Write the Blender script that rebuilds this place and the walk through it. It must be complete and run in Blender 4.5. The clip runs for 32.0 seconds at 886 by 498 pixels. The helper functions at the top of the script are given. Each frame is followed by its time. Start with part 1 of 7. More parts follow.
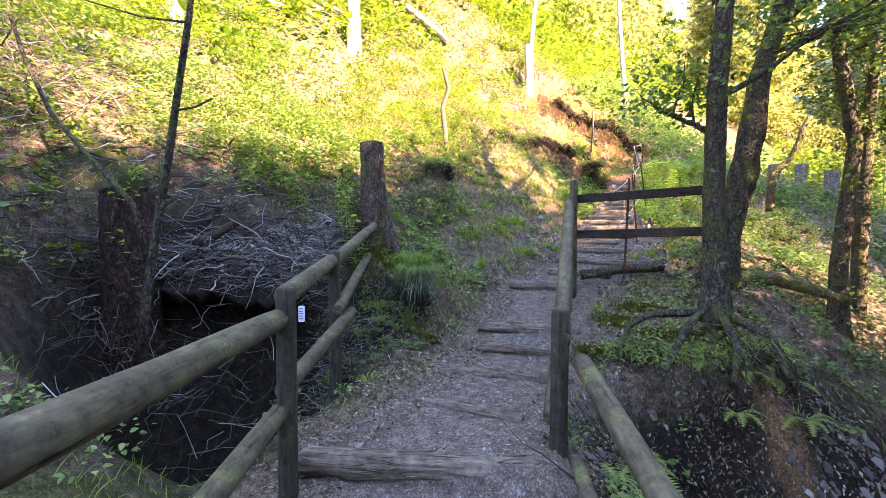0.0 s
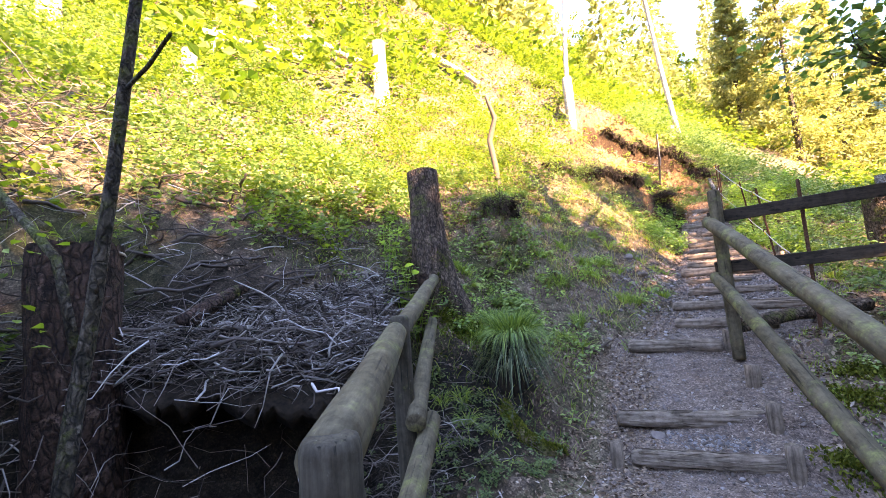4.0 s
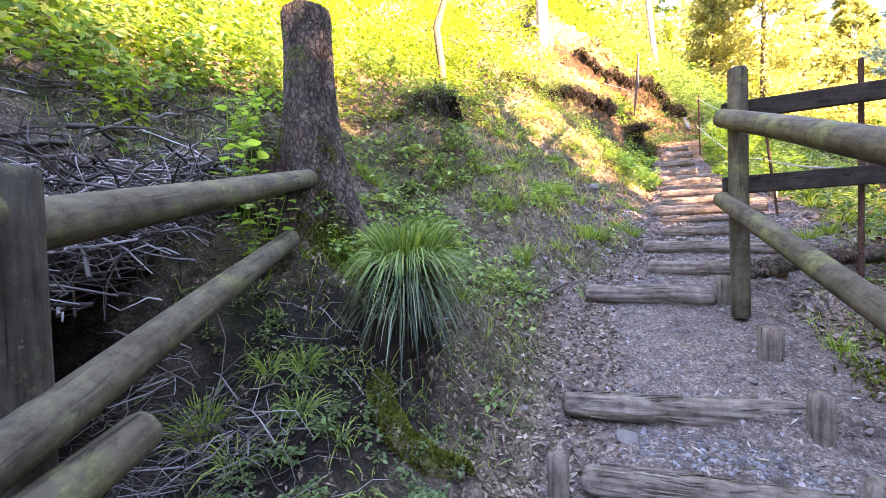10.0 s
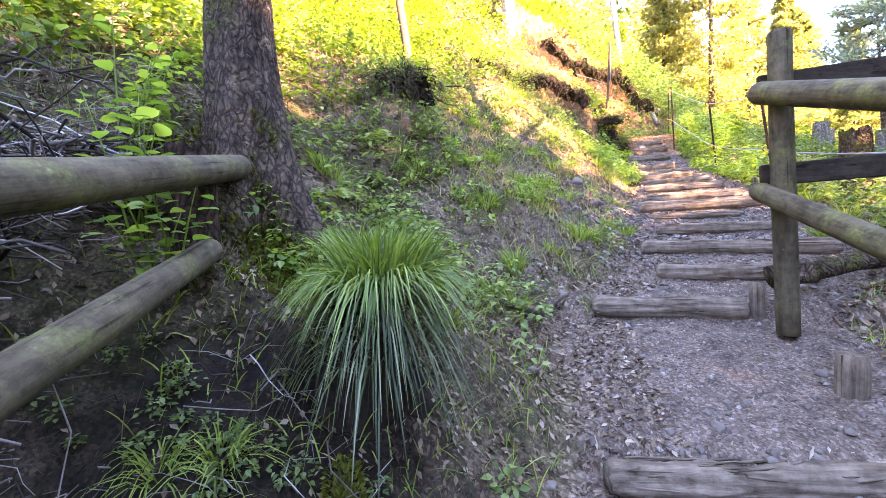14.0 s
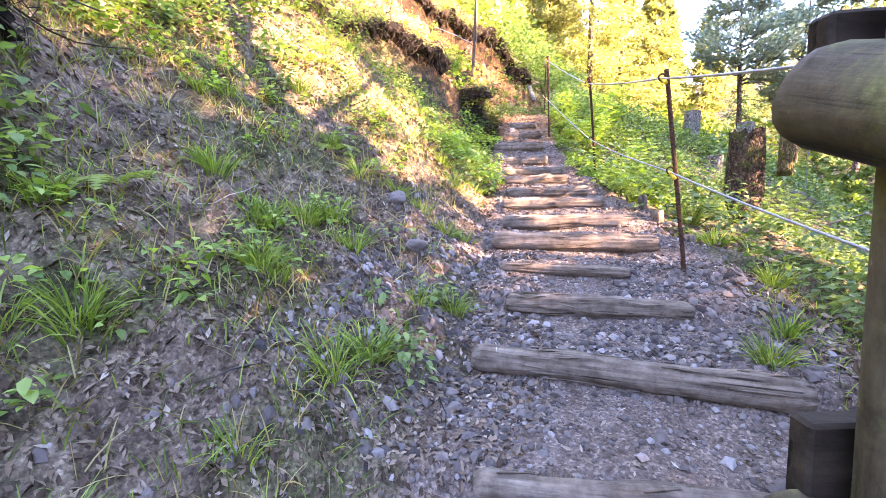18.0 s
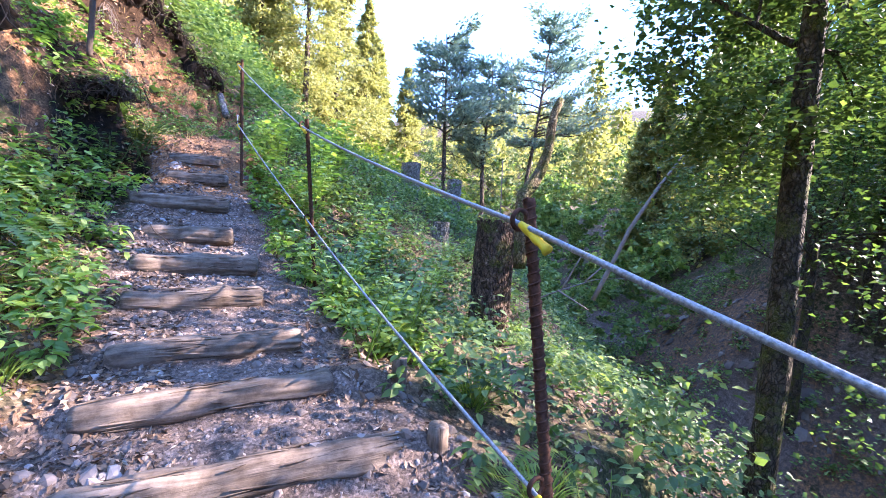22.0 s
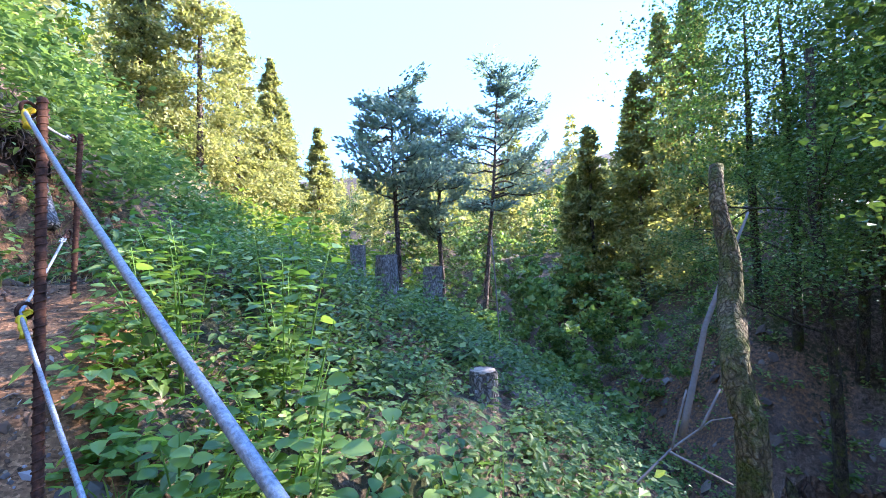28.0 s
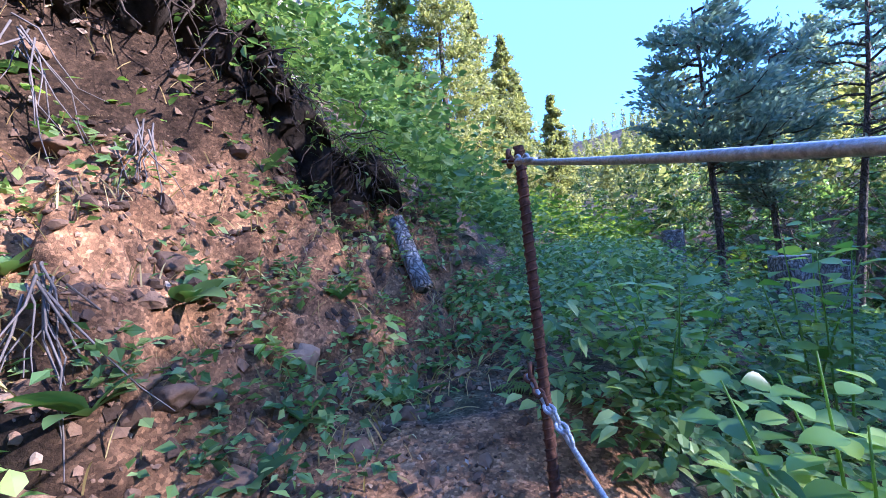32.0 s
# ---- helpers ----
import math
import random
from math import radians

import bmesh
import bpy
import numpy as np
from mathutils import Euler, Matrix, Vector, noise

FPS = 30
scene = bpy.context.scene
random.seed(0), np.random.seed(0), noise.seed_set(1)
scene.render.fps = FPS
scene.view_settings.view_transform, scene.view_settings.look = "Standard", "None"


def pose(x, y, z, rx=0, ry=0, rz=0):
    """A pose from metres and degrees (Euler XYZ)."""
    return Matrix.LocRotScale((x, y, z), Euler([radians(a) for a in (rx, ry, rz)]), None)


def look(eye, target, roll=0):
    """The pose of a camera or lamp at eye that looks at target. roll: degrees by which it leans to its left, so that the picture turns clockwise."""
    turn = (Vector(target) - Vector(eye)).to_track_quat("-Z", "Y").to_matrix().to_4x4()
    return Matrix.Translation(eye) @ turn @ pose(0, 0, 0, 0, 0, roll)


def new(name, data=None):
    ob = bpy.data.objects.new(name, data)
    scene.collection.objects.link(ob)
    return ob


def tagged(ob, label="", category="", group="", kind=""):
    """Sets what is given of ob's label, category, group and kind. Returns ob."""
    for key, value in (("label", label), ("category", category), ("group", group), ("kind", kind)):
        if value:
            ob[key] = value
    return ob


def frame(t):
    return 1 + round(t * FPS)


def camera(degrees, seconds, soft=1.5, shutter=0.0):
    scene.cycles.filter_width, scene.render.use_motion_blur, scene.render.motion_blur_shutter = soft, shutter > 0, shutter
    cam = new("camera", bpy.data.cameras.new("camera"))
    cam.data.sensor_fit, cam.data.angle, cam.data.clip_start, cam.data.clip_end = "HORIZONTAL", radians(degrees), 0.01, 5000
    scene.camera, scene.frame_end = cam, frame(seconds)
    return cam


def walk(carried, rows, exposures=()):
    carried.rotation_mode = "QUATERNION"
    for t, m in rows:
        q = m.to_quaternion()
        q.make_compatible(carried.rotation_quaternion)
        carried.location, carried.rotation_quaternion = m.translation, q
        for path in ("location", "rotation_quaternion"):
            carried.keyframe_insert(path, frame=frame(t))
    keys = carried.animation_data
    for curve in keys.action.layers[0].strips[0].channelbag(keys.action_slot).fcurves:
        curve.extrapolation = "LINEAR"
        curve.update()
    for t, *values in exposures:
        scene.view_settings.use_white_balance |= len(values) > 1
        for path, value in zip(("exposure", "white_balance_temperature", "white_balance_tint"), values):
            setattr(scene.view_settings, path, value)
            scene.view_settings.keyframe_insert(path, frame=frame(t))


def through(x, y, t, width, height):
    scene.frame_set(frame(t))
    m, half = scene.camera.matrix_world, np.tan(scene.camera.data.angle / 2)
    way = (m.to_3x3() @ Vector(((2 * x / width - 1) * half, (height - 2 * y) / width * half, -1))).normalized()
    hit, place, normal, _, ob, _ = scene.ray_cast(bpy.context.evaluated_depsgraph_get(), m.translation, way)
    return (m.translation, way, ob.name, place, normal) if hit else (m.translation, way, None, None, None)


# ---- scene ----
cam = camera(93.3, 32.0, 0.8)
PATH = [
    (0, (2.174, 1.025, 2.537), (1.223, 2.782, 2.445), 0.0),
    (0.5, (1.973, 1.253, 2.571), (1.017, 3.008, 2.493), -2.1),
    (1, (1.743, 1.433, 2.544), (0.808, 3.201, 2.527), -2.4),
    (1.5, (1.539, 1.575, 2.519), (0.66, 3.37, 2.575), -0.2),
    (2, (1.465, 1.811, 2.476), (0.599, 3.613, 2.548), -2.0),
    (2.5, (1.393, 2.031, 2.503), (0.543, 3.836, 2.641), -2.9),
    (3, (1.116, 2.136, 2.475), (0.241, 3.921, 2.693), -3.4),
    (3.5, (0.792, 2.224, 2.452), (-0.25, 3.917, 2.669), -4.6),
    (5.5, (0.424, 2.984, 2.302), (-0.373, 4.816, 2.382), -0.8),
    (6, (0.457, 3.194, 2.219), (-0.002, 5.14, 2.294), 1.6),
    (6.5, (0.655, 3.556, 2.145), (0.24, 5.511, 2.226), -2.4),
    (7, (0.729, 3.743, 2.138), (0.308, 5.697, 2.205), -1.3),
    (7.5, (0.614, 3.905, 2.113), (0.043, 5.82, 2.189), -1.6),
    (8, (0.479, 4.033, 2.161), (-0.253, 5.892, 2.233), -2.0),
    (8.5, (0.463, 4.151, 2.135), (-0.419, 5.945, 2.199), -4.7),
    (9, (0.482, 4.226, 2.123), (-0.47, 5.985, 2.16), -5.3),
    (9.5, (0.324, 4.212, 2.116), (-0.593, 5.989, 2.124), -3.3),
    (10, (0.185, 4.177, 2.115), (-0.701, 5.969, 2.051), -1.2),
    (10.5, (0.107, 4.258, 2.066), (-0.759, 6.059, 1.984), -0.2),
    (11, (0.08, 4.318, 2.061), (-0.791, 6.115, 1.957), -1.0),
    (11.5, (0.103, 4.351, 2.071), (-0.789, 6.137, 1.951), -4.1),
    (12, (0.026, 4.385, 2.069), (-0.894, 6.156, 1.941), -5.5),
    (12.5, (-0.179, 4.424, 2.089), (-1.084, 6.203, 1.959), -2.8),
    (13, (-0.215, 4.41, 2.195), (-1.006, 6.242, 2.071), 0.5),
    (13.5, (-0.231, 4.539, 2.157), (-0.991, 6.388, 2.08), -1.5),
    (14, (-0.256, 4.82, 2.162), (-0.974, 6.685, 2.085), -2.1),
    (14.5, (-0.121, 5.1, 2.412), (-0.526, 7.055, 2.291), -1.0),
    (15, (-0.08, 5.401, 2.549), (-0.09, 7.388, 2.316), 3.2),
    (15.5, (0.049, 5.64, 2.543), (0.164, 7.629, 2.366), 4.5),
    (17.5, (0.237, 7.101, 2.702), (0.127, 9.082, 2.455), 3.2),
    (18, (0.244, 7.46, 2.869), (0.003, 9.426, 2.595), -1.1),
    (18.5, (0.026, 7.85, 3.021), (-0.125, 9.814, 2.67), -2.1),
    (19, (0.141, 8.251, 3.043), (0.374, 10.216, 2.755), 0.8),
    (19.5, (0.343, 8.67, 3.176), (0.889, 10.581, 2.95), -1.7),
    (20, (0.353, 9.02, 3.167), (1.092, 10.872, 3.01), -0.8),
    (20.5, (0.411, 9.26, 3.383), (1.292, 11.049, 3.224), 4.1),
    (21, (0.658, 9.404, 3.474), (1.598, 11.162, 3.306), 4.0),
    (21.5, (0.772, 9.605, 3.491), (1.756, 11.335, 3.292), 3.0),
    (22, (0.755, 9.947, 3.643), (1.779, 11.655, 3.465), 4.0),
    (22.5, (0.816, 10.226, 3.719), (1.827, 11.951, 3.728), 4.3),
    (23, (0.961, 10.629, 3.894), (1.915, 12.386, 3.933), 0.8),
    (23.5, (0.987, 10.959, 3.928), (1.903, 12.733, 4.036), 0.8),
    (24, (0.993, 11.248, 4.034), (1.888, 13.033, 4.147), 3.3),
    (24.5, (1.151, 11.568, 4.081), (1.952, 13.398, 4.181), 0.1),
    (26.5, (1.182, 12.607, 4.382), (1.902, 14.472, 4.453), 0.0),
    (27, (1.197, 12.891, 4.449), (2.141, 14.652, 4.519), 0.2),
    (27.5, (1.181, 13.207, 4.564), (2.411, 14.783, 4.62), 2.4),
    (28, (1.242, 13.37, 4.569), (2.592, 14.843, 4.647), -1.4),
    (28.5, (1.17, 13.638, 4.705), (2.253, 15.317, 4.789), -1.2),
    (29, (0.94, 14.093, 4.628), (1.677, 15.95, 4.726), -1.1),
    (29.5, (0.76, 14.315, 4.777), (1.396, 16.208, 4.889), 3.1),
    (30, (0.813, 14.597, 4.751), (1.417, 16.501, 4.848), 2.4),
    (30.5, (0.751, 14.801, 4.888), (1.24, 16.739, 4.94), 1.1),
    (31, (0.656, 15.132, 4.928), (1.07, 17.088, 4.946), 0.3),
    (31.5, (0.704, 15.332, 5.03), (1.112, 17.29, 5.049), 3.2),
    (32, (0.842, 15.642, 5.169), (1.252, 17.599, 5.159), -4.9),
]
walk(cam, [(t, look(eye, target, roll)) for t, eye, target, roll in PATH],
     [(0, 4.5, 8400, 34), (3.5, 4.5, 8500, 35), (7, 4.75, 9000, 38), (9, 4.95, 8800, 39), (12, 5.2, 9100, 41), (14, 5.12, 8700, 42), (18, 5.0, 8000, 43), (20, 4.2, 6600, 39), (22, 3.95, 5700, 33), (24, 3.55, 5400, 27), (28, 3.65, 5400, 27), (30, 3.27, 4750, 29), (31, 3.2, 4750, 31), (32, 3.12, 4750, 32)])

# ---- light ----
SUN_TO = Vector((0.82, -0.34, 0.43)).normalized()   # towards the sun, over the far bank and behind the walker
world = bpy.data.worlds.new("sky")
scene.world = world
world.use_nodes = True
wn = world.node_tree
sky = wn.nodes.new("ShaderNodeTexSky")
sky.sky_type = "NISHITA"
sky.sun_disc = False
sky.sun_elevation = math.asin(SUN_TO.z)
sky.sun_rotation = math.atan2(SUN_TO.x, SUN_TO.y)
sky.air_density, sky.dust_density, sky.ozone_density = 1.0, 0.25, 6.0
# high thin haze evens the clear blue sky out between zenith and horizon
veil = wn.nodes.new("ShaderNodeMix")
veil.data_type = "RGBA"
veil.inputs[0].default_value, veil.inputs[7].default_value = 0.85, (0.47, 0.98, 2.0, 1)
wn.links.new(sky.outputs[0], veil.inputs[6])
wn.links.new(veil.outputs[2], wn.nodes["Background"].inputs[0])
wn.nodes["Background"].inputs[1].default_value = 0.15
sun = new("sun", bpy.data.lights.new("sun", "SUN"))
sun.data.energy, sun.data.angle, sun.data.color = 2.95, radians(0.6), (1.0, 0.89, 0.69)
sun.matrix_world = look((0, 0, 0), -SUN_TO)


# ---- materials ----
def node(nt, kind, **values):
    n = nt.nodes.new(kind)
    for key, value in values.items():
        if key in n.inputs:
            n.inputs[key].default_value = value
    return n


def ramp(nt, fac, stops):
    n = nt.nodes.new("ShaderNodeValToRGB")
    els = n.color_ramp.elements
    while len(els) < len(stops):
        els.new(0.5)
    for e, (at, colour) in zip(els, stops):
        e.position, e.color = at, (*colour, 1)
    nt.links.new(fac, n.inputs[0])
    return n.outputs[0]


def noise_tex(nt, vec, scale, detail=4.0, rough=0.6, stretch=None):
    if stretch:
        mp = nt.nodes.new("ShaderNodeMapping")
        mp.inputs["Scale"].default_value = stretch
        nt.links.new(vec, mp.inputs[0])
        vec = mp.outputs[0]
    n = node(nt, "ShaderNodeTexNoise", Scale=scale, Detail=detail, Roughness=rough)
    nt.links.new(vec, n.inputs["Vector"])
    return n.outputs["Fac"]


def mix(nt, fac, a, b, how="MIX"):
    n = nt.nodes.new("ShaderNodeMix")
    n.data_type, n.blend_type = "RGBA", how
    for k, v in ((0, fac), (6, a), (7, b)):
        if hasattr(v, "is_linked"):
            nt.links.new(v, n.inputs[k])
        else:
            n.inputs[k].default_value = v if k == 0 else (*v, 1)
    return n.outputs[2]


def material(name, rough=0.8):
    m = bpy.data.materials.new(name)
    m.use_nodes = True
    nt = m.node_tree
    b = nt.nodes["Principled BSDF"]
    b.inputs["Roughness"].default_value = rough
    b.inputs["Specular IOR Level"].default_value = 0.15 if rough > 0.7 else 0.3
    return m, nt, b


def bump(nt, b, height, strength, distance):
    n = node(nt, "ShaderNodeBump", Strength=strength, Distance=distance)
    nt.links.new(height, n.inputs["Height"])
    nt.links.new(n.outputs[0], b.inputs["Normal"])


def where(nt, kind="Object"):
    return nt.nodes.new("ShaderNodeTexCoord").outputs[kind]


def wood(name, dark, light, moss=0.0, grain=(14, 14, 1.2), rough=0.8, relief=0.004):
    """Weathered wood, grain along z of the object, with checks, knots and lichen."""
    m, nt, b = material(name, rough)
    v = where(nt)
    g = noise_tex(nt, v, 1.0, 7, 0.7, tuple(s * 3 for s in grain))
    crack = noise_tex(nt, v, 1.0, 3, 0.5, (grain[0] * 5, grain[1] * 5, grain[2] * 1.5))
    blot = noise_tex(nt, v, 2.6, 5, 0.65)
    spots = noise_tex(nt, v, 48, 5, 0.75)
    mottle = noise_tex(nt, v, 13, 6, 0.7)
    c = ramp(nt, g, [(0.25, dark), (0.75, light)])
    c = mix(nt, 0.75, c, ramp(nt, blot, [(0.28, (0.38, 0.36, 0.33)), (0.5, (0.85, 0.85, 0.85)), (0.72, (1.2, 1.2, 1.18))]), "MULTIPLY")
    c = mix(nt, 0.7, c, ramp(nt, mottle, [(0.34, (0.42, 0.36, 0.30)), (0.48, (0.85, 0.82, 0.78)), (0.66, (1.25, 1.22, 1.16))]), "MULTIPLY")
    c = mix(nt, ramp(nt, crack, [(0.30, (0.85, 0.85, 0.85)), (0.38, (0, 0, 0))]), c, tuple(x * 0.3 for x in dark))
    if moss:
        k = noise_tex(nt, v, 3.1, 6, 0.75)
        k = ramp(nt, k, [(0.66 - 0.3 * moss, (0, 0, 0)), (0.78 - 0.2 * moss, (0.8, 0.8, 0.8))])
        c = mix(nt, k, c, ramp(nt, spots, [(0.35, (0.10, 0.11, 0.03)), (0.65, (0.25, 0.25, 0.085))]))
        c = mix(nt, ramp(nt, spots, [(0.64, (0, 0, 0)), (0.72, (0.45, 0.45, 0.45))]), c, (0.34, 0.33, 0.27))
    nt.links.new(c, b.inputs["Base Color"])
    bump(nt, b, mix(nt, 0.35, mix(nt, 0.5, g, crack), mottle), 0.9, relief)
    return m


def bark(name, dark, light, moss=0.0, scale=1.0):
    """Cracked bark: upright plates parted by dark furrows, lichen and moss in blots."""
    m, nt, b = material(name, 0.92)
    v = where(nt)
    warp = nt.nodes.new("ShaderNodeMixRGB")
    warp.inputs[0].default_value = 0.12
    wob = node(nt, "ShaderNodeTexNoise", Scale=7.0 * scale, Detail=3.0)
    nt.links.new(v, wob.inputs["Vector"])
    nt.links.new(v, warp.inputs[1])
    nt.links.new(wob.outputs["Color"], warp.inputs[2])
    mp = nt.nodes.new("ShaderNodeMapping")
    mp.inputs["Scale"].default_value = (1, 1, 0.38)
    nt.links.new(warp.outputs[0], mp.inputs[0])
    vo = node(nt, "ShaderNodeTexVoronoi", Scale=30.0 * scale)
    vo.feature = "DISTANCE_TO_EDGE"
    nt.links.new(mp.outputs[0], vo.inputs["Vector"])
    plate = ramp(nt, vo.outputs["Distance"], [(0.02, (0, 0, 0)), (0.22, (1, 1, 1))])
    g = noise_tex(nt, v, 14 * scale, 6, 0.7, (1, 1, 0.4))
    fine = noise_tex(nt, v, 70 * scale, 4, 0.65)
    c = ramp(nt, g, [(0.3, dark), (0.66, light)])
    c = mix(nt, 0.8, c, mix(nt, plate, (0.25, 0.24, 0.24), (1.1, 1.1, 1.1)), "MULTIPLY")
    c = mix(nt, 0.55, c, ramp(nt, fine, [(0.3, (0.45, 0.45, 0.45)), (0.7, (1.2, 1.2, 1.2))]), "MULTIPLY")
    k = noise_tex(nt, v, 3.2, 6, 0.72)
    lich = noise_tex(nt, v, 9 * scale, 5, 0.75)
    c = mix(nt, ramp(nt, lich, [(0.60, (0, 0, 0)), (0.68, (0.55, 0.55, 0.55))]), c, tuple(min(0.6, q * 2.0 + 0.03) for q in light))
    c = mix(nt, ramp(nt, k, [(0.62 - 0.25 * moss, (0, 0, 0)), (0.72 - 0.2 * moss, (1, 1, 1))]), c, ramp(nt, fine, [(0.35, (0.03, 0.035, 0.008)), (0.7, (0.15, 0.16, 0.04))]))
    nt.links.new(c, b.inputs["Base Color"])
    h = mix(nt, 0.5, plate, ramp(nt, fine, [(0.2, (0, 0, 0)), (0.8, (1, 1, 1))]))
    bump(nt, b, h, 1.0, 0.022 / scale)
    return m


def foliage(name, dark, mid, light, through=0.45, rough=0.55, glow=(1.5, 1.5, 0.55)):
    """Leaves: colour varies leaf by leaf, and light comes through them."""
    m, nt, b = material(name, rough)
    r = nt.nodes.new("ShaderNodeNewGeometry").outputs["Random Per Island"]
    c = ramp(nt, r, [(0.0, dark), (0.55, mid), (1.0, light)])
    big = noise_tex(nt, where(nt), 0.9, 3)
    c = mix(nt, 0.7, c, ramp(nt, big, [(0.3, (0.6, 0.68, 0.6)), (0.7, (1.25, 1.15, 0.9))]), "MULTIPLY")
    nt.links.new(c, b.inputs["Base Color"])
    t = nt.nodes.new("ShaderNodeBsdfTranslucent")
    nt.links.new(mix(nt, 1.0, c, glow, "MULTIPLY"), t.inputs[0])
    s = node(nt, "ShaderNodeMixShader", Fac=through)
    nt.links.new(b.outputs[0], s.inputs[1])
    nt.links.new(t.outputs[0], s.inputs[2])
    nt.links.new(s.outputs[0], nt.nodes["Material Output"].inputs[0])
    return m


def chips(nt, v, scale, stops):
    """Small angular bits, each with its own tone; also gives their height."""
    wob = node(nt, "ShaderNodeTexNoise", Scale=scale * 0.7, Detail=3.0)
    nt.links.new(v, wob.inputs["Vector"])
    w = nt.nodes.new("ShaderNodeMixRGB")
    w.inputs[0].default_value = 0.9 / scale
    nt.links.new(v, w.inputs[1])
    nt.links.new(wob.outputs["Color"], w.inputs[2])
    vo = node(nt, "ShaderNodeTexVoronoi", Scale=scale)
    nt.links.new(w.outputs[0], vo.inputs["Vector"])
    sep = nt.nodes.new("ShaderNodeSeparateColor")
    nt.links.new(vo.outputs["Color"], sep.inputs[0])
    return ramp(nt, sep.outputs[0], stops), sep.outputs[1]


def ground_material():
    m, nt, b = material("forest_ground", 0.95)
    v = where(nt)
    mask = nt.nodes.new("ShaderNodeAttribute")
    mask.attribute_name = "zone"
    sep = nt.nodes.new("ShaderNodeSeparateColor")
    nt.links.new(mask.outputs["Color"], sep.inputs[0])
    bits, lift = chips(nt, v, 88, [(0, (0.2, 0.185, 0.175)), (0.4, (0.68, 0.66, 0.64)), (0.8, (1.2, 1.17, 1.14)), (1, (2.1, 2.05, 2.0))])
    fine, mid, big = noise_tex(nt, v, 60, 5, 0.7), noise_tex(nt, v, 9, 5, 0.65), noise_tex(nt, v, 0.9, 4)
    litter = mix(nt, 0.6, ramp(nt, mid, [(0.3, (0.04, 0.027, 0.018)), (0.5, (0.15, 0.105, 0.074)), (0.72, (0.33, 0.245, 0.18))]),
                 ramp(nt, fine, [(0.32, (0.16, 0.15, 0.14)), (0.68, (1.3, 1.25, 1.2))]), "MULTIPLY")
    green = ramp(nt, mid, [(0.3, (0.02, 0.03, 0.008)), (0.7, (0.08, 0.095, 0.024))])
    litter = mix(nt, ramp(nt, big, [(0.45, (0, 0, 0)), (0.62, (0.8, 0.8, 0.8))]), litter, green)
    gravel = mix(nt, 0.55, ramp(nt, mid, [(0.3, (0.085, 0.06, 0.047)), (0.7, (0.24, 0.18, 0.146))]),
                 ramp(nt, fine, [(0.34, (0.25, 0.24, 0.24)), (0.66, (1.35, 1.3, 1.26))]), "MULTIPLY")
    clay = mix(nt, 0.65, ramp(nt, mid, [(0.3, (0.085, 0.043, 0.021)), (0.5, (0.25, 0.13, 0.062)), (0.72, (0.43, 0.225, 0.108))]),
               ramp(nt, fine, [(0.3, (0.4, 0.38, 0.36)), (0.7, (1.1, 1.1, 1.1))]), "MULTIPLY")
    edge = nt.nodes.new("ShaderNodeMath")
    edge.operation = "ADD"
    nt.links.new(sep.outputs[0], edge.inputs[0])
    nt.links.new(mid, edge.inputs[1])
    c = mix(nt, ramp(nt, edge.outputs[0], [(0.8, (0, 0, 0)), (1.05, (1, 1, 1))]), litter, gravel)
    edge2 = nt.nodes.new("ShaderNodeMath")
    edge2.operation = "ADD"
    nt.links.new(sep.outputs[1], edge2.inputs[0])
    nt.links.new(mid, edge2.inputs[1])
    c = mix(nt, ramp(nt, edge2.outputs[0], [(0.8, (0, 0, 0)), (1.0, (1, 1, 1))]), c, clay)
    # near-black soil: humus, darkened further to hold the shade of hollows and banks
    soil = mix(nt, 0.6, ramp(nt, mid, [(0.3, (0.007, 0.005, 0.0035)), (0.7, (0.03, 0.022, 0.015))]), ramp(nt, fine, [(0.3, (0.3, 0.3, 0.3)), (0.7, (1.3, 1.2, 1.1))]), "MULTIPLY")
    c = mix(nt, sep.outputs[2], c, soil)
    c = mix(nt, 0.6, c, bits, "MULTIPLY")
    nt.links.new(c, b.inputs["Base Color"])
    bump(nt, b, mix(nt, 0.4, mix(nt, 0.45, fine, mid), lift), 0.9, 0.02)
    return m


def plain(name, dark, light, scale=20.0, rough=0.6, metal=0.0, relief=0.0):
    m, nt, b = material(name, rough)
    b.inputs["Metallic"].default_value = metal
    g = noise_tex(nt, where(nt), scale, 5, 0.65)
    nt.links.new(ramp(nt, g, [(0.3, dark), (0.7, light)]), b.inputs["Base Color"])
    if relief:
        bump(nt, b, g, 0.6, relief)
    return m


def varied(name, stops, scale=30.0, rough=0.85, relief=0.003):
    """Stones, chips and twigs: each piece has its own tone."""
    m, nt, b = material(name, rough)
    r = nt.nodes.new("ShaderNodeNewGeometry").outputs["Random Per Island"]
    g = noise_tex(nt, where(nt), scale, 4, 0.65)
    c = mix(nt, 0.6, ramp(nt, r, stops), ramp(nt, g, [(0.3, (0.55, 0.55, 0.55)), (0.7, (1.1, 1.1, 1.1))]), "MULTIPLY")
    nt.links.new(c, b.inputs["Base Color"])
    bump(nt, b, g, 0.5, relief)
    return m


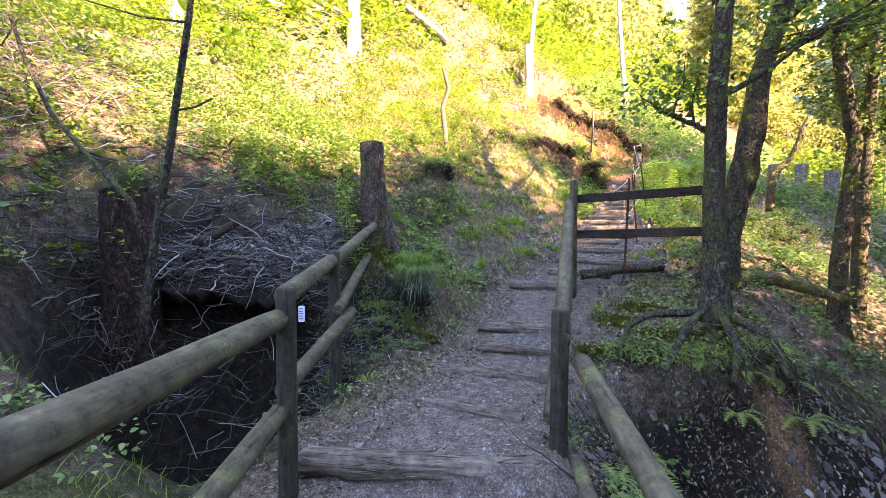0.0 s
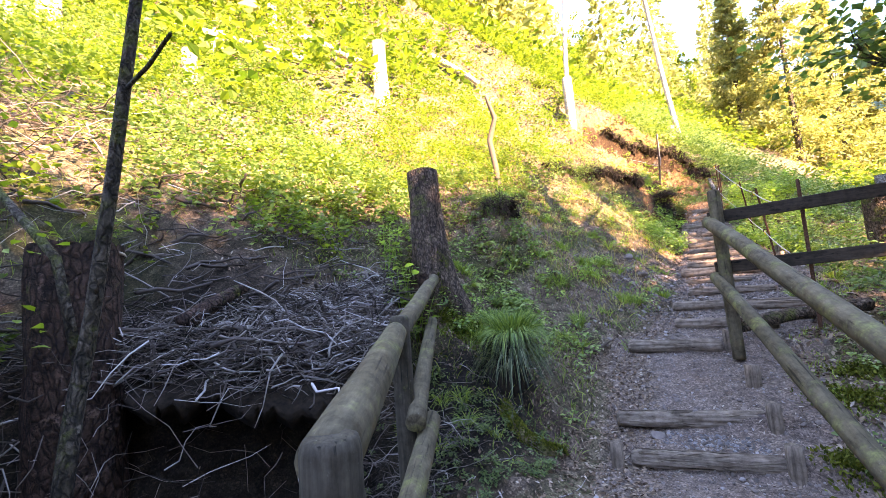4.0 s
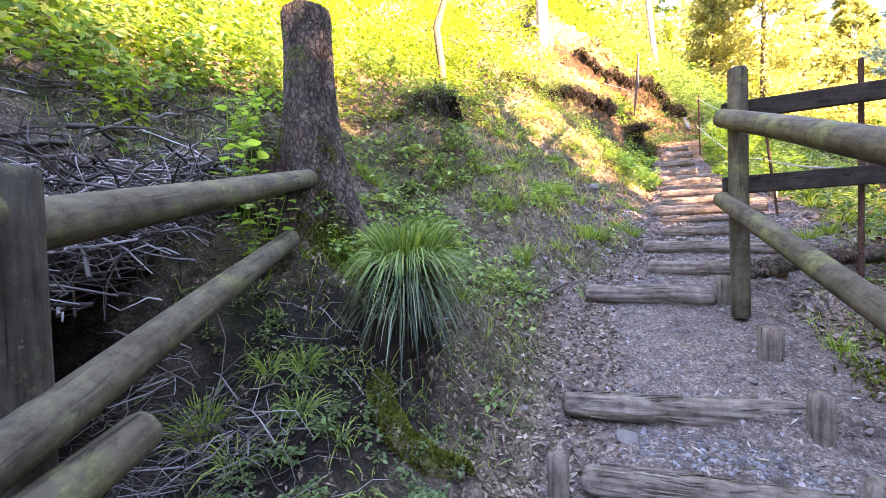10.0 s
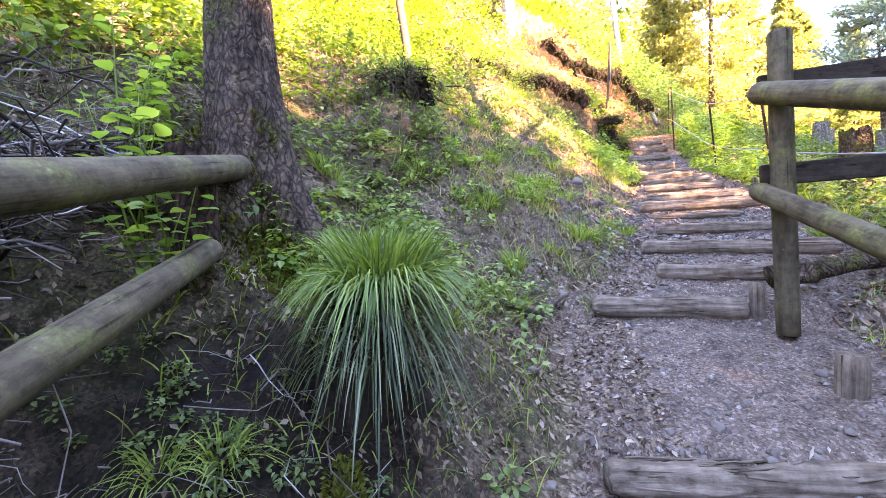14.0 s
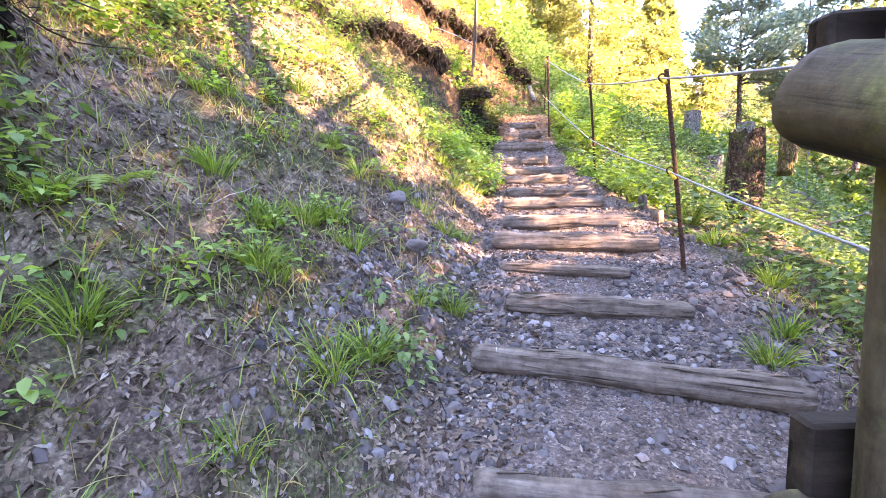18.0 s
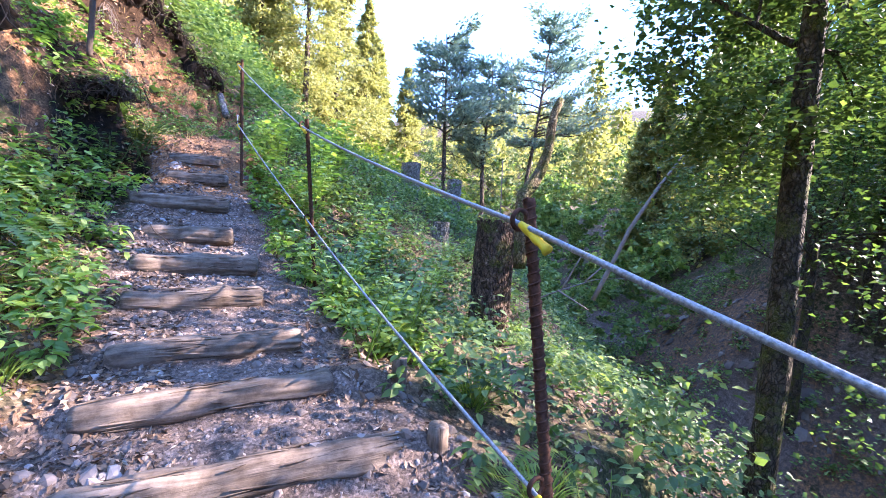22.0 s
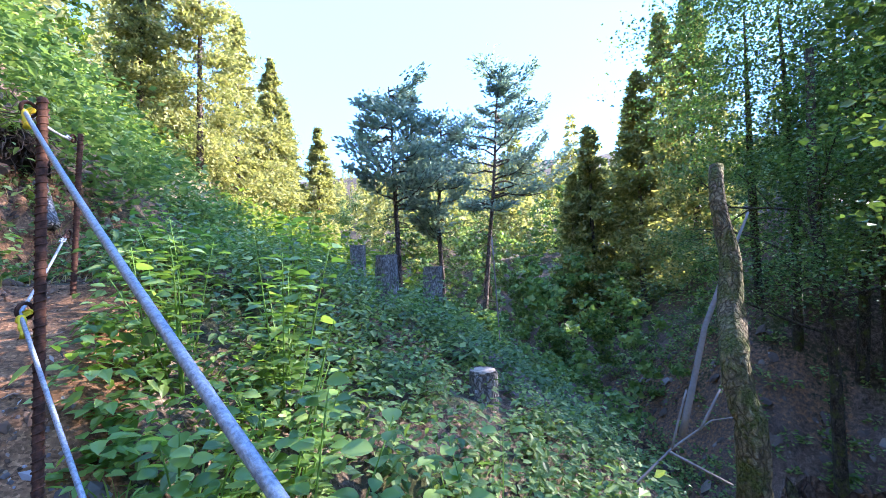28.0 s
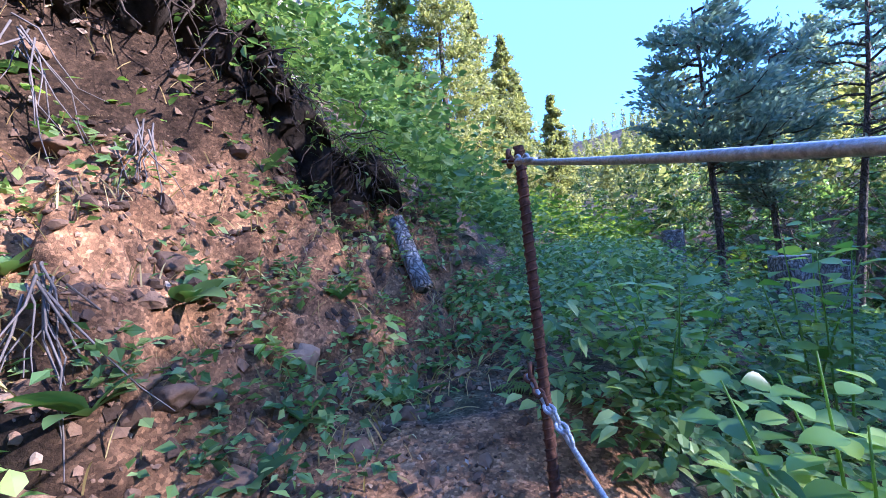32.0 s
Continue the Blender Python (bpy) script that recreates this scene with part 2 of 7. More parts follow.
M_GROUND = ground_material()
M_LOG = wood("weathered_step_log", (0.05, 0.034, 0.024), (0.35, 0.268, 0.205), 0.0, (11, 11, 0.8), 0.9, 0.014)
M_RAIL = wood("mossy_grey_rail", (0.05, 0.04, 0.024), (0.175, 0.14, 0.088), 0.5, (9, 9, 1.6), relief=0.008)
M_POST = wood("dark_rail_post", (0.024, 0.019, 0.013), (0.10, 0.083, 0.06), 0.3)
M_BOARD = wood("dark_gate_board", (0.018, 0.013, 0.009), (0.075, 0.056, 0.04), 0.0, (1.0, 13, 13))
M_STUMP = bark("grey_stump_bark", (0.016, 0.010, 0.007), (0.19, 0.13, 0.092), 0.3, 1.0)
M_CUT = wood("sawn_wood", (0.25, 0.20, 0.15), (0.45, 0.38, 0.30), 0.0, (6, 6, 6))
M_BARK = bark("maple_bark", (0.018, 0.015, 0.011), (0.15, 0.12, 0.088), 0.5, 1.0)
M_BARK_FAR = bark("spruce_bark", (0.06, 0.045, 0.035), (0.20, 0.16, 0.13), 0.2, 0.7)
M_RUST = plain("rusty_iron", (0.035, 0.018, 0.012), (0.14, 0.065, 0.04), 60, 0.85, 0.35, 0.002)
M_WIRE = plain("galvanised_wire_rope", (0.13, 0.135, 0.145), (0.40, 0.41, 0.43), 160, 0.5, 0.35, 0.003)
M_TAPE = plain("yellow_tape", (0.55, 0.38, 0.01), (0.80, 0.58, 0.03), 30, 0.5)
M_LEAF = foliage("bush_leaf", (0.075, 0.14, 0.045), (0.175, 0.27, 0.09), (0.33, 0.41, 0.16), 0.45, 0.5, (1.15, 1.2, 0.6))
# bush leaf repeated darker, so foliage in shade carries it in the colour
M_LEAF_SHADED = foliage("shaded_bush_leaf", (0.045, 0.085, 0.03), (0.095, 0.155, 0.055), (0.17, 0.23, 0.085), 0.32, 0.5, (1.0, 1.1, 0.5))
M_LEAF_MAPLE = foliage("maple_leaf", (0.055, 0.10, 0.04), (0.12, 0.195, 0.07), (0.22, 0.30, 0.11), 0.42, 0.5, (0.95, 1.1, 0.45))
M_NEEDLE = foliage("spruce_needles", (0.15, 0.18, 0.07), (0.29, 0.31, 0.125), (0.46, 0.45, 0.21), 0.5, 0.6, (1.2, 1.15, 0.65))
# bluer needle copy: the skylight on the shaded pines is in the colour
M_NEEDLE_SKYLIT = foliage("skylit_needles", (0.14, 0.205, 0.19), (0.25, 0.335, 0.31), (0.38, 0.45, 0.375), 0.45, 0.6, (1.0, 1.1, 0.9))
M_GRASS = foliage("grass_blade", (0.07, 0.135, 0.025), (0.165, 0.26, 0.055), (0.32, 0.40, 0.11), 0.4)


# ---- mesh helpers ----
def mesh_object(name, verts, faces, mat, parent=None, smooth=True, label="", sizes=4):
    """A mesh from arrays: verts n x 3, faces n x sizes."""
    me = bpy.data.meshes.new(name)
    verts, faces = np.asarray(verts, np.float32), np.asarray(faces, np.int32)
    me.vertices.add(len(verts))
    me.vertices.foreach_set("co", verts.ravel())
    me.loops.add(faces.size)
    me.loops.foreach_set("vertex_index", faces.ravel())
    me.polygons.add(len(faces))
    me.polygons.foreach_set("loop_start", np.arange(len(faces), dtype=np.int32) * sizes)
    me.polygons.foreach_set("use_smooth", np.full(len(faces), smooth))
    me.update(calc_edges=True)
    me.materials.append(mat)
    ob = new(name, me)
    ob.parent = parent
    if label:
        ob["label"] = label
    return ob


def part(name, bm, mat, parent=None, label="", smooth=True):
    me = bpy.data.meshes.new(name)
    bm.normal_update()
    for f in bm.faces:
        f.smooth = smooth
    bm.to_mesh(me)
    bm.free()
    me.materials.append(mat)
    ob = new(name, me)
    ob.parent = parent
    if label:
        ob["label"] = label
    return ob


def frame_of(way):
    way = Vector(way).normalized()
    side = way.orthogonal().normalized()
    return side, way.cross(side)


def tube(bm, pts, radii, sides=10, caps=True, wob=0.0, seed=0, twist=None):
    """A bent, tapered round piece through pts, with uneven sides."""
    rng = random.Random(seed)
    lobes = [(rng.uniform(0, 6.28), rng.uniform(0.4, 1)) for _ in range(3)]
    pts = [Vector(p) for p in pts]
    rings, side = [], None
    for i, p in enumerate(pts):
        way = (pts[min(i + 1, len(pts) - 1)] - pts[max(i - 1, 0)]).normalized()
        if side is None:
            side = frame_of(way)[0]
        side = (side - way * side.dot(way)).normalized()
        up = way.cross(side)
        ring = []
        for k in range(sides):
            a = 2 * math.pi * k / sides
            r = radii[i] * (1 + wob * (sum(s * math.sin((n + 2) * a + ph + i * 0.35) for n, (ph, s) in enumerate(lobes)) / 2 + rng.uniform(-0.5, 0.5)))
            ring.append(bm.verts.new(p + (side * math.cos(a) + up * math.sin(a)) * r))
        rings.append(ring)
    for a, b in zip(rings, rings[1:]):
        for k in range(sides):
            bm.faces.new((a[k], a[(k + 1) % sides], b[(k + 1) % sides], b[k]))
    if caps:
        bm.faces.new(rings[0][::-1])
        bm.faces.new(rings[-1])
    return bm


def between(a, b, n, bow=0.0, seed=0):
    rng = random.Random(seed)
    a, b = Vector(a), Vector(b)
    s, u = frame_of(b - a)
    return [a.lerp(b, i / n) + (s * rng.uniform(-1, 1) + u * rng.uniform(-1, 1)) * bow * (0 < i < n) for i in range(n + 1)]


def place_along(ob, a, b):
    """Put an object modelled from z = 0 upwards with its foot at a and its z axis towards b."""
    way = Vector(b) - Vector(a)
    ob.matrix_basis = Matrix.Translation(a) @ way.to_track_quat("Z", "Y").to_matrix().to_4x4()
    return ob


def lump(bm, at, size, seed, cuts=2, rough=0.25):
    """A stone or clod."""
    made = bmesh.ops.create_icosphere(bm, subdivisions=cuts, radius=1.0)["verts"]
    off = Vector((seed * 7.3, seed * 3.1, seed * 1.7))
    for v in made:
        n = noise.noise(v.co * 1.1 + off) * rough + noise.noise(v.co * 2.7 + off) * rough * 0.4
        v.co = Vector(at) + Vector(c * s for c, s in zip(v.co * (1 + n), size))
    return bm


# ---- the ground ----
# logs of the path: name, near end, far end (top edges), thickness
LOGS = [
    ((-0.30, 3.26, 0.86), (1.42, 4.02, 0.86), 0.105), ((-0.05, 4.50, 0.89), (1.05, 4.62, 0.89), 0.07),
    ((-0.09, 5.39, 0.93), (0.93, 5.60, 0.93), 0.075), ((-0.10, 6.20, 1.03), (0.93, 6.36, 1.03), 0.075),
    ((-0.26, 6.63, 1.20), (0.92, 6.93, 1.20), 0.075), ((-0.34, 8.22, 1.63), (0.66, 8.28, 1.63), 0.085),
    ((0.17, 8.91, 1.82), (1.28, 8.86, 1.82), 0.08), ((0.13, 9.78, 2.00), (1.66, 9.42, 2.00), 0.085),
    ((0.34, 10.31, 2.17), (1.46, 10.13, 2.17), 0.075), ((0.30, 10.78, 2.30), (1.22, 10.56, 2.30), 0.045),
    ((0.24, 11.33, 2.48), (1.58, 11.04, 2.48), 0.085), ((0.34, 11.71, 2.62), (1.66, 11.60, 2.62), 0.085),
    ((0.34, 12.05, 2.78), (1.38, 12.05, 2.78), 0.07), ((0.40, 12.45, 2.90), (1.30, 12.42, 2.90), 0.07),
    ((0.40, 12.98, 3.05), (1.16, 12.95, 3.05), 0.07), ((0.38, 13.66, 3.19), (1.20, 13.55, 3.19), 0.085),
    ((0.38, 14.17, 3.37), (1.05, 14.02, 3.37), 0.08), ((0.26, 14.65, 3.63), (1.05, 14.55, 3.63), 0.085),
    ((0.52, 15.20, 3.87), (1.06, 15.05, 3.87), 0.07), ((0.51, 15.50, 4.08), (1.02, 15.40, 4.08), 0.07),
]
LINE = [(-6, 3.2), (0, 2.3), (1.8, 1.5), (3.3, 0.75), (5.2, 0.45), (6.7, 0.33), (8.2, 0.2), (8.9, 0.7), (9.6, 0.88), (11.3, 0.92),
        (12.5, 0.85), (14, 0.75), (15.4, 0.76), (16.4, 0.75), (17, 0.95), (18, 1.9), (20, 3.2), (24, 5.0), (30, 7.0), (60, 18.0), (110, 34.0), (300, 110.0)]
LEFT = [(-6, 1.3), (3, 1.15), (5, 0.75), (7, 0.7), (9, 0.85), (11, 0.75), (13, 0.55), (15.5, 0.42), (16.2, 0.75), (17, 0.55), (18, 0.4), (300, 0.4)]
RIGHT = [(-6, 1.2), (3, 0.95), (5, 0.8), (5.9, 1.05), (6.6, 2.5), (8.6, 3.0), (9.6, 1.3), (11, 0.85), (13, 0.6), (15, 0.5), (17, 0.7), (20, 0.8), (300, 1.0)]
RISE = [(-6, 0.62), (4, 0.72), (7, 0.78), (11, 0.86), (15, 0.95), (17, 1.15), (20, 0.95), (30, 0.8), (300, 0.7)]
heights = [(-6.0, 0.50), (2.9, 0.63)]
for (ax, ay, az), (bx, by, bz), thick in LOGS:
    heights += [((ay + by) / 2 - 0.06, max(az - 1.85 * thick, heights[-1][1] - 0.02)), ((ay + by) / 2 + 0.05, az - 0.02)]
heights = [h for i, h in enumerate(heights) if i == 0 or h[0] > heights[i - 1][0]]
heights += [(16.3, 4.32), (17.2, 4.50), (20, 4.6), (24, 4.7), (30, 5.0), (60, 9.0), (110, 15.0), (300, 42.0)]


def hollow(x, y):
    """1 in the dark hollow behind the handrail."""
    return np.minimum(1, 2.6 * np.exp(-(((x + 2.3) / 1.5) ** 2 + ((y - 3.8) / 1.5) ** 2)))


def table(rows, y):
    return np.interp(y, [r[0] for r in rows], [r[1] for r in rows])


def lattice(x, y, seed):
    """Smooth value noise on a unit grid."""
    def rnd(i, j):
        h = np.sin(i * 127.1 + j * 311.7 + seed * 74.7) * 43758.5453
        return (h - np.floor(h)) * 2 - 1
    i, j = np.floor(x), np.floor(y)
    u, v = x - i, y - j
    u, v = u * u * (3 - 2 * u), v * v * (3 - 2 * v)
    a, b = rnd(i, j) * (1 - u) + rnd(i + 1, j) * u, rnd(i, j + 1) * (1 - u) + rnd(i + 1, j + 1) * u
    return a * (1 - v) + b * v


def smooth(a, b, t):
    t = np.clip((t - a) / (b - a), 0, 1)
    return t * t * (3 - 2 * t)


def patchy(x, y, s, seed):
    return smooth(-0.25, 0.35, lattice(x * s, y * s, seed))


def hill(x, y, rough=True):
    """Height of the ground."""
    x, y = np.asarray(x, float), np.asarray(y, float)
    d = x - table(LINE, y)
    skew = 0.22 * smooth(9.0, 9.6, y) * (1 - smooth(11.5, 12.2, y)) - 0.25 * (1 - smooth(5, 6.3, y))
    yy = y + skew * np.clip(d, -1.2, 1.2)
    z = table(heights, yy)
    # the slope on the uphill side
    u = np.maximum(-d - table(LEFT, y), 0)
    rise = table(RISE, y)
    z = z + rise * (np.sqrt(u * u + 0.02) - 0.1414) - 0.22 * rise * np.maximum(u - 18, 0)
    # the bank, the gorge and its far side
    v = np.maximum(d - table(RIGHT, y), 0)
    steep = 0.85 - 0.42 * smooth(8.5, 12, y) + 0.25 * smooth(30, 60, y)
    early = 1 - smooth(8.0, 11.0, y)
    drop = np.minimum(v, 3.2 + 1.8 * (1 - early)) * steep + np.clip(v - 3.2 - 1.8 * (1 - early), 0, 5.0) * (0.5 + 0.45 * (1 - early))
    far = np.maximum(v - 9.0 - 3.5 * (1 - early), 0)
    z = z - drop + (far * 0.95 - 0.65 * np.maximum(far - 10, 0)) * (1 - 0.55 * smooth(15, 26, y))
    # hollow under the brushwood beside the handrail
    z = z - 1.4 * np.exp(-(((x + 1.95) / 0.8) ** 2 + ((y - 4.5) / 1.2) ** 2)) * smooth(0.05, 0.6, u)
    z = z - 1.9 * np.exp(-(((x + 2.7) / 1.5) ** 2 + ((y - 3.3) / 1.1) ** 2)) * smooth(0.05, 0.9, u)
    z = z - 0.5 * np.exp(-(((x - 2.25) / 0.75) ** 2 + ((y - 5.75) / 0.45) ** 2)) * smooth(0.0, 0.25, v)
    # undercut edges above the stairs and above the scarp, and the root plate's mound
    s, along = (x + 2.4) * -0.721 + (y - 12.6) * 0.693, (x + 2.4) * 0.693 + (y - 12.6) * 0.721
    z = z + 0.6 * smooth(0.02, 0.2, s) * (1 - smooth(0.7, 2.0, s)) * smooth(0.6, 2.2, along) * (1 - smooth(4.6, 5.4, along)) * smooth(0.02, 0.3, u)
    s, along = (x + 0.9) * -0.552 + (y - 17.2) * 0.834, (x + 0.9) * 0.834 + (y - 17.2) * 0.552
    s = s + 0.12 * lattice(along * 2.1, s * 0.0, 61)
    z = z + 0.42 * smooth(0.0, 0.1, s) * (1 - smooth(0.6, 1.8, s)) * smooth(-2.4, -1.4, along) * (1 - smooth(1.7, 2.5, along))
    z = z + 0.45 * np.exp(-(((x + 2.35) / 0.35) ** 2 + ((y - 9.4) / 0.4) ** 2))
    # washed-out hole below the roots, and the overhang's lip above the stairs
    z = z - 0.85 * np.exp(-(((x + 0.02) / 0.36) ** 2 + ((y - 15.25) / 0.36) ** 2) ** 2) * smooth(0, 0.2, u + 0.12)
    # shady recess at the foot of the scarp
    z = z - 0.52 * np.exp(-(((x + 0.2) / 0.46) ** 2 + ((y - 16.64 - 0.2 * x) / 0.31) ** 2) ** 2)
    # valley head
    r = np.hypot(x - 20, y - 40)
    z = z + 45 * smooth(120, 420, r)
    if rough:
        side = smooth(0.0, 0.8, u) + smooth(0.0, 0.8, v)
        z = z + lattice(x * 0.55, y * 0.55, 3) * 0.25 * side + lattice(x * 1.9, y * 1.9, 5) * 0.07 * side
        z = z + lattice(x * 5.3, y * 5.3, 7) * (0.012 + 0.03 * side) + lattice(x * 13, y * 13, 9) * (0.006 + 0.012 * side)
        scarp = smooth(13.0, 16.4, y) * (1 - smooth(19, 21, y)) * smooth(0.05, 0.5, u)
        z = z + scarp * (lattice(x * 2.6, y * 2.6, 13) * 0.16 + np.abs(lattice(x * 4.6, y * 4.6, 15)) * 0.16 + np.abs(lattice(x * 8.1, y * 8.1, 17)) * 0.13 + lattice(x * 14, y * 14, 19) * 0.05 + np.abs(lattice(x * 19, y * 19, 21)) * 0.035 - 0.07)
        # broken ledges of clay and stone
        beds = z * 3.4 + 1.1 * lattice(x * 1.3, y * 1.3, 23) + 0.5 * lattice(x * 4.1, y * 4.1, 25)
        step = beds - np.floor(beds)
        z = z + scarp * 0.24 * (smooth(0.25, 0.75, step) - step) * smooth(0.1, 0.5, u)
        z = z + lattice(x * 0.12, y * 0.12, 11) * 1.6 * smooth(6, 30, u + v)
    return z


def spaced(lo, hi, step, reach, grow):
    """Even steps from lo to hi, then longer and longer ones out to reach on both sides."""
    mid = list(np.arange(lo, hi, step))
    out, s = [], step
    while sum(out) < reach:
        s *= grow
        out.append(s)
    ends = np.cumsum(out)
    return np.array(list(lo - ends[::-1]) + mid + list(mid[-1] + ends))


def build_ground():
    xs, ys = spaced(-3.2, 3.6, 0.045, 600, 1.1), spaced(1.0, 18.6, 0.058, 600, 1.1)
    ys = np.unique(np.round(np.concatenate([ys, np.arange(15.6, 18.59, 0.029)]), 4))
    ys = ys[np.append(np.diff(ys) > 0.012, True)]
    gx, gy = np.meshgrid(xs, ys)
    gz = hill(gx, gy)
    verts = np.stack([gx, gy, gz], -1).reshape(-1, 3)
    n = len(xs)
    i, j = np.meshgrid(np.arange(n - 1), np.arange(len(ys) - 1))
    a = (j * n + i).ravel()
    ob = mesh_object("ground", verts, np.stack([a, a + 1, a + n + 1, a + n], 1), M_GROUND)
    d = gx - table(LINE, gy)
    walk_zone = (1 - smooth(-0.15, 0.35, -d - table(LEFT, gy) * 0.8)) * (1 - smooth(-0.1, 0.35, d - np.minimum(table(RIGHT, gy), 1.2)))
    walk_zone = walk_zone * (1 - smooth(16.9, 17.5, gy)) * smooth(-3, 0, gy)
    u = -d - table(LEFT, gy)
    clay_sun_zone = smooth(13.5, 16.2, gy) * (1 - smooth(18.6, 20, gy)) * smooth(-0.6, 0.4, u) * (1 - smooth(2.2, 3.2, u))
    clay_sun_zone = np.maximum(clay_sun_zone, 0.95 * smooth(14.2, 15.4, gy) * (1 - smooth(17.2, 18, gy)) * walk_zone)
    # sunlit spot beside the stairs, put in as a lighter reddish band
    clay_sun_zone = np.maximum(clay_sun_zone, 0.38 * np.exp(-((gy - 12.4) / 0.8) ** 2) * smooth(-0.8, 0.1, u) * (1 - smooth(0.6, 1.2, u)))
    v = d - table(RIGHT, gy)
    # dark soil mask, which also paints shade into hollow, hole, recess and lips
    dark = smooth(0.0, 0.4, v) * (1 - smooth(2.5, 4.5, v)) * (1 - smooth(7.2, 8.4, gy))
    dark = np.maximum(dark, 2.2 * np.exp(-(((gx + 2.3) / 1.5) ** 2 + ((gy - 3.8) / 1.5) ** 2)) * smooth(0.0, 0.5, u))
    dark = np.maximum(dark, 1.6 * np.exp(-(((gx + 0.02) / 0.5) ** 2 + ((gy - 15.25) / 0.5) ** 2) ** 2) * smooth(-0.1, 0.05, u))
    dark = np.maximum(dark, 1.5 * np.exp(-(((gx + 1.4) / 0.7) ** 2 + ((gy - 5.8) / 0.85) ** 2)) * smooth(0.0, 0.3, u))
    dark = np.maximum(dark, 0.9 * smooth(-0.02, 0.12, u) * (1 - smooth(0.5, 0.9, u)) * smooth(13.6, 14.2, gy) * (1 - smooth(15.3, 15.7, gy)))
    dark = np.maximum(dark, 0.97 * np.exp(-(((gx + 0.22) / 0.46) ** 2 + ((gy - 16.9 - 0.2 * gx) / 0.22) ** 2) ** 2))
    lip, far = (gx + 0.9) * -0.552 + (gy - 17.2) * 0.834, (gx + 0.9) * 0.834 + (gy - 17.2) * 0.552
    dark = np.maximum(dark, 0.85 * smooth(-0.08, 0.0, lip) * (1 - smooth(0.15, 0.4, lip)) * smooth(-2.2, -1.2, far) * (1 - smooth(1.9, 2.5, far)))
    clay_sun_zone = np.maximum(clay_sun_zone, 1.2 * np.exp(-((((gx - 3.2) - 0.4 * (6.6 - gy)) / 0.22) ** 2 + ((gy - 6.5) / 0.4) ** 2)))
    dark = dark * (1 - 0.9 * np.exp(-((((gx - 3.2) - 0.4 * (6.6 - gy)) / 0.22) ** 2 + ((gy - 6.5) / 0.4) ** 2)))
    bare_bank = smooth(7.0, 10.0, v) * (1 - smooth(17, 21, v)) * smooth(6, 9, gy) * (1 - smooth(24, 28, gy))
    clay_sun_zone = np.maximum(clay_sun_zone, bare_bank * (0.08 + 0.3 * patchy(gx, gy, 0.45, 91)))
    walk_zone = np.maximum(walk_zone, (0.35 + 0.55 * patchy(gx, gy, 0.8, 92)) * smooth(3.0, 5.0, v) * (1 - smooth(15, 19, v)) * smooth(7, 9, gy) * (1 - smooth(24, 28, gy)))
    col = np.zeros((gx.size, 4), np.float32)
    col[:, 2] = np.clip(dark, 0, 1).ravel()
    col[:, 0], col[:, 1], col[:, 3] = walk_zone.ravel(), clay_sun_zone.ravel(), 1
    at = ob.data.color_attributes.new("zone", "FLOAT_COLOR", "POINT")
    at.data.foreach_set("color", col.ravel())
    return tagged(ob, "leaf-littered woodland slope with a worn gravel path", "ground", kind="structure")


build_ground()


def gz(x, y):
    return float(hill(x, y))


# ---- the path's steps ----
def build_log(i, a, b, thick):
    a, b = Vector(a), Vector(b)
    rotten = i < 5
    n, size = 44, (b - a).length
    bm = bmesh.new()
    pts = [Vector((0, 0, size * k / n)) + Vector((noise.noise((i * 3.3, k * 0.1, 0)) * 0.025, noise.noise((i * 5.1, k * 0.1, 7)) * 0.015, 0)) for k in range(n + 1)]
    rad = [thick * (0.97 + (0.26 if rotten else 0.12) * noise.noise((i * 2.1, k * 0.16, 3))) * (0.8 if k in (0, n) else 0.93 if k in (1, n - 1) else 1) for k in range(n + 1)]
    tube(bm, pts, rad, 40, True, 0.02, i)
    # long drying cracks and flattened, worn places
    for v in bm.verts:
        u, t = math.atan2(v.co.y, v.co.x), v.co.z / size
        groove = noise.noise((math.cos(u) * 3.5 + i * 7, math.sin(u) * 3.5, t * 1.6))
        groove = groove * 0.16 - 0.22 * max(0.0, noise.noise((math.cos(u) * 6 + i * 3, math.sin(u) * 6, t * 2.5 + 4)) - 0.22)
        worn = 0.10 * noise.noise((i * 1.7, t * 5, 2)) + (0.11 if rotten else 0.05) * noise.noise((math.cos(u) * 11 + i, math.sin(u) * 11, t * size * 3.0))
        if rotten:
            worn -= 0.35 * max(0.0, noise.noise((math.cos(u) * 1.6 + i * 9, math.sin(u) * 1.6, t * size * 2.2)) - 0.12)
        v.co.x, v.co.y = v.co.x * (1 + groove + worn), v.co.y * (1 + groove + worn)
    ob = part("step_log", bm, M_LOG)
    place_along(ob, a - Vector((0, 0, thick * 0.98)), b - Vector((0, 0, thick * 0.98)))
    # loose fibres standing off the worn wood
    rg = random.Random(i + 50)
    bm = bmesh.new()
    for _ in range(110 if rotten else 40):
        u, z0, ln = rg.uniform(0, 6.28), rg.uniform(0.02, 0.9) * size, rg.uniform(0.05, 0.22)
        r0, q = thick * rg.uniform(0.98, 1.04), rg.uniform(-0.25, 0.25)
        z1 = min(z0 + ln, size * 0.99)
        p, w = Vector((math.cos(u) * r0, math.sin(u) * r0, z0)), Vector((math.cos(u + q) * r0 * 1.07, math.sin(u + q) * r0 * 1.07, z1))
        tube(bm, [p, p.lerp(w, 0.5) * 1.0, w], [0.004, 0.005, 0.001], 4, False)
    part("fibre", bm, M_LOG, ob)["kind"] = "stuff"
    return tagged(ob, "weathered grey round log set across the path as a step", "step", "log steps")


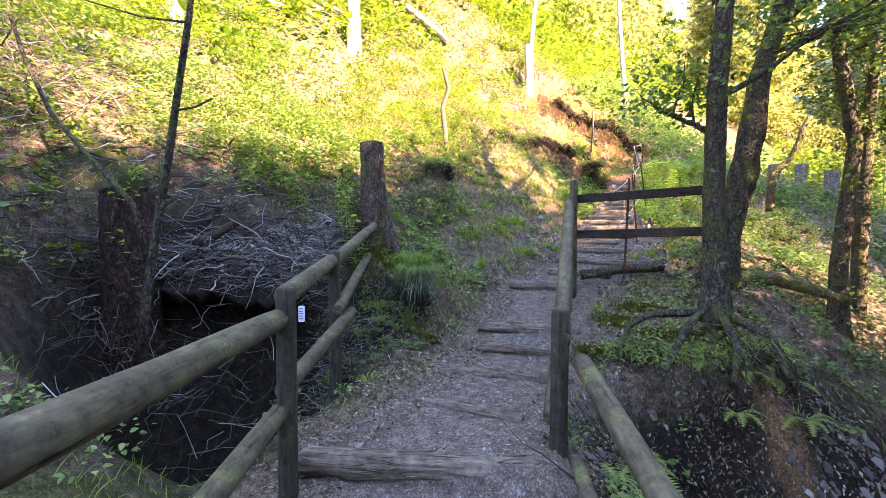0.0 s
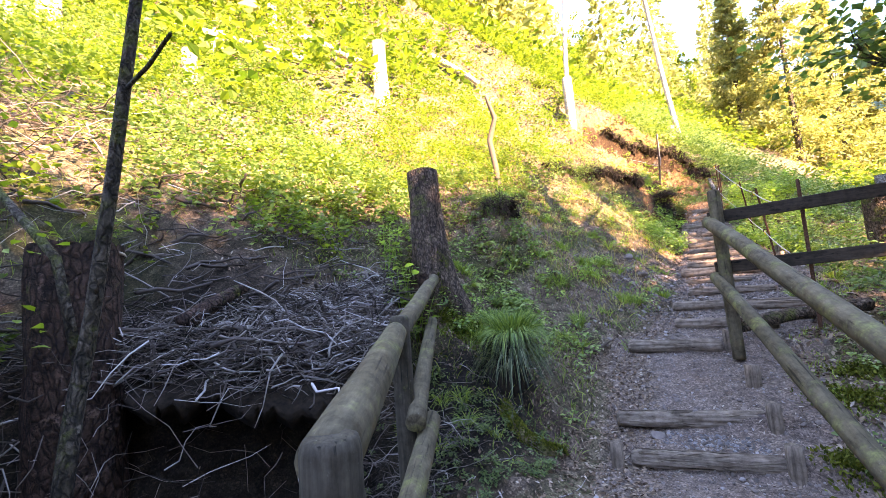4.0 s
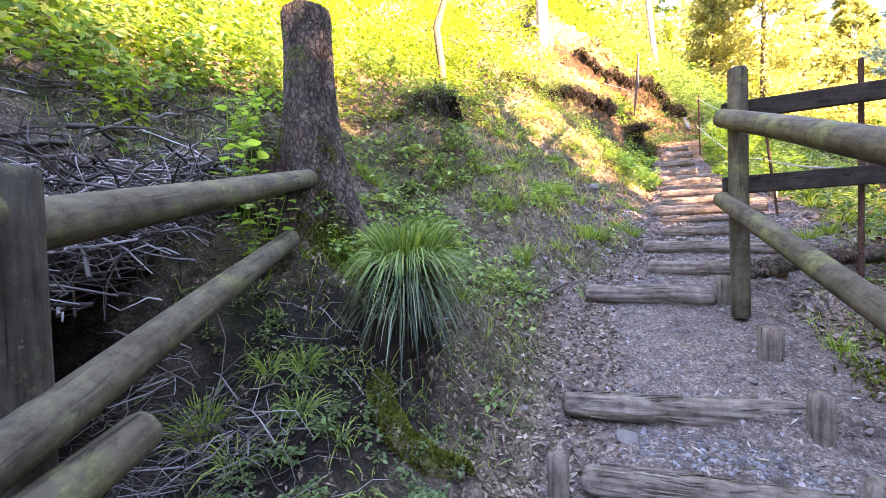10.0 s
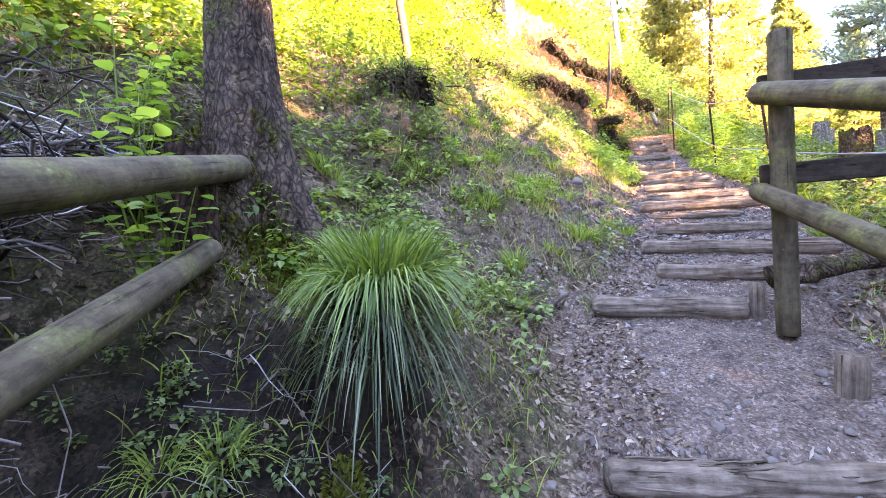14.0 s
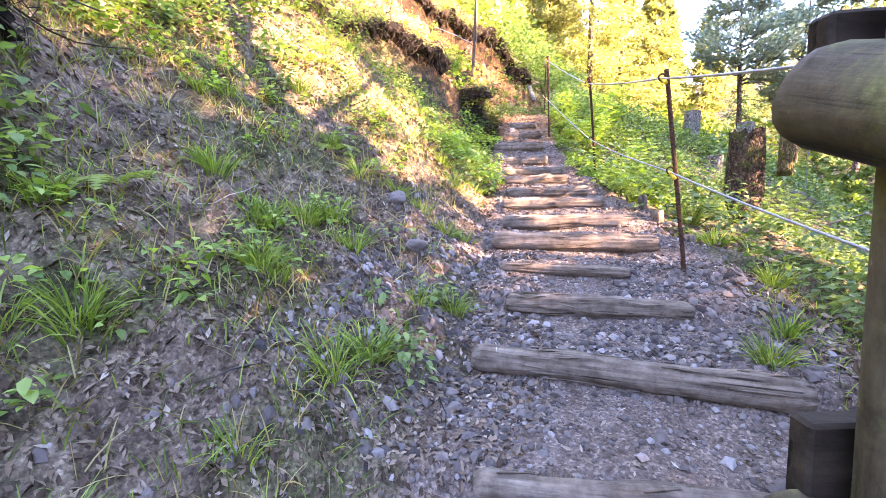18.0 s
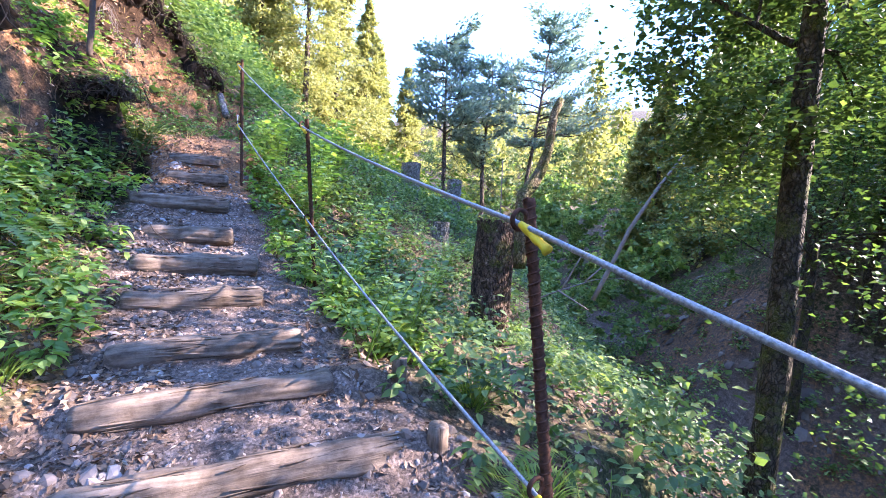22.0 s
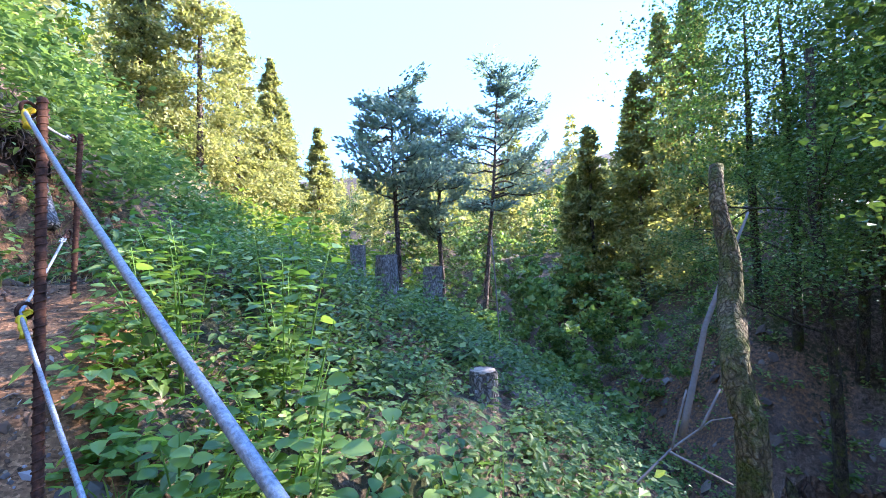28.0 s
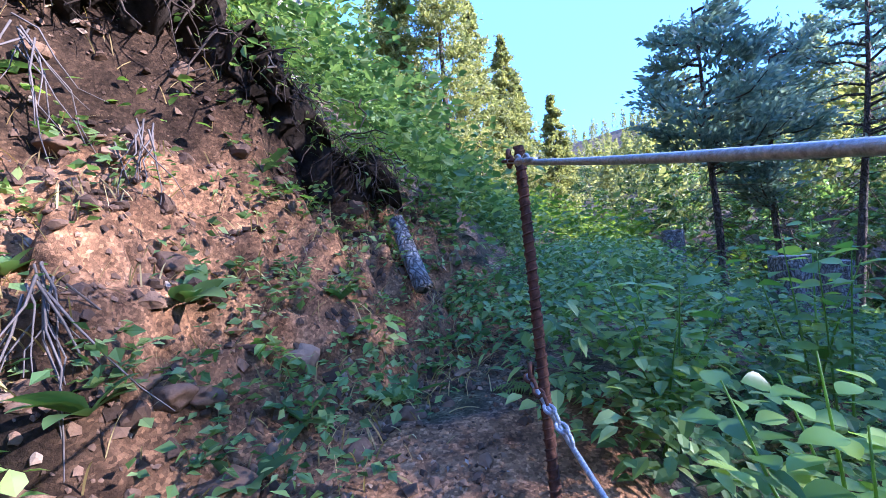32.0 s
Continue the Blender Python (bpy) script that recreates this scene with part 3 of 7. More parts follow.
for i, (a, b, thick) in enumerate(LOGS):
    build_log(i, a, b, thick)


def stake(x, y, top, r, i, label="short round wooden stake holding a step log"):
    bm = bmesh.new()
    foot = gz(x, y) - 0.12
    tube(bm, [(0, 0, (top - foot) * k / 4) for k in range(5)], [r, r, r, r, r * 0.93], 12, True, 0.05, i)
    ob = part("stake", bm, M_LOG)
    ob.location = (x, y, foot)
    return tagged(ob, label, "stake", "step stakes")


STAKES = [(-0.20, 6.11, 1.10, 0.05), (0.97, 6.28, 1.15, 0.055), (0.93, 6.78, 1.31, 0.055), (0.86, 7.40, 1.50, 0.065), (1.84, 11.12, 2.47, 0.06),
          (1.74, 11.52, 2.66, 0.05), (1.78, 12.05, 2.79, 0.045), (0.98, 5.55, 0.98, 0.055), (0.72, 8.25, 1.74, 0.045)]
for i, s in enumerate(STAKES):
    stake(*s, i)


# ---- handrails ----
def round_piece(name, a, b, r, mat, i, parent=None, taper=0.0):
    a, b = Vector(a), Vector(b)
    size = (b - a).length
    n = max(4, int(size / 0.25))
    bm = bmesh.new()
    pts = [Vector((noise.noise((i * 3.7, k * 0.2, 1)) * r * 0.15, noise.noise((i * 1.9, k * 0.2, 4)) * r * 0.15, size * k / n)) for k in range(n + 1)]
    rad = [r * (1 - taper * k / n) for k in range(n + 1)]
    pts = [pts[0], pts[0] + Vector((0, 0, 0.008))] + pts[1:-1] + [pts[-1] - Vector((0, 0, 0.03)), pts[-1] - Vector((0, 0, 0.006)), pts[-1]]
    rad = [r * 0.86, r] + rad[1:-1] + [r * 0.99, r * 0.9, r * 0.7]
    tube(bm, pts, rad, 18, True, 0.035, i)
    ob = part(name, bm, mat, parent)
    return place_along(ob, a, b)


def handrail(name, posts, rails, label):
    top = new(name)
    top.location = posts[0][0]
    tagged(top, label, "railing")
    inv = Matrix.Translation(-Vector(posts[0][0]))
    for i, (a, b, r) in enumerate(posts):
        ob = round_piece("post", a, b, r, M_POST if b[2] < 3 else M_RAIL, i, top)
        ob.matrix_basis = inv @ ob.matrix_basis
    for i, (a, b, r) in enumerate(rails):
        ob = round_piece("rail", a, b, r, M_RAIL, i + 20, top)
        ob.matrix_basis = inv @ ob.matrix_basis
    return top


handrail("handrail", [
    ((-0.16, 3.04, 0.0), (-0.16, 3.04, 2.14), 0.068), ((-1.17, 4.61, 0.0), (-1.17, 4.61, 2.30), 0.068)],
    [((0.90, 1.25, 2.03), (-0.19, 3.02, 1.92), 0.075), ((-0.17, 3.04, 2.078), (-1.22, 4.64, 2.20), 0.072), ((-1.15, 4.46, 2.115), (-2.27, 6.75, 2.60), 0.072),
     ((0.93, 1.28, 1.38), (-0.20, 3.02, 1.27), 0.065), ((-0.20, 3.04, 1.40), (-1.15, 4.87, 1.57), 0.063), ((-1.0, 4.48, 1.66), (-2.07, 6.34, 2.12), 0.063)],
    "round weathered wooden handrail with two rails, beside the brushwood")
handrail("handrail", [((1.45, 4.26, 0.5), (1.45, 4.26, 1.93), 0.068), ((0.80, 7.98, 1.45), (0.79, 8.06, 3.34), 0.064)],
         [((1.466, 4.22, 1.69), (0.70, 8.14, 2.995), 0.072), ((1.392, 4.24, 1.07), (0.69, 8.12, 2.36), 0.062),
          ((2.922, 1.6, 1.043), (1.60, 4.30, 1.54), 0.072), ((2.78, 1.6, 0.49), (1.56, 4.30, 0.75), 0.062)],
         "mossy round wooden handrail with two rails, ending at the gate post")


def block(bm, a, b, wide, tall):
    """A board from a to b, standing on edge."""
    a, b = Vector(a), Vector(b)
    way = (b - a).normalized()
    side = way.cross(Vector((0, 0, 1))).normalized() * wide / 2
    up = side.cross(way).normalized() * tall / 2
    vs = [bm.verts.new(p + s * side + u * up) for p in (a, b) for s, u in ((-1, -1), (1, -1), (1, 1), (-1, 1))]
    for q in ((0, 1, 2, 3), (7, 6, 5, 4), (0, 4, 5, 1), (1, 5, 6, 2), (2, 6, 7, 3), (3, 7, 4, 0)):
        bm.faces.new([vs[k] for k in q])
    bmesh.ops.bevel(bm, geom=bm.edges[:], offset=0.006, segments=1, affect="EDGES")
    bmesh.ops.recalc_face_normals(bm, faces=bm.faces)
    return bm


fence = tagged(new("board_fence"), "dark wooden board fence between the gate post and the maple", "fence")
for a, b in (((0.70, 8.145, 3.035), (2.85, 8.32, 3.13)), ((0.70, 8.105, 2.455), (2.80, 8.28, 2.52))):
    part("board", block(bmesh.new(), a, b, 0.045, 0.135), M_BOARD, fence, smooth=False)
round_piece("iron_rod", (1.55, 8.20, 1.75), (1.59, 8.36, 3.36), 0.018, M_RUST, 3, fence)


# ---- rope railing ----
def rebar(a, b, r, i):
    a, b = Vector(a), Vector(b)
    size = (b - a).length
    n = int(size / 0.012)
    bm = bmesh.new()
    tube(bm, [(0, 0, size * k / n) for k in range(n + 1)], [r * (1.12 if k % 3 == 0 else 0.95) for k in range(n + 1)], 9, True, 0.04, i)
    return bm


RODS = [((1.60, 10.54, 2.10), (1.46, 10.73, 3.69)), ((1.64, 13.45, 2.85), (1.47, 13.25, 4.26)), ((1.20, 15.09, 3.75), (1.193, 15.347, 5.18)), ((1.30, 16.66, 4.45), (1.33, 16.78, 5.44))]
for i, (a, b) in enumerate(RODS):
    rod = place_along(part("rebar_post", rebar(a, b, 0.0145, i), M_RUST), a, b)
    size, bm = (Vector(b) - Vector(a)).length, bmesh.new()
    turns = int(size / 0.026)
    tube(bm, [(math.cos(q * 0.7854) * 0.0148, math.sin(q * 0.7854) * 0.0148, size * q / (8 * turns)) for q in range(8 * turns + 1)], [0.0034] * (8 * turns + 1), 4)
    part("rib", bm, M_RUST, rod)
    tagged(rod, "rusty ribbed iron rod carrying the wire ropes", "post", "rope posts")


def rope(pts, r, label):
    bm = bmesh.new()
    fine = []
    for a, b in zip(pts, pts[1:]):
        a, b = Vector(a), Vector(b)
        n = 12
        for k in range(n):
            t = k / n
            fine.append(a.lerp(b, t) - Vector((0, 0, 0.10 * t * (1 - t) * (b - a).length * 0.35)))
    fine.append(Vector(pts[-1]))
    tube(bm, fine, [r] * len(fine), 8)
    return tagged(part("wire_rope", bm, M_WIRE), label, "rope", "wire ropes")


def on_rod(i, t):
    a, b = Vector(RODS[i][0]), Vector(RODS[i][1])
    return a.lerp(b, t)


EYE = Vector((-0.045, 0.0, -0.012))   # the ropes run through eyelets beside the rods
UPPER_END, LOWER_END = Vector((1.34, 8.24, 3.12)), Vector((1.40, 8.21, 2.55))
rope([UPPER_END, on_rod(0, 0.97) + EYE, on_rod(1, 0.97) + EYE, on_rod(2, 0.97) + EYE, on_rod(3, 0.97) + EYE], 0.0068, "taut grey galvanised wire rope strung between iron rods")
rope([LOWER_END, on_rod(0, 0.56) + EYE, on_rod(1, 0.48) + EYE, on_rod(2, 0.5) + EYE, on_rod(3, 0.37) + EYE], 0.006, "lower grey wire rope strung between iron rods")


# ---- stumps and trees ----
M_ROTTEN = bark("rotten_brown_bark", (0.02, 0.012, 0.009), (0.10, 0.055, 0.038), 0.0, 0.8)


def stump(x, y, top, r, i, lean=(0, 0), flare=1.5, mat=None, label="old sawn tree stump with cracked grey bark", foot=None, jag=0.0, fine=False):
    foot = gz(x, y) - 0.5 if foot is None else foot
    th = tagged(new("tree_stump"), label, "stump")
    th.location = (x, y, foot)
    h = top - foot
    n = 56 if fine else 14
    bm = bmesh.new()
    tube(bm, [(lean[0] * k / n, lean[1] * k / n, h * k / n) for k in range(n + 1)],
         [r * (1 + (flare - 1) * (1 - k / n) ** 3) * (0.97 if k == n else 1) for k in range(n + 1)], 110 if fine else 30, False, 0.02 if fine else 0.10, i)
    if fine:
        # furrowed plates, a barked strip and spreading root buttresses
        for v in bm.verts:
            f = v.co.z / h
            ax, ay = lean[0] * f, lean[1] * f
            a = math.atan2(v.co.y - ay, v.co.x - ax)
            q = Vector((math.cos(a) * 5.5, math.sin(a) * 5.5, v.co.z * 2.3))
            ridge = 1 - abs(noise.noise(q + Vector((0, 0, noise.noise(q * 0.7) * 1.5)))) * 2.2
            plate = 0.055 * max(-0.8, ridge - 0.25) + 0.02 * noise.noise(q * 4.0)
            if abs(math.atan2(math.sin(a + 1.5), math.cos(a + 1.5))) < 0.22 + 0.2 * noise.noise((v.co.z * 2.2, 3, 1)) and f > 0.5:
                plate = -0.045 + 0.008 * noise.noise(q * 5)
            root = 0.32 * (1 - f) ** 3 * (math.sin(5 * a + 1.1) + 0.5 * math.sin(3 * a))
            k = 1 + plate + root
            v.co.x, v.co.y = ax + (v.co.x - ax) * k, ay + (v.co.y - ay) * k
    if jag:
        for v in bm.verts:
            if v.co.z > h - 0.02:
                a = math.atan2(v.co.y - lean[1], v.co.x - lean[0])
                v.co.z -= jag * (0.5 + 0.9 * noise.noise((math.cos(a) * 2.2 + i, math.sin(a) * 2.2, 0)) + 0.3 * noise.noise((math.cos(a) * 7, math.sin(a) * 7, i)))
    part("bark", bm, mat or M_STUMP, th)
    bm = bmesh.new()
    tube(bm, [(lean[0], lean[1], h - 0.03 - jag), (lean[0], lean[1], h - 0.004 - jag)], [r * 0.93, r * 0.9], 22, True, 0.08, i)
    part("sawn_top", bm, M_CUT, th)
    return th


M_GREY = bark("grey_dead_wood", (0.13, 0.115, 0.10), (0.40, 0.365, 0.32), 0.0, 1.0)
stump(-2.38, 6.95, 4.06, 0.20, 1, (-0.09, 0.02), 2.3, fine=True, label="tall sawn tree stump with cracked grey bark and a mossy foot")
stump(-2.22, 6.38, 2.68, 0.115, 9, flare=1.1, jag=0.06, mat=M_ROTTEN, label="dark rotten post stub under the end of the handrail")
stump(-3.40, 3.60, 3.05, 0.30, 2, flare=1.15, jag=0.1, mat=M_ROTTEN, label="dark rotten tree stump behind the brushwood", foot=-1.2)
stump(-4.70, 3.30, 2.86, 0.30, 7, flare=1.15, mat=M_ROTTEN, label="dark weathered tree stump at the edge of the brushwood", foot=-0.8)
stump(3.58, 13.56, 3.66, 0.20, 3, (-0.03, 0.0), flare=1.5, jag=0.16, label="broken mossy stump with split grey top among bushes")
stump(4.55, 16.40, 3.46, 0.15, 4, flare=1.15, mat=M_GREY, label="small sawn stump among bushes")
stump(5.3, 19.2, 4.77, 0.19, 5, flare=1.2, mat=M_GREY, label="sawn grey dead stump among the bushes")
stump(6.7, 22.45, 5.12, 0.19, 6, flare=1.2, mat=M_GREY, label="tall sawn grey stump among the bushes")
stump(7.0, 20.0, 4.55, 0.2, 8, flare=1.2, mat=M_GREY, label="sawn grey dead stump beside the pines")


# ---- plants ----
def unit(v):
    return v / (np.linalg.norm(v, axis=-1, keepdims=True) + 1e-9)


def leaves(name, at, size, mat, rng, flat=0.5, long=1.5, parent=None, label="", down=0.0, way=None, spin=0.5):
    """Many separate leaves, one folded rhomb each, at the points given."""
    at = np.asarray(at, float)
    n = len(at)
    if way is None:
        way = rng.normal(size=(n, 3))
        way[:, 2] = way[:, 2] * flat - down
    way = unit(way)
    side = unit(np.cross(way, rng.normal(size=(n, 3)) * spin + (0, 0, 1.0)))
    norm = np.cross(side, way)
    s = (size * rng.uniform(0.55, 1.25, n))[:, None]
    v = np.stack([at, at + way * s * long * 0.45 + side * s * 0.5 + norm * s * 0.15, at + way * s * long, at + way * s * long * 0.45 - side * s * 0.5 + norm * s * 0.15], 1)
    return mesh_object(name, v.reshape(-1, 3), np.arange(4 * n).reshape(-1, 4), mat, parent, False, label)


def broad_leaves(name, at, size, mat, rng, way, long=1.35, parent=None, label="", droop=0.25, fine=False):
    """Larger leaves with a rounded outline, a folded midrib and a drooping tip."""
    at = np.asarray(at, float)
    n = len(at)
    way = unit(np.asarray(way, float))
    side = unit(np.cross(way, rng.normal(size=(n, 3)) * 0.25 + (0, 0, 1.0)))
    norm = np.cross(side, way)
    s = (size * rng.uniform(0.6, 1.2, n))[:, None]

    def p(along, across, lift):
        return at + way * s * long * along + side * s * across + norm * s * lift - np.array((0, 0, 1.0)) * s * droop * along * along
    if fine:
        st = ((0.10, 0.24), (0.27, 0.42), (0.47, 0.45), (0.66, 0.36), (0.84, 0.19))
        cols = [p(0, 0, 0)]
        for along, w in st:
            cols += [p(along + 0.03, w, 0.22 * w), p(along, 0, 0), p(along + 0.03, -w, 0.22 * w)]
        cols.append(p(1, 0, -0.03))
        v, m = np.stack(cols, 1), len(cols)
        f = [(0, 2, 1), (0, 3, 2)]
        for k in range(4):
            q = 1 + 3 * k
            f += [(q, q + 1, q + 4), (q, q + 4, q + 3), (q + 1, q + 2, q + 5), (q + 1, q + 5, q + 4)]
        f = np.array(f + [(13, 14, 16), (14, 15, 16)])
    else:
        v, m = np.stack([p(0, 0, 0), p(0.28, 0.42, 0.10), p(0.62, 0.36, 0.09), p(1, 0, -0.03), p(0.62, -0.36, 0.09), p(0.28, -0.42, 0.10), p(0.3, 0, 0), p(0.64, 0, 0)], 1), 8
        f = np.array([(0, 6, 1), (1, 6, 7), (1, 7, 2), (2, 7, 3), (0, 5, 6), (5, 7, 6), (5, 4, 7), (4, 3, 7)])
    faces = (np.arange(n)[:, None, None] * m + f).reshape(-1, 3)
    return mesh_object(name, v.reshape(-1, 3), faces, mat, parent, fine, label, 3)


def blades(name, root, way, size, wide, droop, mat, rng, parent=None, label=""):
    """Grass blades: narrow strips that rise and bend over."""
    root, way = np.asarray(root, float), unit(np.asarray(way, float))
    n = len(root)
    size = np.broadcast_to(size, n)[:, None]
    side = unit(np.cross(way, rng.normal(size=(n, 3)) * 0.4 + (0, 0, 1.0)))
    rows = []
    for t, w in ((0, 0.8), (0.3, 1.0), (0.58, 0.85), (0.82, 0.55), (1.0, 0.06)):
        c = root + way * size * t - np.array((0, 0, 1.0)) * size * droop * t * t
        rows += [c - side * wide * w / 2, c + side * wide * w / 2]
    v = np.stack(rows, 1)
    f = np.array([(2 * k, 2 * k + 1, 2 * k + 3, 2 * k + 2) for k in range(4)])
    return mesh_object(name, v.reshape(-1, 3), (np.arange(n)[:, None, None] * 10 + f).reshape(-1, 4), mat, parent, True, label)


def twigs(name, start, way, size, r, mat, rng, bend=0.15, parent=None, label="", sag=0.0):
    """Thin crooked sticks."""
    start, way = np.asarray(start, float), unit(np.asarray(way, float))
    n = len(start)
    size, r = np.broadcast_to(size, n)[:, None], np.broadcast_to(r, n)[:, None]
    s1 = unit(np.cross(way, rng.normal(size=(n, 3))))
    s2 = np.cross(way, s1)
    rings, k = [], 5
    off = np.zeros((n, 3))
    for i in range(k):
        t = i / (k - 1)
        if 0 < i:
            off = off + (s1 * rng.normal(size=(n, 1)) + s2 * rng.normal(size=(n, 1))) * size * bend / k
        c = start + way * size * t + off - np.array((0, 0, 1.0)) * size * sag * t * t
        rad = r * (1 - 0.65 * t)
        rings += [c + s1 * rad, c + s2 * rad, c - s1 * rad, c - s2 * rad]
    v = np.stack(rings, 1)
    f = np.array([(4 * a + b, 4 * a + (b + 1) % 4, 4 * a + 4 + (b + 1) % 4, 4 * a + 4 + b) for a in range(k - 1) for b in range(4)])
    return mesh_object(name, v.reshape(-1, 3), (np.arange(n)[:, None, None] * 4 * k + f).reshape(-1, 4), mat, parent, True, label)


def on_ground(x, y, up=0.0):
    return np.stack([x, y, hill(x, y) + up], 1)


def uphill(x, y):
    return -(x - table(LINE, y)) - table(LEFT, y)


def downhill(x, y):
    return (x - table(LINE, y)) - table(RIGHT, y)


def scatter(rng, n, x0, x1, y0, y1, keep):
    x, y = rng.uniform(x0, x1, n), rng.uniform(y0, y1, n)
    k = rng.uniform(0, 1, n) < keep(x, y)
    return x[k], y[k]


M_LEAF_BROAD = foliage("herb_leaf", (0.085, 0.17, 0.045), (0.19, 0.31, 0.08), (0.33, 0.44, 0.14), 0.48, 0.36)
M_LEAF_SUN = foliage("sunny_shrub_leaf", (0.066, 0.125, 0.021), (0.137, 0.208, 0.034), (0.255, 0.3, 0.058), 0.48)
M_DRY = varied("dead_leaf", [(0, (0.045, 0.025, 0.015)), (0.5, (0.18, 0.115, 0.074)), (0.9, (0.29, 0.20, 0.138)), (1, (0.42, 0.33, 0.25))], 40, 0.8)
M_STONE = varied("path_stone", [(0, (0.10, 0.078, 0.066)), (0.75, (0.19, 0.15, 0.128)), (1, (0.33, 0.285, 0.26))], 25, 0.85)
M_CLAYSTONE = varied("scarp_stone", [(0, (0.05, 0.031, 0.02)), (0.5, (0.14, 0.082, 0.05)), (0.9, (0.23, 0.135, 0.078)), (1, (0.37, 0.27, 0.185))], 38, 0.95, 0.012)
M_TWIG = varied("dead_twig", [(0, (0.025, 0.018, 0.014)), (0.5, (0.105, 0.083, 0.07)), (0.8, (0.24, 0.205, 0.182)), (1, (0.5, 0.455, 0.42))], 25, 0.9)
M_ROOT = varied("bare_root", [(0, (0.035, 0.024, 0.017)), (1, (0.115, 0.083, 0.06))], 25, 0.9)
M_STRAW = foliage("dry_grass", (0.20, 0.14, 0.06), (0.34, 0.25, 0.11), (0.48, 0.38, 0.2), 0.3)
# soil with the shade beneath overhangs put into its colour, almost black
M_SHADED_SOIL = plain("shaded_soil", (0.010, 0.007, 0.005), (0.042, 0.029, 0.02), 14, 0.95, 0, 0.02)
M_PALE = bark("pale_dead_wood", (0.38, 0.32, 0.25), (0.72, 0.66, 0.56), 0.0)


# -- a tree with limbs and clumped leaves --
def grow(bm, rng, p, way, size, r, depth, tips, bend=0.25, split=3, up=0.15):
    """A limb and its branches, gathering the ends where leaves hang."""
    pts, q, w = [Vector(p)], Vector(p), Vector(way).normalized()
    n = 5
    for _ in range(n):
        w = (w + Vector(rng.normal(size=3)) * bend * 0.4 + Vector((0, 0, up * 0.2))).normalized()
        q = q + w * size / n
        pts.append(q.copy())
    tube(bm, pts, [r * (1 - 0.6 * k / n) for k in range(n + 1)], 7 if r > 0.03 else 5, False, 0.05, int(rng.integers(999)))
    if depth == 0:
        tips += [pts[-1], pts[-2], pts[-3]]
        return
    for k in range(split):
        t = pts[2 + k * 3 // max(split, 1)] if split > 1 else pts[-1]
        s = (w + Vector(rng.normal(size=3)) * 0.9).normalized()
        grow(bm, rng, t, s, size * rng.uniform(0.5, 0.75), r * 0.5, depth - 1, tips, bend, split, up)
    tips.append(pts[-1])


def broad_tree(base, trunk, r, seed, limbs, mat_bark, mat_leaf, label, leaf=0.11, per=34, spread=0.45, name="maple_tree", top=None):
    """trunk: points from the foot up; limbs: (start index, way, length)."""
    rng = np.random.default_rng(seed)
    th = tagged(new(name), label, "tree")
    th.location = base
    o = Vector(base)
    bm = bmesh.new()
    pts = [Vector(p) - o for p in trunk]
    n = len(pts)
    fine, rad = [], []
    for i in range(n - 1):
        for k in range(5):
            t = (i + k / 5) / (n - 1)
            fine.append(pts[i].lerp(pts[i + 1], k / 5))
            rad.append(r * (1 - 0.45 * t) * (1 + 0.45 * max(0, 1 - t * 9)) * (1 + 0.12 * noise.noise((seed * 3.1, t * 14, 0))))
    tube(bm, fine + [pts[-1]], rad + [r * 0.5], 22, True, 0.11, seed)
    part("trunk", bm, mat_bark, th)
    tips = []
    for i, (k, way, size) in enumerate(limbs):
        bm = bmesh.new()
        grow(bm, rng, pts[min(int(k), n - 2)].lerp(pts[min(int(k) + 1, n - 1)], k - int(k)), way, size, r * 0.28, 2, tips)
        part("limb", bm, mat_bark, th)
    if tips:
        c = np.array([tuple(t) for t in tips])
        c = c[rng.integers(0, len(c), len(c) * per)] + rng.normal(size=(len(c) * per, 3)) * (spread, spread, spread * 0.45)
        leaves("crown", c, leaf, mat_leaf, rng, 0.35, 1.15, th, down=0.15)
    return th


def conifer(x, y, top, seed, mat, label, wide=0.2, bare=0.15, tiers=26, size=0.30, per=30, foot=None, r=0.12, lean=0.0, ragged=0.3, sweep=-0.25, fan=0.10):
    rng = np.random.default_rng(seed)
    z0 = (gz(x, y) if foot is None else foot) - 0.1
    h = top - z0
    th = tagged(new("spruce_tree"), label, "tree")
    th.location = (x, y, z0)
    bm = bmesh.new()
    tube(bm, [(lean * k / 8, 0, h * k / 8) for k in range(9)], [r * (1 - 0.95 * k / 8) + 0.01 for k in range(9)], 10, False, 0.05, seed)
    part("trunk", bm, M_BARK_FAR, th)
    pts, ways = [], []
    for k in range(tiers):
        t0 = bare + (1 - bare) * (k / tiers) ** 0.9
        for b in range(int(rng.integers(5, 9))):
            t = min(0.99, t0 + rng.uniform(-0.6, 0.6) / tiers)
            reach = h * wide * (1 - t) ** 0.85 * rng.uniform(1 - ragged, 1 + ragged) + 0.06
            a = rng.uniform(0, 6.283)
            ln = reach * rng.uniform(0.6, 1.1)
            s = rng.uniform(0.12, 1, per) ** 0.6
            d = np.array((math.cos(a), math.sin(a), 0))
            c = np.array((lean * t, 0, h * t)) + d * (s * ln)[:, None] + rng.normal(size=(per, 3)) * (ln * fan, ln * fan, ln * fan * 0.5)
            c[:, 2] += sweep * ln * s + 0.20 * ln * s * s
            pts.append(c)
            ways.append(d * 0.8 + rng.normal(size=(per, 3)) * 0.7 + (0, 0, -0.12))
    leaves("needle_crown", np.concatenate(pts), size, mat, rng, long=2.4, parent=th, way=np.concatenate(ways), spin=2.5)
    return th


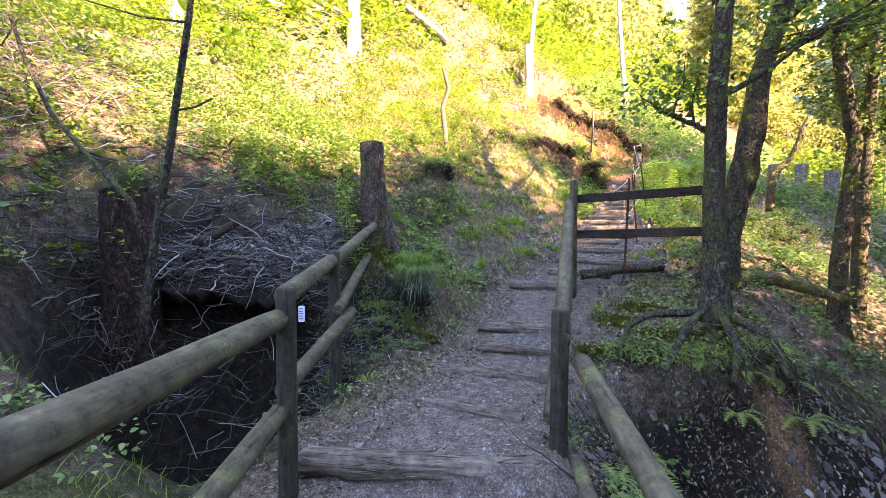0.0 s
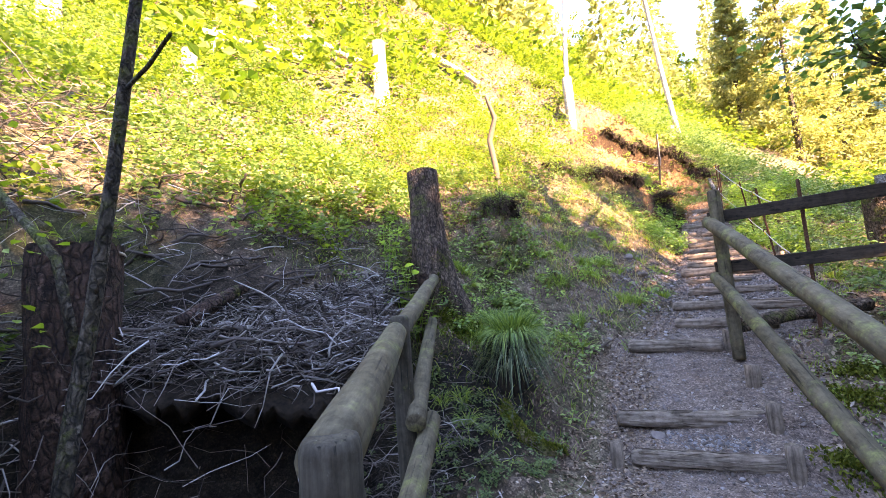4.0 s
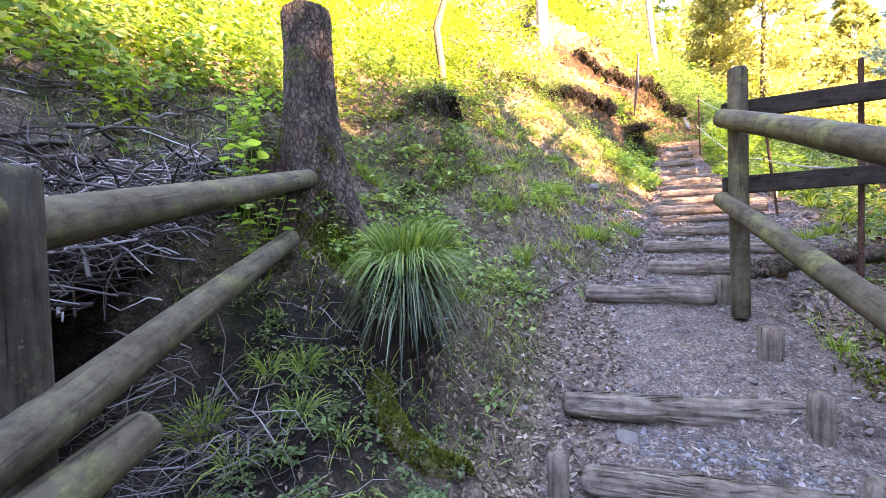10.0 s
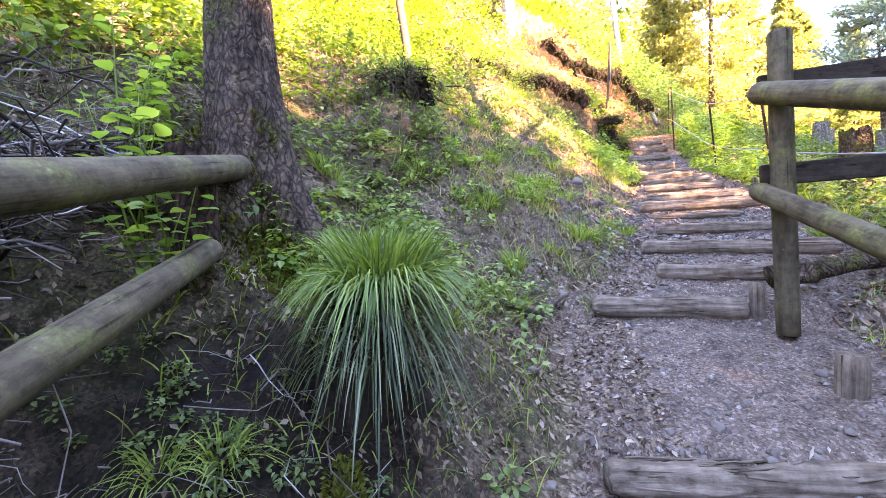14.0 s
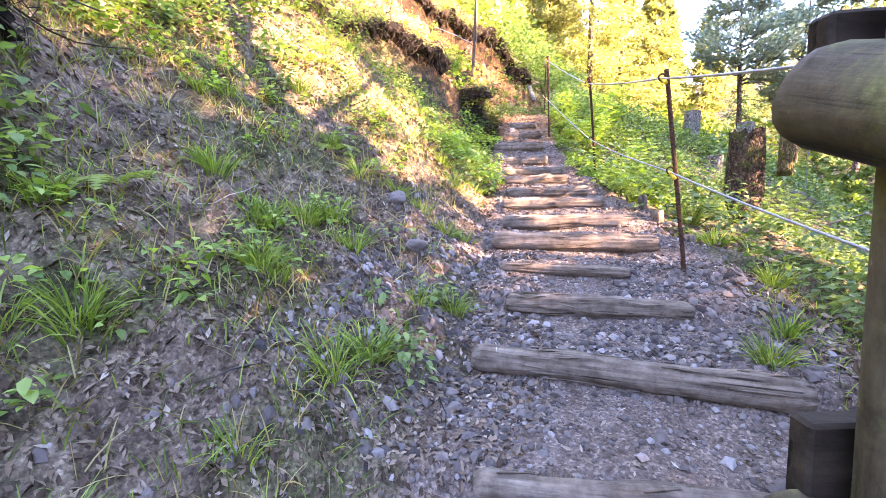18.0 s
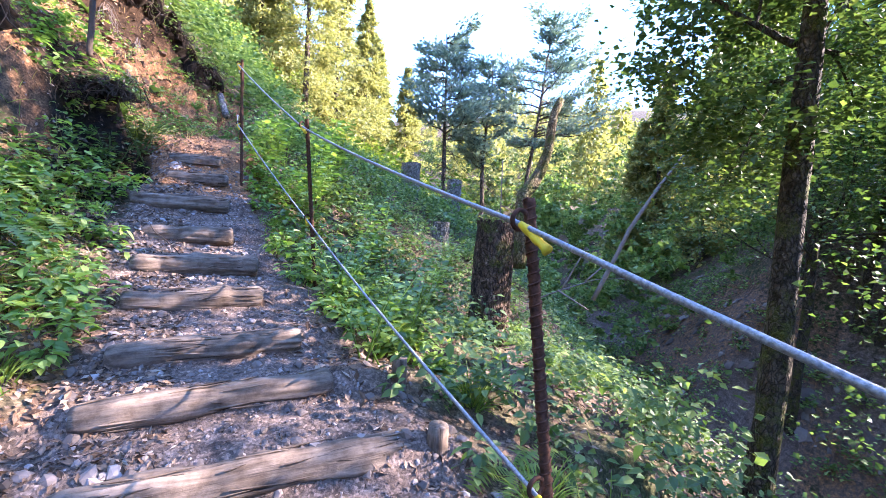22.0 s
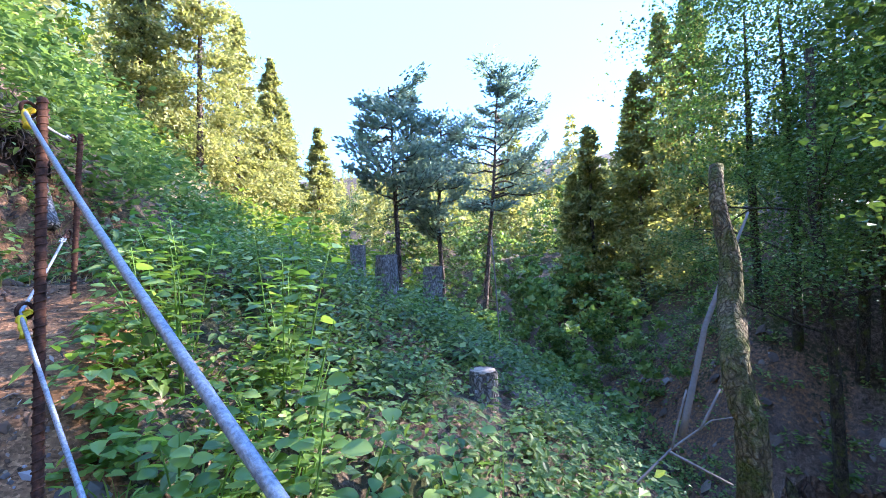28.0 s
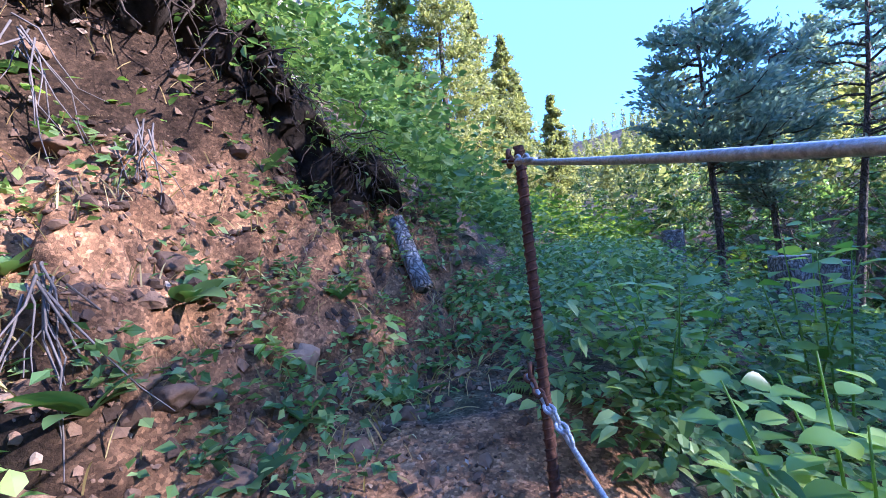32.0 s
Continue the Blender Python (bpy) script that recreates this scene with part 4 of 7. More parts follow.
# -- joined woods on the far slopes --
def woods(name, spots, mat_leaf, rng, tall, label, needle=True, size=0.45, per=260, clump=34, low=0.06, stems=None, tops=None):
    pts, ways, bm = [], [], bmesh.new()
    for x, y in spots:
        z0 = gz(x, y)
        h = tall * rng.uniform(0.6, 1.2) if tops is None else (tops(x, y) - z0) * rng.uniform(0.9, 1.04)
        if stems:
            tube(bm, [(x, y, z0 - 1.2), (x + rng.normal() * 0.15, y + rng.normal() * 0.15, z0 + h * 0.4), (x, y, z0 + h * 0.85)], [0.17, 0.13, 0.03], 7, False, 0.08, int(rng.integers(999)))
        t = low + (1 - low) * rng.uniform(0.0, 1.0, per) ** (0.8 if needle else 0.75)
        a = rng.uniform(0, 6.283, per)
        if needle:
            t = np.round(t * 17) / 17 + rng.normal(size=per) * 0.008
            r = (1 - t) * h * 0.17 + 0.12
        else:
            lobes = 1 + 0.28 * np.sin(3 * a + x) * np.sin(5 * t + y) + 0.2 * np.sin(7 * a + y)
            r = np.sqrt(np.clip(1 - (((t - low) / (1 - low) - 0.5) / 0.52) ** 2, 0.03, 1)) * h * 0.28 * lobes
        rr = r * rng.uniform(0.45, 1.08 if needle else 0.95, per)
        c = np.stack([x + rr * np.cos(a), y + rr * np.sin(a), z0 + t * h - (0.3 * rr if needle else 0)], 1)
        if not needle:
            # leaves gather in clumps, with gaps between them
            k = max(6, per // clump)
            c = c[rng.integers(0, k, per)] + rng.normal(size=(per, 3)) * h * (0.034, 0.034, 0.018)
        pts.append(c)
        ways.append(np.stack([np.cos(a), np.sin(a), np.full(per, -0.35 if needle else 0.1)], 1) + rng.normal(size=(per, 3)) * 0.6)
    ob = tagged(leaves(name, np.concatenate(pts), size, mat_leaf, rng, long=1.8 if needle else 1.2, way=np.concatenate(ways), spin=2.5 if needle else 1.2), label, "trees", kind="stuff")
    if stems:
        part("trunks", bm, stems, ob)["kind"] = "stuff"
    else:
        bm.free()
    return ob


rng = np.random.default_rng(4)
x, y = scatter(rng, 3000, -45, 70, 5, 150, lambda x, y: (uphill(x, y) > 9) * 1.0)
woods("hillside_spruce_woods", list(zip(x, y))[:190], M_NEEDLE, rng, 15, "sunlit spruce woods on the hillside above the path", True, 0.33, 620)
woods("hillside_leaf_woods", list(zip(x, y))[190:330], M_LEAF_SUN, rng, 8, "sunlit broadleaved woods on the hillside", False, 0.28, 560)
def glade(x, y):
    """1 in the clearing across the gorge that lets the sun through to the stairs."""
    along = np.array((0.924, -0.383))
    off = (x - 0.2) * along[1] - (y - 12.7) * along[0]
    return (off < 3.0) * (off > -5.5) * (x > 6)


open_view = lambda x, y: (y > 12.2 + 0.27 * (x - 1.2)) * 1.0
x, y = scatter(rng, 2600, 8, 130, -40, 170, lambda x, y: (downhill(x, y) > 15) * (1 - open_view(x, y) * (np.hypot(x, y - 13) < 45)) * (1 - glade(x, y)))
woods("gorge_leaf_woods", list(zip(x, y))[:190], M_LEAF_SHADED, rng, 11, "dark broadleaved woods across the gorge", False, 0.36, 460)
woods("gorge_spruce_woods", list(zip(x, y))[220:330], M_NEEDLE, rng, 15, "spruce woods across the gorge", True, 0.36, 520)
x, y = scatter(rng, 900, 6, 26, -16, 22, lambda x, y: (downhill(x, y) > 7.5) * (downhill(x, y) < 19) * (1 - open_view(x, y)) * (1 - glade(x, y)))
near = [p for p in zip(x, y) if not (p[0] < 11 and p[1] > 4)]
sunward = lambda p: 3.0 < (p[0] - 0.2) * -0.383 - (p[1] - 12.7) * 0.924 < 11.5   # lower trees let the sun reach the upper slope
woods("gorge_near_woods", [p for p in near if p[1] < 8.5 and sunward(p)][:26], M_LEAF_SHADED, rng, 12, "lower shady trees on the far bank of the gorge", False, 0.24, 2200, 16, tops=lambda x, y: 10.8 + 0.5 * (x - 10.5))
woods("gorge_near_woods", [p for p in near if p[1] < 8.5 and not sunward(p)][:40], M_LEAF_SHADED, rng, 15.6, "dense tall shady trees on the far bank of the gorge", False, 0.26, 2500, 16)
# never in view; added only to cast shade over brushwood and lower slope
shade = [(9.0, -3.2), (8.5, -5.0), (12.0, -4.5), (11.0, -6.5), (14.0, -6.0)]
woods("gorge_near_woods", shade, M_LEAF_SHADED, rng, 16, "unseen leafy trees added to shade the brushwood", False, 0.24, 2600, 16, 0.25, M_BARK)
woods("gorge_near_woods", [p for p in near if p[1] >= 8.5 and p[0] > 17.4][:9], M_LEAF_MAPLE, rng, 14.5, "tall shady trees across the gorge beside the stairs", False, 0.095, 13000, 45, 0.34, M_BARK)
x, y = scatter(rng, 300, 7, 30, 14, 40, lambda x, y: (downhill(x, y) > 6) * (y > 13.6 + 0.6 * (x - 1.2)))
woods("gorge_thicket", list(zip(x, y))[:34], M_LEAF, rng, 2.6, "low shady thicket down in the gorge", False, 0.14, 1300)
x, y = scatter(rng, 1200, 11, 50, 17, 75, lambda x, y: (downhill(x, y) > 9) * open_view(x, y) * (np.hypot(x - 10.5, y - 23) > 4))
woods("far_bank_bushes", list(zip(x, y))[:110], M_LEAF, rng, 3.6, "bushes and young trees on the far bank of the gorge", False, 0.18, 440)
woods("far_bank_trees", list(zip(x, y))[110:190], M_LEAF, rng, 5.5, "young trees up on the far bank", False, 0.24, 420)
x, y = scatter(rng, 1500, 10, 260, 40, 330, lambda x, y: (np.hypot(x, y - 13) > 55) * 1.0)
woods("distant_woods", list(zip(x, y))[:420], M_NEEDLE, rng, 15, "distant sunlit woods at the head of the valley", True, 0.7, 190)
# -- single trees --
for k, (sx, sy, st) in enumerate(((8.6, 47.0, 31.5), (5.3, 49.0, 29.0), (15.4, 51.7, 24.0), (21.4, 54.6, 19.6), (12.0, 50.0, 26.0), (18.0, 55.0, 21.5))):
    conifer(sx, sy, st, 40 + k, M_NEEDLE, "tall sunlit spruce on the hillside", 0.23, 0.04, 34, 0.15, 95, r=0.25, ragged=0.3, sweep=-0.45, fan=0.13)
for k, (sx, sy, st) in enumerate(((27.2, 28.4, 10.6), (27.9, 27.4, 14.0), (29.0, 24.6, 17.0), (29.6, 23.2, 20.5), (33.0, 30.5, 13.0), (31.5, 26.0, 16.5), (26.0, 20.5, 19.0))):
    conifer(sx, sy, st, 80 + k, M_NEEDLE, "tall spruce on the far side of the gorge", 0.2, 0.05, 30, 0.15, 80, r=0.2, ragged=0.35, sweep=-0.4, fan=0.13)


def pine(foot, top, crown, reach, seed, limbs, extra, label, size=0.078, per=230):
    """A ragged pine: leaning trunk, upswept limbs with flat pads of needles, dead snags below the crown."""
    rng = np.random.default_rng(seed)
    foot, top = Vector(foot), Vector(top)
    th = tagged(new("pine_tree"), label, "tree")
    th.location = foot
    axis = [(top - foot) * (k / 8) + Vector((noise.noise((seed, k * 0.5, 0)), noise.noise((seed, 5, k * 0.5)), 0)) * 0.15 * (0 < k < 8) for k in range(9)]
    bm = bmesh.new()
    tube(bm, axis, [0.13 * (1 - 0.86 * k / 8) for k in range(9)], 10, True, 0.06, seed)
    part("trunk", bm, M_BARK_FAR, th)
    def on_trunk(t):
        q = min(7.999, t * 8)
        return axis[int(q)].lerp(axis[int(q) + 1], q - int(q))
    rows = list(extra)
    for k in range(limbs):
        t = crown + (0.99 - crown) * ((k + rng.uniform(0, 0.8)) / limbs)
        s = (t - crown) / (1 - crown)
        rows.append((t, rng.uniform(0, 360), reach * (0.35 + 0.65 * math.sin(min(1, s * 1.15 + 0.18) * 2.75)) * rng.uniform(0.55, 1.15), rng.uniform(0.05, 0.55)))
    pts, ways, wood = [], [], bmesh.new()
    for t, az, ln, rise in rows:
        a = math.radians(az)
        out = Vector((math.sin(a), math.cos(a), 0))
        o = on_trunk(t)
        line = [o + out * ln * q + Vector((0, 0, ln * (rise * q * q + 0.06 * math.sin(q * 7)))) for q in (0, 0.25, 0.5, 0.75, 1)]
        tube(wood, line, [0.035, 0.03, 0.022, 0.015, 0.006], 5, False)
        q = 0.25 + 0.8 * rng.uniform(0, 1, per) ** 0.75
        side = np.array((out.y, -out.x, 0))
        c = np.array(o) + np.outer(q * ln, np.array(out)) + np.array((0, 0, 1.0)) * (ln * rise * q * q)[:, None]
        wide = 0.10 + 0.22 * ln * np.sin(np.clip(q, 0, 1) * 2.6)
        # needles sit in tufts along side shoots
        tuft = np.round(rng.normal(size=per) * 3.0) / 3.0
        c = c + side * (tuft * wide * 0.8)[:, None] + rng.normal(size=(per, 3)) * (0.06, 0.06, 0.045) + np.array((0, 0, 0.1)) * np.abs(tuft)[:, None]
        pts.append(c)
        ways.append(np.array(out) * 0.7 + side * (tuft * 0.7)[:, None] + rng.normal(size=(per, 3)) * 0.45 + (0, 0, 0.35))
    part("limb_tangle", wood, M_BARK_FAR, th)["kind"] = "stuff"
    leaves("needle_crown", np.concatenate(pts), size, M_NEEDLE_SKYLIT, rng, long=2.2, parent=th, way=np.concatenate(ways), spin=1.5)
    n = 150
    t = rng.uniform(0.18, crown + 0.1, n)
    c = np.array([tuple(on_trunk(q)) for q in t])
    a = rng.uniform(0, 6.283, n)
    way = np.stack([np.cos(a), np.sin(a), rng.uniform(-0.7, 0.1, n)], 1)
    twigs("dead_wood", c, way, reach * rng.uniform(0.2, 0.85, n), rng.uniform(0.004, 0.012, n), M_ROOT, rng, 0.35, th, sag=0.3)["kind"] = "stuff"
    return th


pine((8.75, 23.2, 0.6), (8.25, 23.2, 9.8), 0.60, 1.55, 51, 30, ((0.70, 285, 1.3, 0.2), (0.74, 90, 1.5, 0.15)), "ragged bluish spruce with a bare lower trunk in the gorge")
pine((11.9, 23.3, 0.0), (13.0, 22.9, 11.5), 0.55, 1.9, 52, 34, ((0.62, 125, 2.9, 0.35), (0.60, 120, 2.6, 0.25), (0.66, 118, 3.0, 0.4), (0.7, 300, 1.7, 0.3), (0.82, 120, 1.9, 0.5), (0.78, 300, 1.8, 0.4)), "broad bluish pine with upswept boughs in the gorge")
pine((10.5, 23.7, 0.4), (10.6, 23.6, 9.5), 0.55, 1.5, 53, 26, (), "ragged bluish spruce beside two others in the gorge")

broad_tree((2.66, 7.05, 1.5), [(2.68, 7.05, 1.42), (2.68, 7.08, 1.95), (2.66, 7.10, 2.33), (2.64, 7.10, 2.93), (2.64, 7.12, 3.53), (2.64, 7.12, 4.18), (2.75, 7.2, 6.2), (2.6, 7.1, 8.5)], 0.15, 3,
           [(4.2, (-0.5, 0.5, 0.3), 0.9), (4.9, (0.9, 0.5, 0.3), 1.8), (5.5, (-0.4, -0.3, 0.5), 1.5), (5.6, (0.6, -0.7, 0.3), 1.8), (6.2, (0.2, 0.8, 0.5), 1.8)],
           M_BARK, M_LEAF_MAPLE, "maple with mossy dark bark standing on the bank by the fence", 0.075, 22, 0.3)
broad_tree((2.9, 8.6, 1.7), [(2.83, 8.60, 1.75), (2.92, 8.62, 2.33), (3.02, 8.65, 2.86), (3.12, 8.68, 3.39), (3.21, 8.70, 3.99), (3.29, 8.72, 4.77), (3.75, 9.0, 6.5), (4.0, 9.2, 9.0)], 0.21, 5,
           [(5.2, (0.9, 0.4, 0.25), 2.2), (5.4, (0.7, -0.5, 0.4), 2.0), (5.8, (0.3, 0.9, 0.3), 2.3), (6.3, (-0.2, 0.5, 0.7), 1.6)],
           M_BARK, M_LEAF_MAPLE, "thick leaning maple with dark mossy bark behind the fence", 0.075, 34, 0.38)
broad_tree((5.30, 11.55, 0.3), [(5.30, 11.55, 0.3), (5.28, 11.52, 2.0), (5.34, 11.6, 4.0), (5.40, 11.65, 5.4), (5.6, 11.8, 8.0)], 0.13, 7,
           [(2.75, (0.7, 0.5, 0.25), 1.5), (2.9, (0.3, 0.8, 0.45), 1.5), (3.0, (0.9, 0.2, 0.3), 2.0), (3.2, (-0.2, -0.5, 0.5), 1.3), (3.3, (0.2, 0.9, 0.5), 1.9), (3.6, (-0.3, 0.7, 0.7), 1.6)],
           M_BARK, M_LEAF_SHADED, "slender maple rising out of the gorge, leafy above", 0.07, 120, 0.26)
broad_tree((4.75, 10.45, 0.6), [(4.75, 10.45, 0.6), (4.72, 10.46, 1.9), (4.92, 10.7, 4.0), (4.6, 10.5, 5.6), (4.5, 10.6, 8.0)], 0.14, 9,
           [(2.9, (0.8, -0.5, 0.4), 1.6), (3.1, (0.8, 0.3, 0.4), 1.6), (3.5, (-0.2, 0.5, 0.8), 1.4)],
           M_BARK, M_LEAF_SHADED, "slender grey-barked tree on the edge of the gorge", 0.06, 60, 0.36)
for k, (sx, sy, st) in enumerate(((8.4, 8.2, 7.5), (15.5, 14.6, 10.0), (9.5, 5.5, 8.0))):
    z0 = gz(sx, sy) - 1.0
    rg = np.random.default_rng(70 + k)
    broad_tree((sx, sy, z0), [(sx, sy, z0), (sx + 0.1, sy, z0 + (st - z0) * 0.35), (sx - 0.15, sy + 0.2, z0 + (st - z0) * 0.7), (sx, sy + 0.1, st)], 0.15, 70 + k,
               [(q, (math.cos(u), math.sin(u), 0.35), 2.6) for q, u in zip(np.linspace(1.2, 1.98, 9), rg.uniform(0, 6.28, 9))],
               M_BARK, M_LEAF_MAPLE, "shady leafy tree on the slope of the gorge", 0.07, 70, 0.55, name="beech_tree")


def snag(name, pts, radii, mat, label, seed, category="dead tree"):
    bm = bmesh.new()
    o = Vector(pts[0])
    fine, rad = [], []
    for i in range(len(pts) - 1):
        for k in range(5):
            fine.append((Vector(pts[i]) - o).lerp(Vector(pts[i + 1]) - o, k / 5) + Vector((noise.noise((seed, i + k / 5, 0)), noise.noise((seed, 9, i + k / 5)), 0)) * radii[i] * 0.5)
            rad.append(radii[i] + (radii[i + 1] - radii[i]) * k / 5)
    tube(bm, fine + [Vector(pts[-1]) - o], rad + [radii[-1]], 12, True, 0.16, seed)
    ob = part(name, bm, mat)
    ob.location = o
    return tagged(ob, label, category)


M_MOSSY = bark("mossy_snag_bark", (0.06, 0.045, 0.025), (0.34, 0.26, 0.15), 0.75)
snag("broken_trunk", [(4.36, 14.03, 2.99), (4.35, 14.03, 3.58), (4.41, 14.11, 3.94), (4.74, 14.20, 4.26), (4.92, 14.25, 4.75), (5.12, 14.33, 5.31)], [0.095, 0.09, 0.082, 0.075, 0.065, 0.05], M_MOSSY, "crooked mossy broken-off trunk beside the split stump", 3)
snag("leaning_pole", [(7.77, 15.57, 2.06), (8.49, 15.42, 3.55), (9.04, 15.21, 4.51), (9.59, 15.02, 5.32)], [0.045, 0.04, 0.03, 0.015], M_TWIG, "thin bare grey pole leaning out over the gorge", 5)
snag("dead_sapling", [(-2.95, 10.7, gz(-2.95, 10.7) - 0.1), (-3.1, 10.75, 5.7), (-2.95, 10.8, 6.2), (-3.1, 10.75, 6.75)], [0.07, 0.06, 0.05, 0.03], M_ROOT, "short crooked dark dead stem on the slope", 6)
snag("dead_tree", [(-2.9, 17.2, 7.4), (-2.85, 18.0, 11.0), (-2.8, 19.5, 16.0), (-2.8, 20, 22.0)], [0.09, 0.08, 0.06, 0.03], M_PALE, "tall thin pale dead trunk on the sunny slope", 7)
snag("dead_tree", [(0.45, 20.8, 7.6), (0.1, 21.2, 11.0), (-0.3, 21.6, 16.0), (-0.6, 22, 22.0)], [0.10, 0.085, 0.07, 0.03], M_PALE, "tall slightly leaning pale dead trunk on the sunny slope", 8)
for k, (sx, sy, hgt, r) in enumerate(((-2.6, 16.6, 1.6, 0.16), (-6.5, 11.3, 1.7, 0.20), (-11.0, 5.4, 1.2, 0.22), (-10.6, 4.6, 1.0, 0.2), (-9.6, 8.4, 0.9, 0.15), (-8.3, 7.0, 0.8, 0.14), (-13.5, 9.0, 1.3, 0.18), (-11.0, 11.2, 0.8, 0.15), (0.2, 20.9, 0.8, 0.15))):
    stump(sx, sy, gz(sx, sy) + hgt, r, 30 + k, flare=1.2, mat=M_PALE, label="pale sawn stump on the sunny slope")
for k, (a, b) in enumerate((((-11.5, 8.0), (-8.2, 10.0)), ((-9.0, 10.6), (-7.2, 12.4)), ((-7.1, 15.2), (-5.3, 15.25)))):
    snag("dead_log", [(a[0], a[1], gz(*a) + 0.45), ((a[0] + b[0]) / 2, (a[1] + b[1]) / 2, (gz(*a) + gz(*b)) / 2 + 0.4), (b[0], b[1], gz(*b) + 0.3)], [0.12, 0.11, 0.08], M_PALE, "pale barkless fallen trunk on the sunny slope", 60 + k, "log")

# -- sapling by the brushwood --
bm = bmesh.new()
tube(bm, [(-2.40, 3.20, 1.23), (-2.48, 3.30, 1.89), (-2.37, 3.35, 2.46), (-2.12, 3.36, 3.23), (-1.96, 3.36, 3.75), (-1.77, 3.36, 4.33), (-1.61, 3.36, 4.89)], [0.05, 0.045, 0.038, 0.033, 0.03, 0.027, 0.02], 9, True, 0.08, 2)
sapling = tagged(part("sapling", bm, M_BARK), "thin crooked bare sapling beside the handrail", "tree")
for pts, r in (([(-2.48, 3.33, 2.17), (-2.57, 3.25, 2.80), (-3.15, 3.10, 3.33), (-3.62, 3.00, 3.77), (-3.88, 2.90, 4.32), (-4.10, 2.85, 4.87), (-4.03, 2.80, 5.29)], 0.028),
               ([(-1.96, 3.36, 3.67), (-1.57, 3.30, 3.63), (-1.25, 3.25, 3.64)], 0.012), ([(-3.77, 2.86, 4.80), (-3.88, 2.80, 4.62), (-3.99, 2.75, 4.46)], 0.01),
               ([(-1.74, 3.36, 4.43), (-2.40, 3.30, 4.61), (-3.28, 3.20, 4.95)], 0.012)):
    bm = bmesh.new()
    tube(bm, pts, [r * (1 - 0.5 * k / len(pts)) for k in range(len(pts))], 7, True, 0.06, 4)
    part("branch", bm, M_BARK, sapling)
rng = np.random.default_rng(8)
c = np.repeat(np.array([(-2.57, 3.22, 2.91), (-2.70, 3.20, 2.43), (-2.25, 3.30, 4.63), (-1.33, 3.30, 4.47)]), 7, 0)
for k, p in enumerate(c + rng.normal(size=c.shape) * 0.05):
    broad_leaves("leaf", p[None], 0.06, M_LEAF_SUN, rng, rng.normal(size=(1, 3)) * (1, 1, 0.3), parent=sapling)


# ---- undergrowth ----
def clear(x, y):
    """1 where plants may stand, 0 on the trodden path."""
    d = x - table(LINE, y)
    path = (d > -table(LEFT, y) * 0.95) & (d < np.minimum(table(RIGHT, y), 1.25) * 0.95) & (y < 17.4) & (y > -3)
    return 1.0 - path


def bare(x, y):
    """1 on the open clay of the scarp and its foot."""
    u = uphill(x, y)
    return smooth(13.6, 16.0, y) * (1 - smooth(18.3, 19.4, y)) * smooth(-0.7, 0.1, u) * (1 - smooth(1.5, 2.2, u))


def shrubs(name, n, box, keep, size, tall, per, mat, seed, label, round_leaf=False, category="shrubs"):
    """Loose low plants: points on short stems, thick with leaves."""
    rng = np.random.default_rng(seed)
    x, y = scatter(rng, n, *box, keep)
    h = tall * rng.uniform(0.35, 1.15, len(x))
    base = on_ground(x, y)
    c = np.repeat(base, per, 0)
    hh = np.repeat(h, per)
    t = rng.uniform(0.12, 1.0, len(c)) ** 0.7
    a = rng.uniform(0, 6.283, len(c))
    r = hh * 0.55 * (0.35 + 0.65 * np.sin(t * 2.8)) * rng.uniform(0.2, 1.0, len(c))
    c = c + np.stack([np.cos(a) * r, np.sin(a) * r, t * hh], 1)
    way = np.stack([np.cos(a), np.sin(a), rng.normal(size=len(c)) * 0.35], 1) + rng.normal(size=(len(c), 3)) * (0.4, 0.4, 0.1)
    f = broad_leaves if round_leaf else leaves
    ob = f(name, c, size, mat, rng, way=way)
    return tagged(ob, label, category, kind="stuff")


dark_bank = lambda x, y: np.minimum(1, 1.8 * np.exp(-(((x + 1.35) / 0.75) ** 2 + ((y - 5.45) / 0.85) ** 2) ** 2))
upper = lambda x, y: (1 - hollow(x, y)) * smooth(2.0, 3.6, uphill(x, y)) * (1 - bare(x, y)) * (0.45 + 0.55 * patchy(x, y, 0.5, 21))
lower = lambda x, y: (uphill(x, y) > 0.15) * (uphill(x, y) < 4.2) * (1 - bare(x, y)) * patchy(x, y, 0.8, 22) * 0.75 * (1 - dark_bank(x, y)) * (1 - np.minimum(1, 2.5 * np.exp(-(((x + 2.5) / 1.6) ** 2 + ((y - 3.8) / 1.9) ** 2))))
bank = lambda x, y: (downhill(x, y) > 0.02) * (downhill(x, y) < 7) * (0.45 + 0.55 * patchy(x, y, 0.7, 23))
shrubs("slope_shrubs", 2600, (-13, -3.2, 0.5, 9), lambda x, y: (1 - hollow(x, y)) * smooth(1.6, 3.4, uphill(x, y)) * (0.3 + 0.7 * patchy(x, y, 0.55, 24)), 0.055, 0.55, 30, M_LEAF, 30, "leafy green brambles on the slope above the brushwood")
near_slope = lambda x, y: (x > -5.5) * (y > 4) * (y < 13.5)
shrubs("slope_shrubs", 1500, (-5.5, 0.5, 4, 13.5), upper, 0.05, 0.6, 34, M_LEAF_SUN, 29, "leafy yellow-green shrubs on the slope above the path", True)
shrubs("slope_shrubs", 5600, (-18, 4, 0, 30), lambda x, y: upper(x, y) * (1 - near_slope(x, y)), 0.066, 0.85, 48, M_LEAF_SUN, 31, "bright yellow-green shrubs covering the sunny slope")
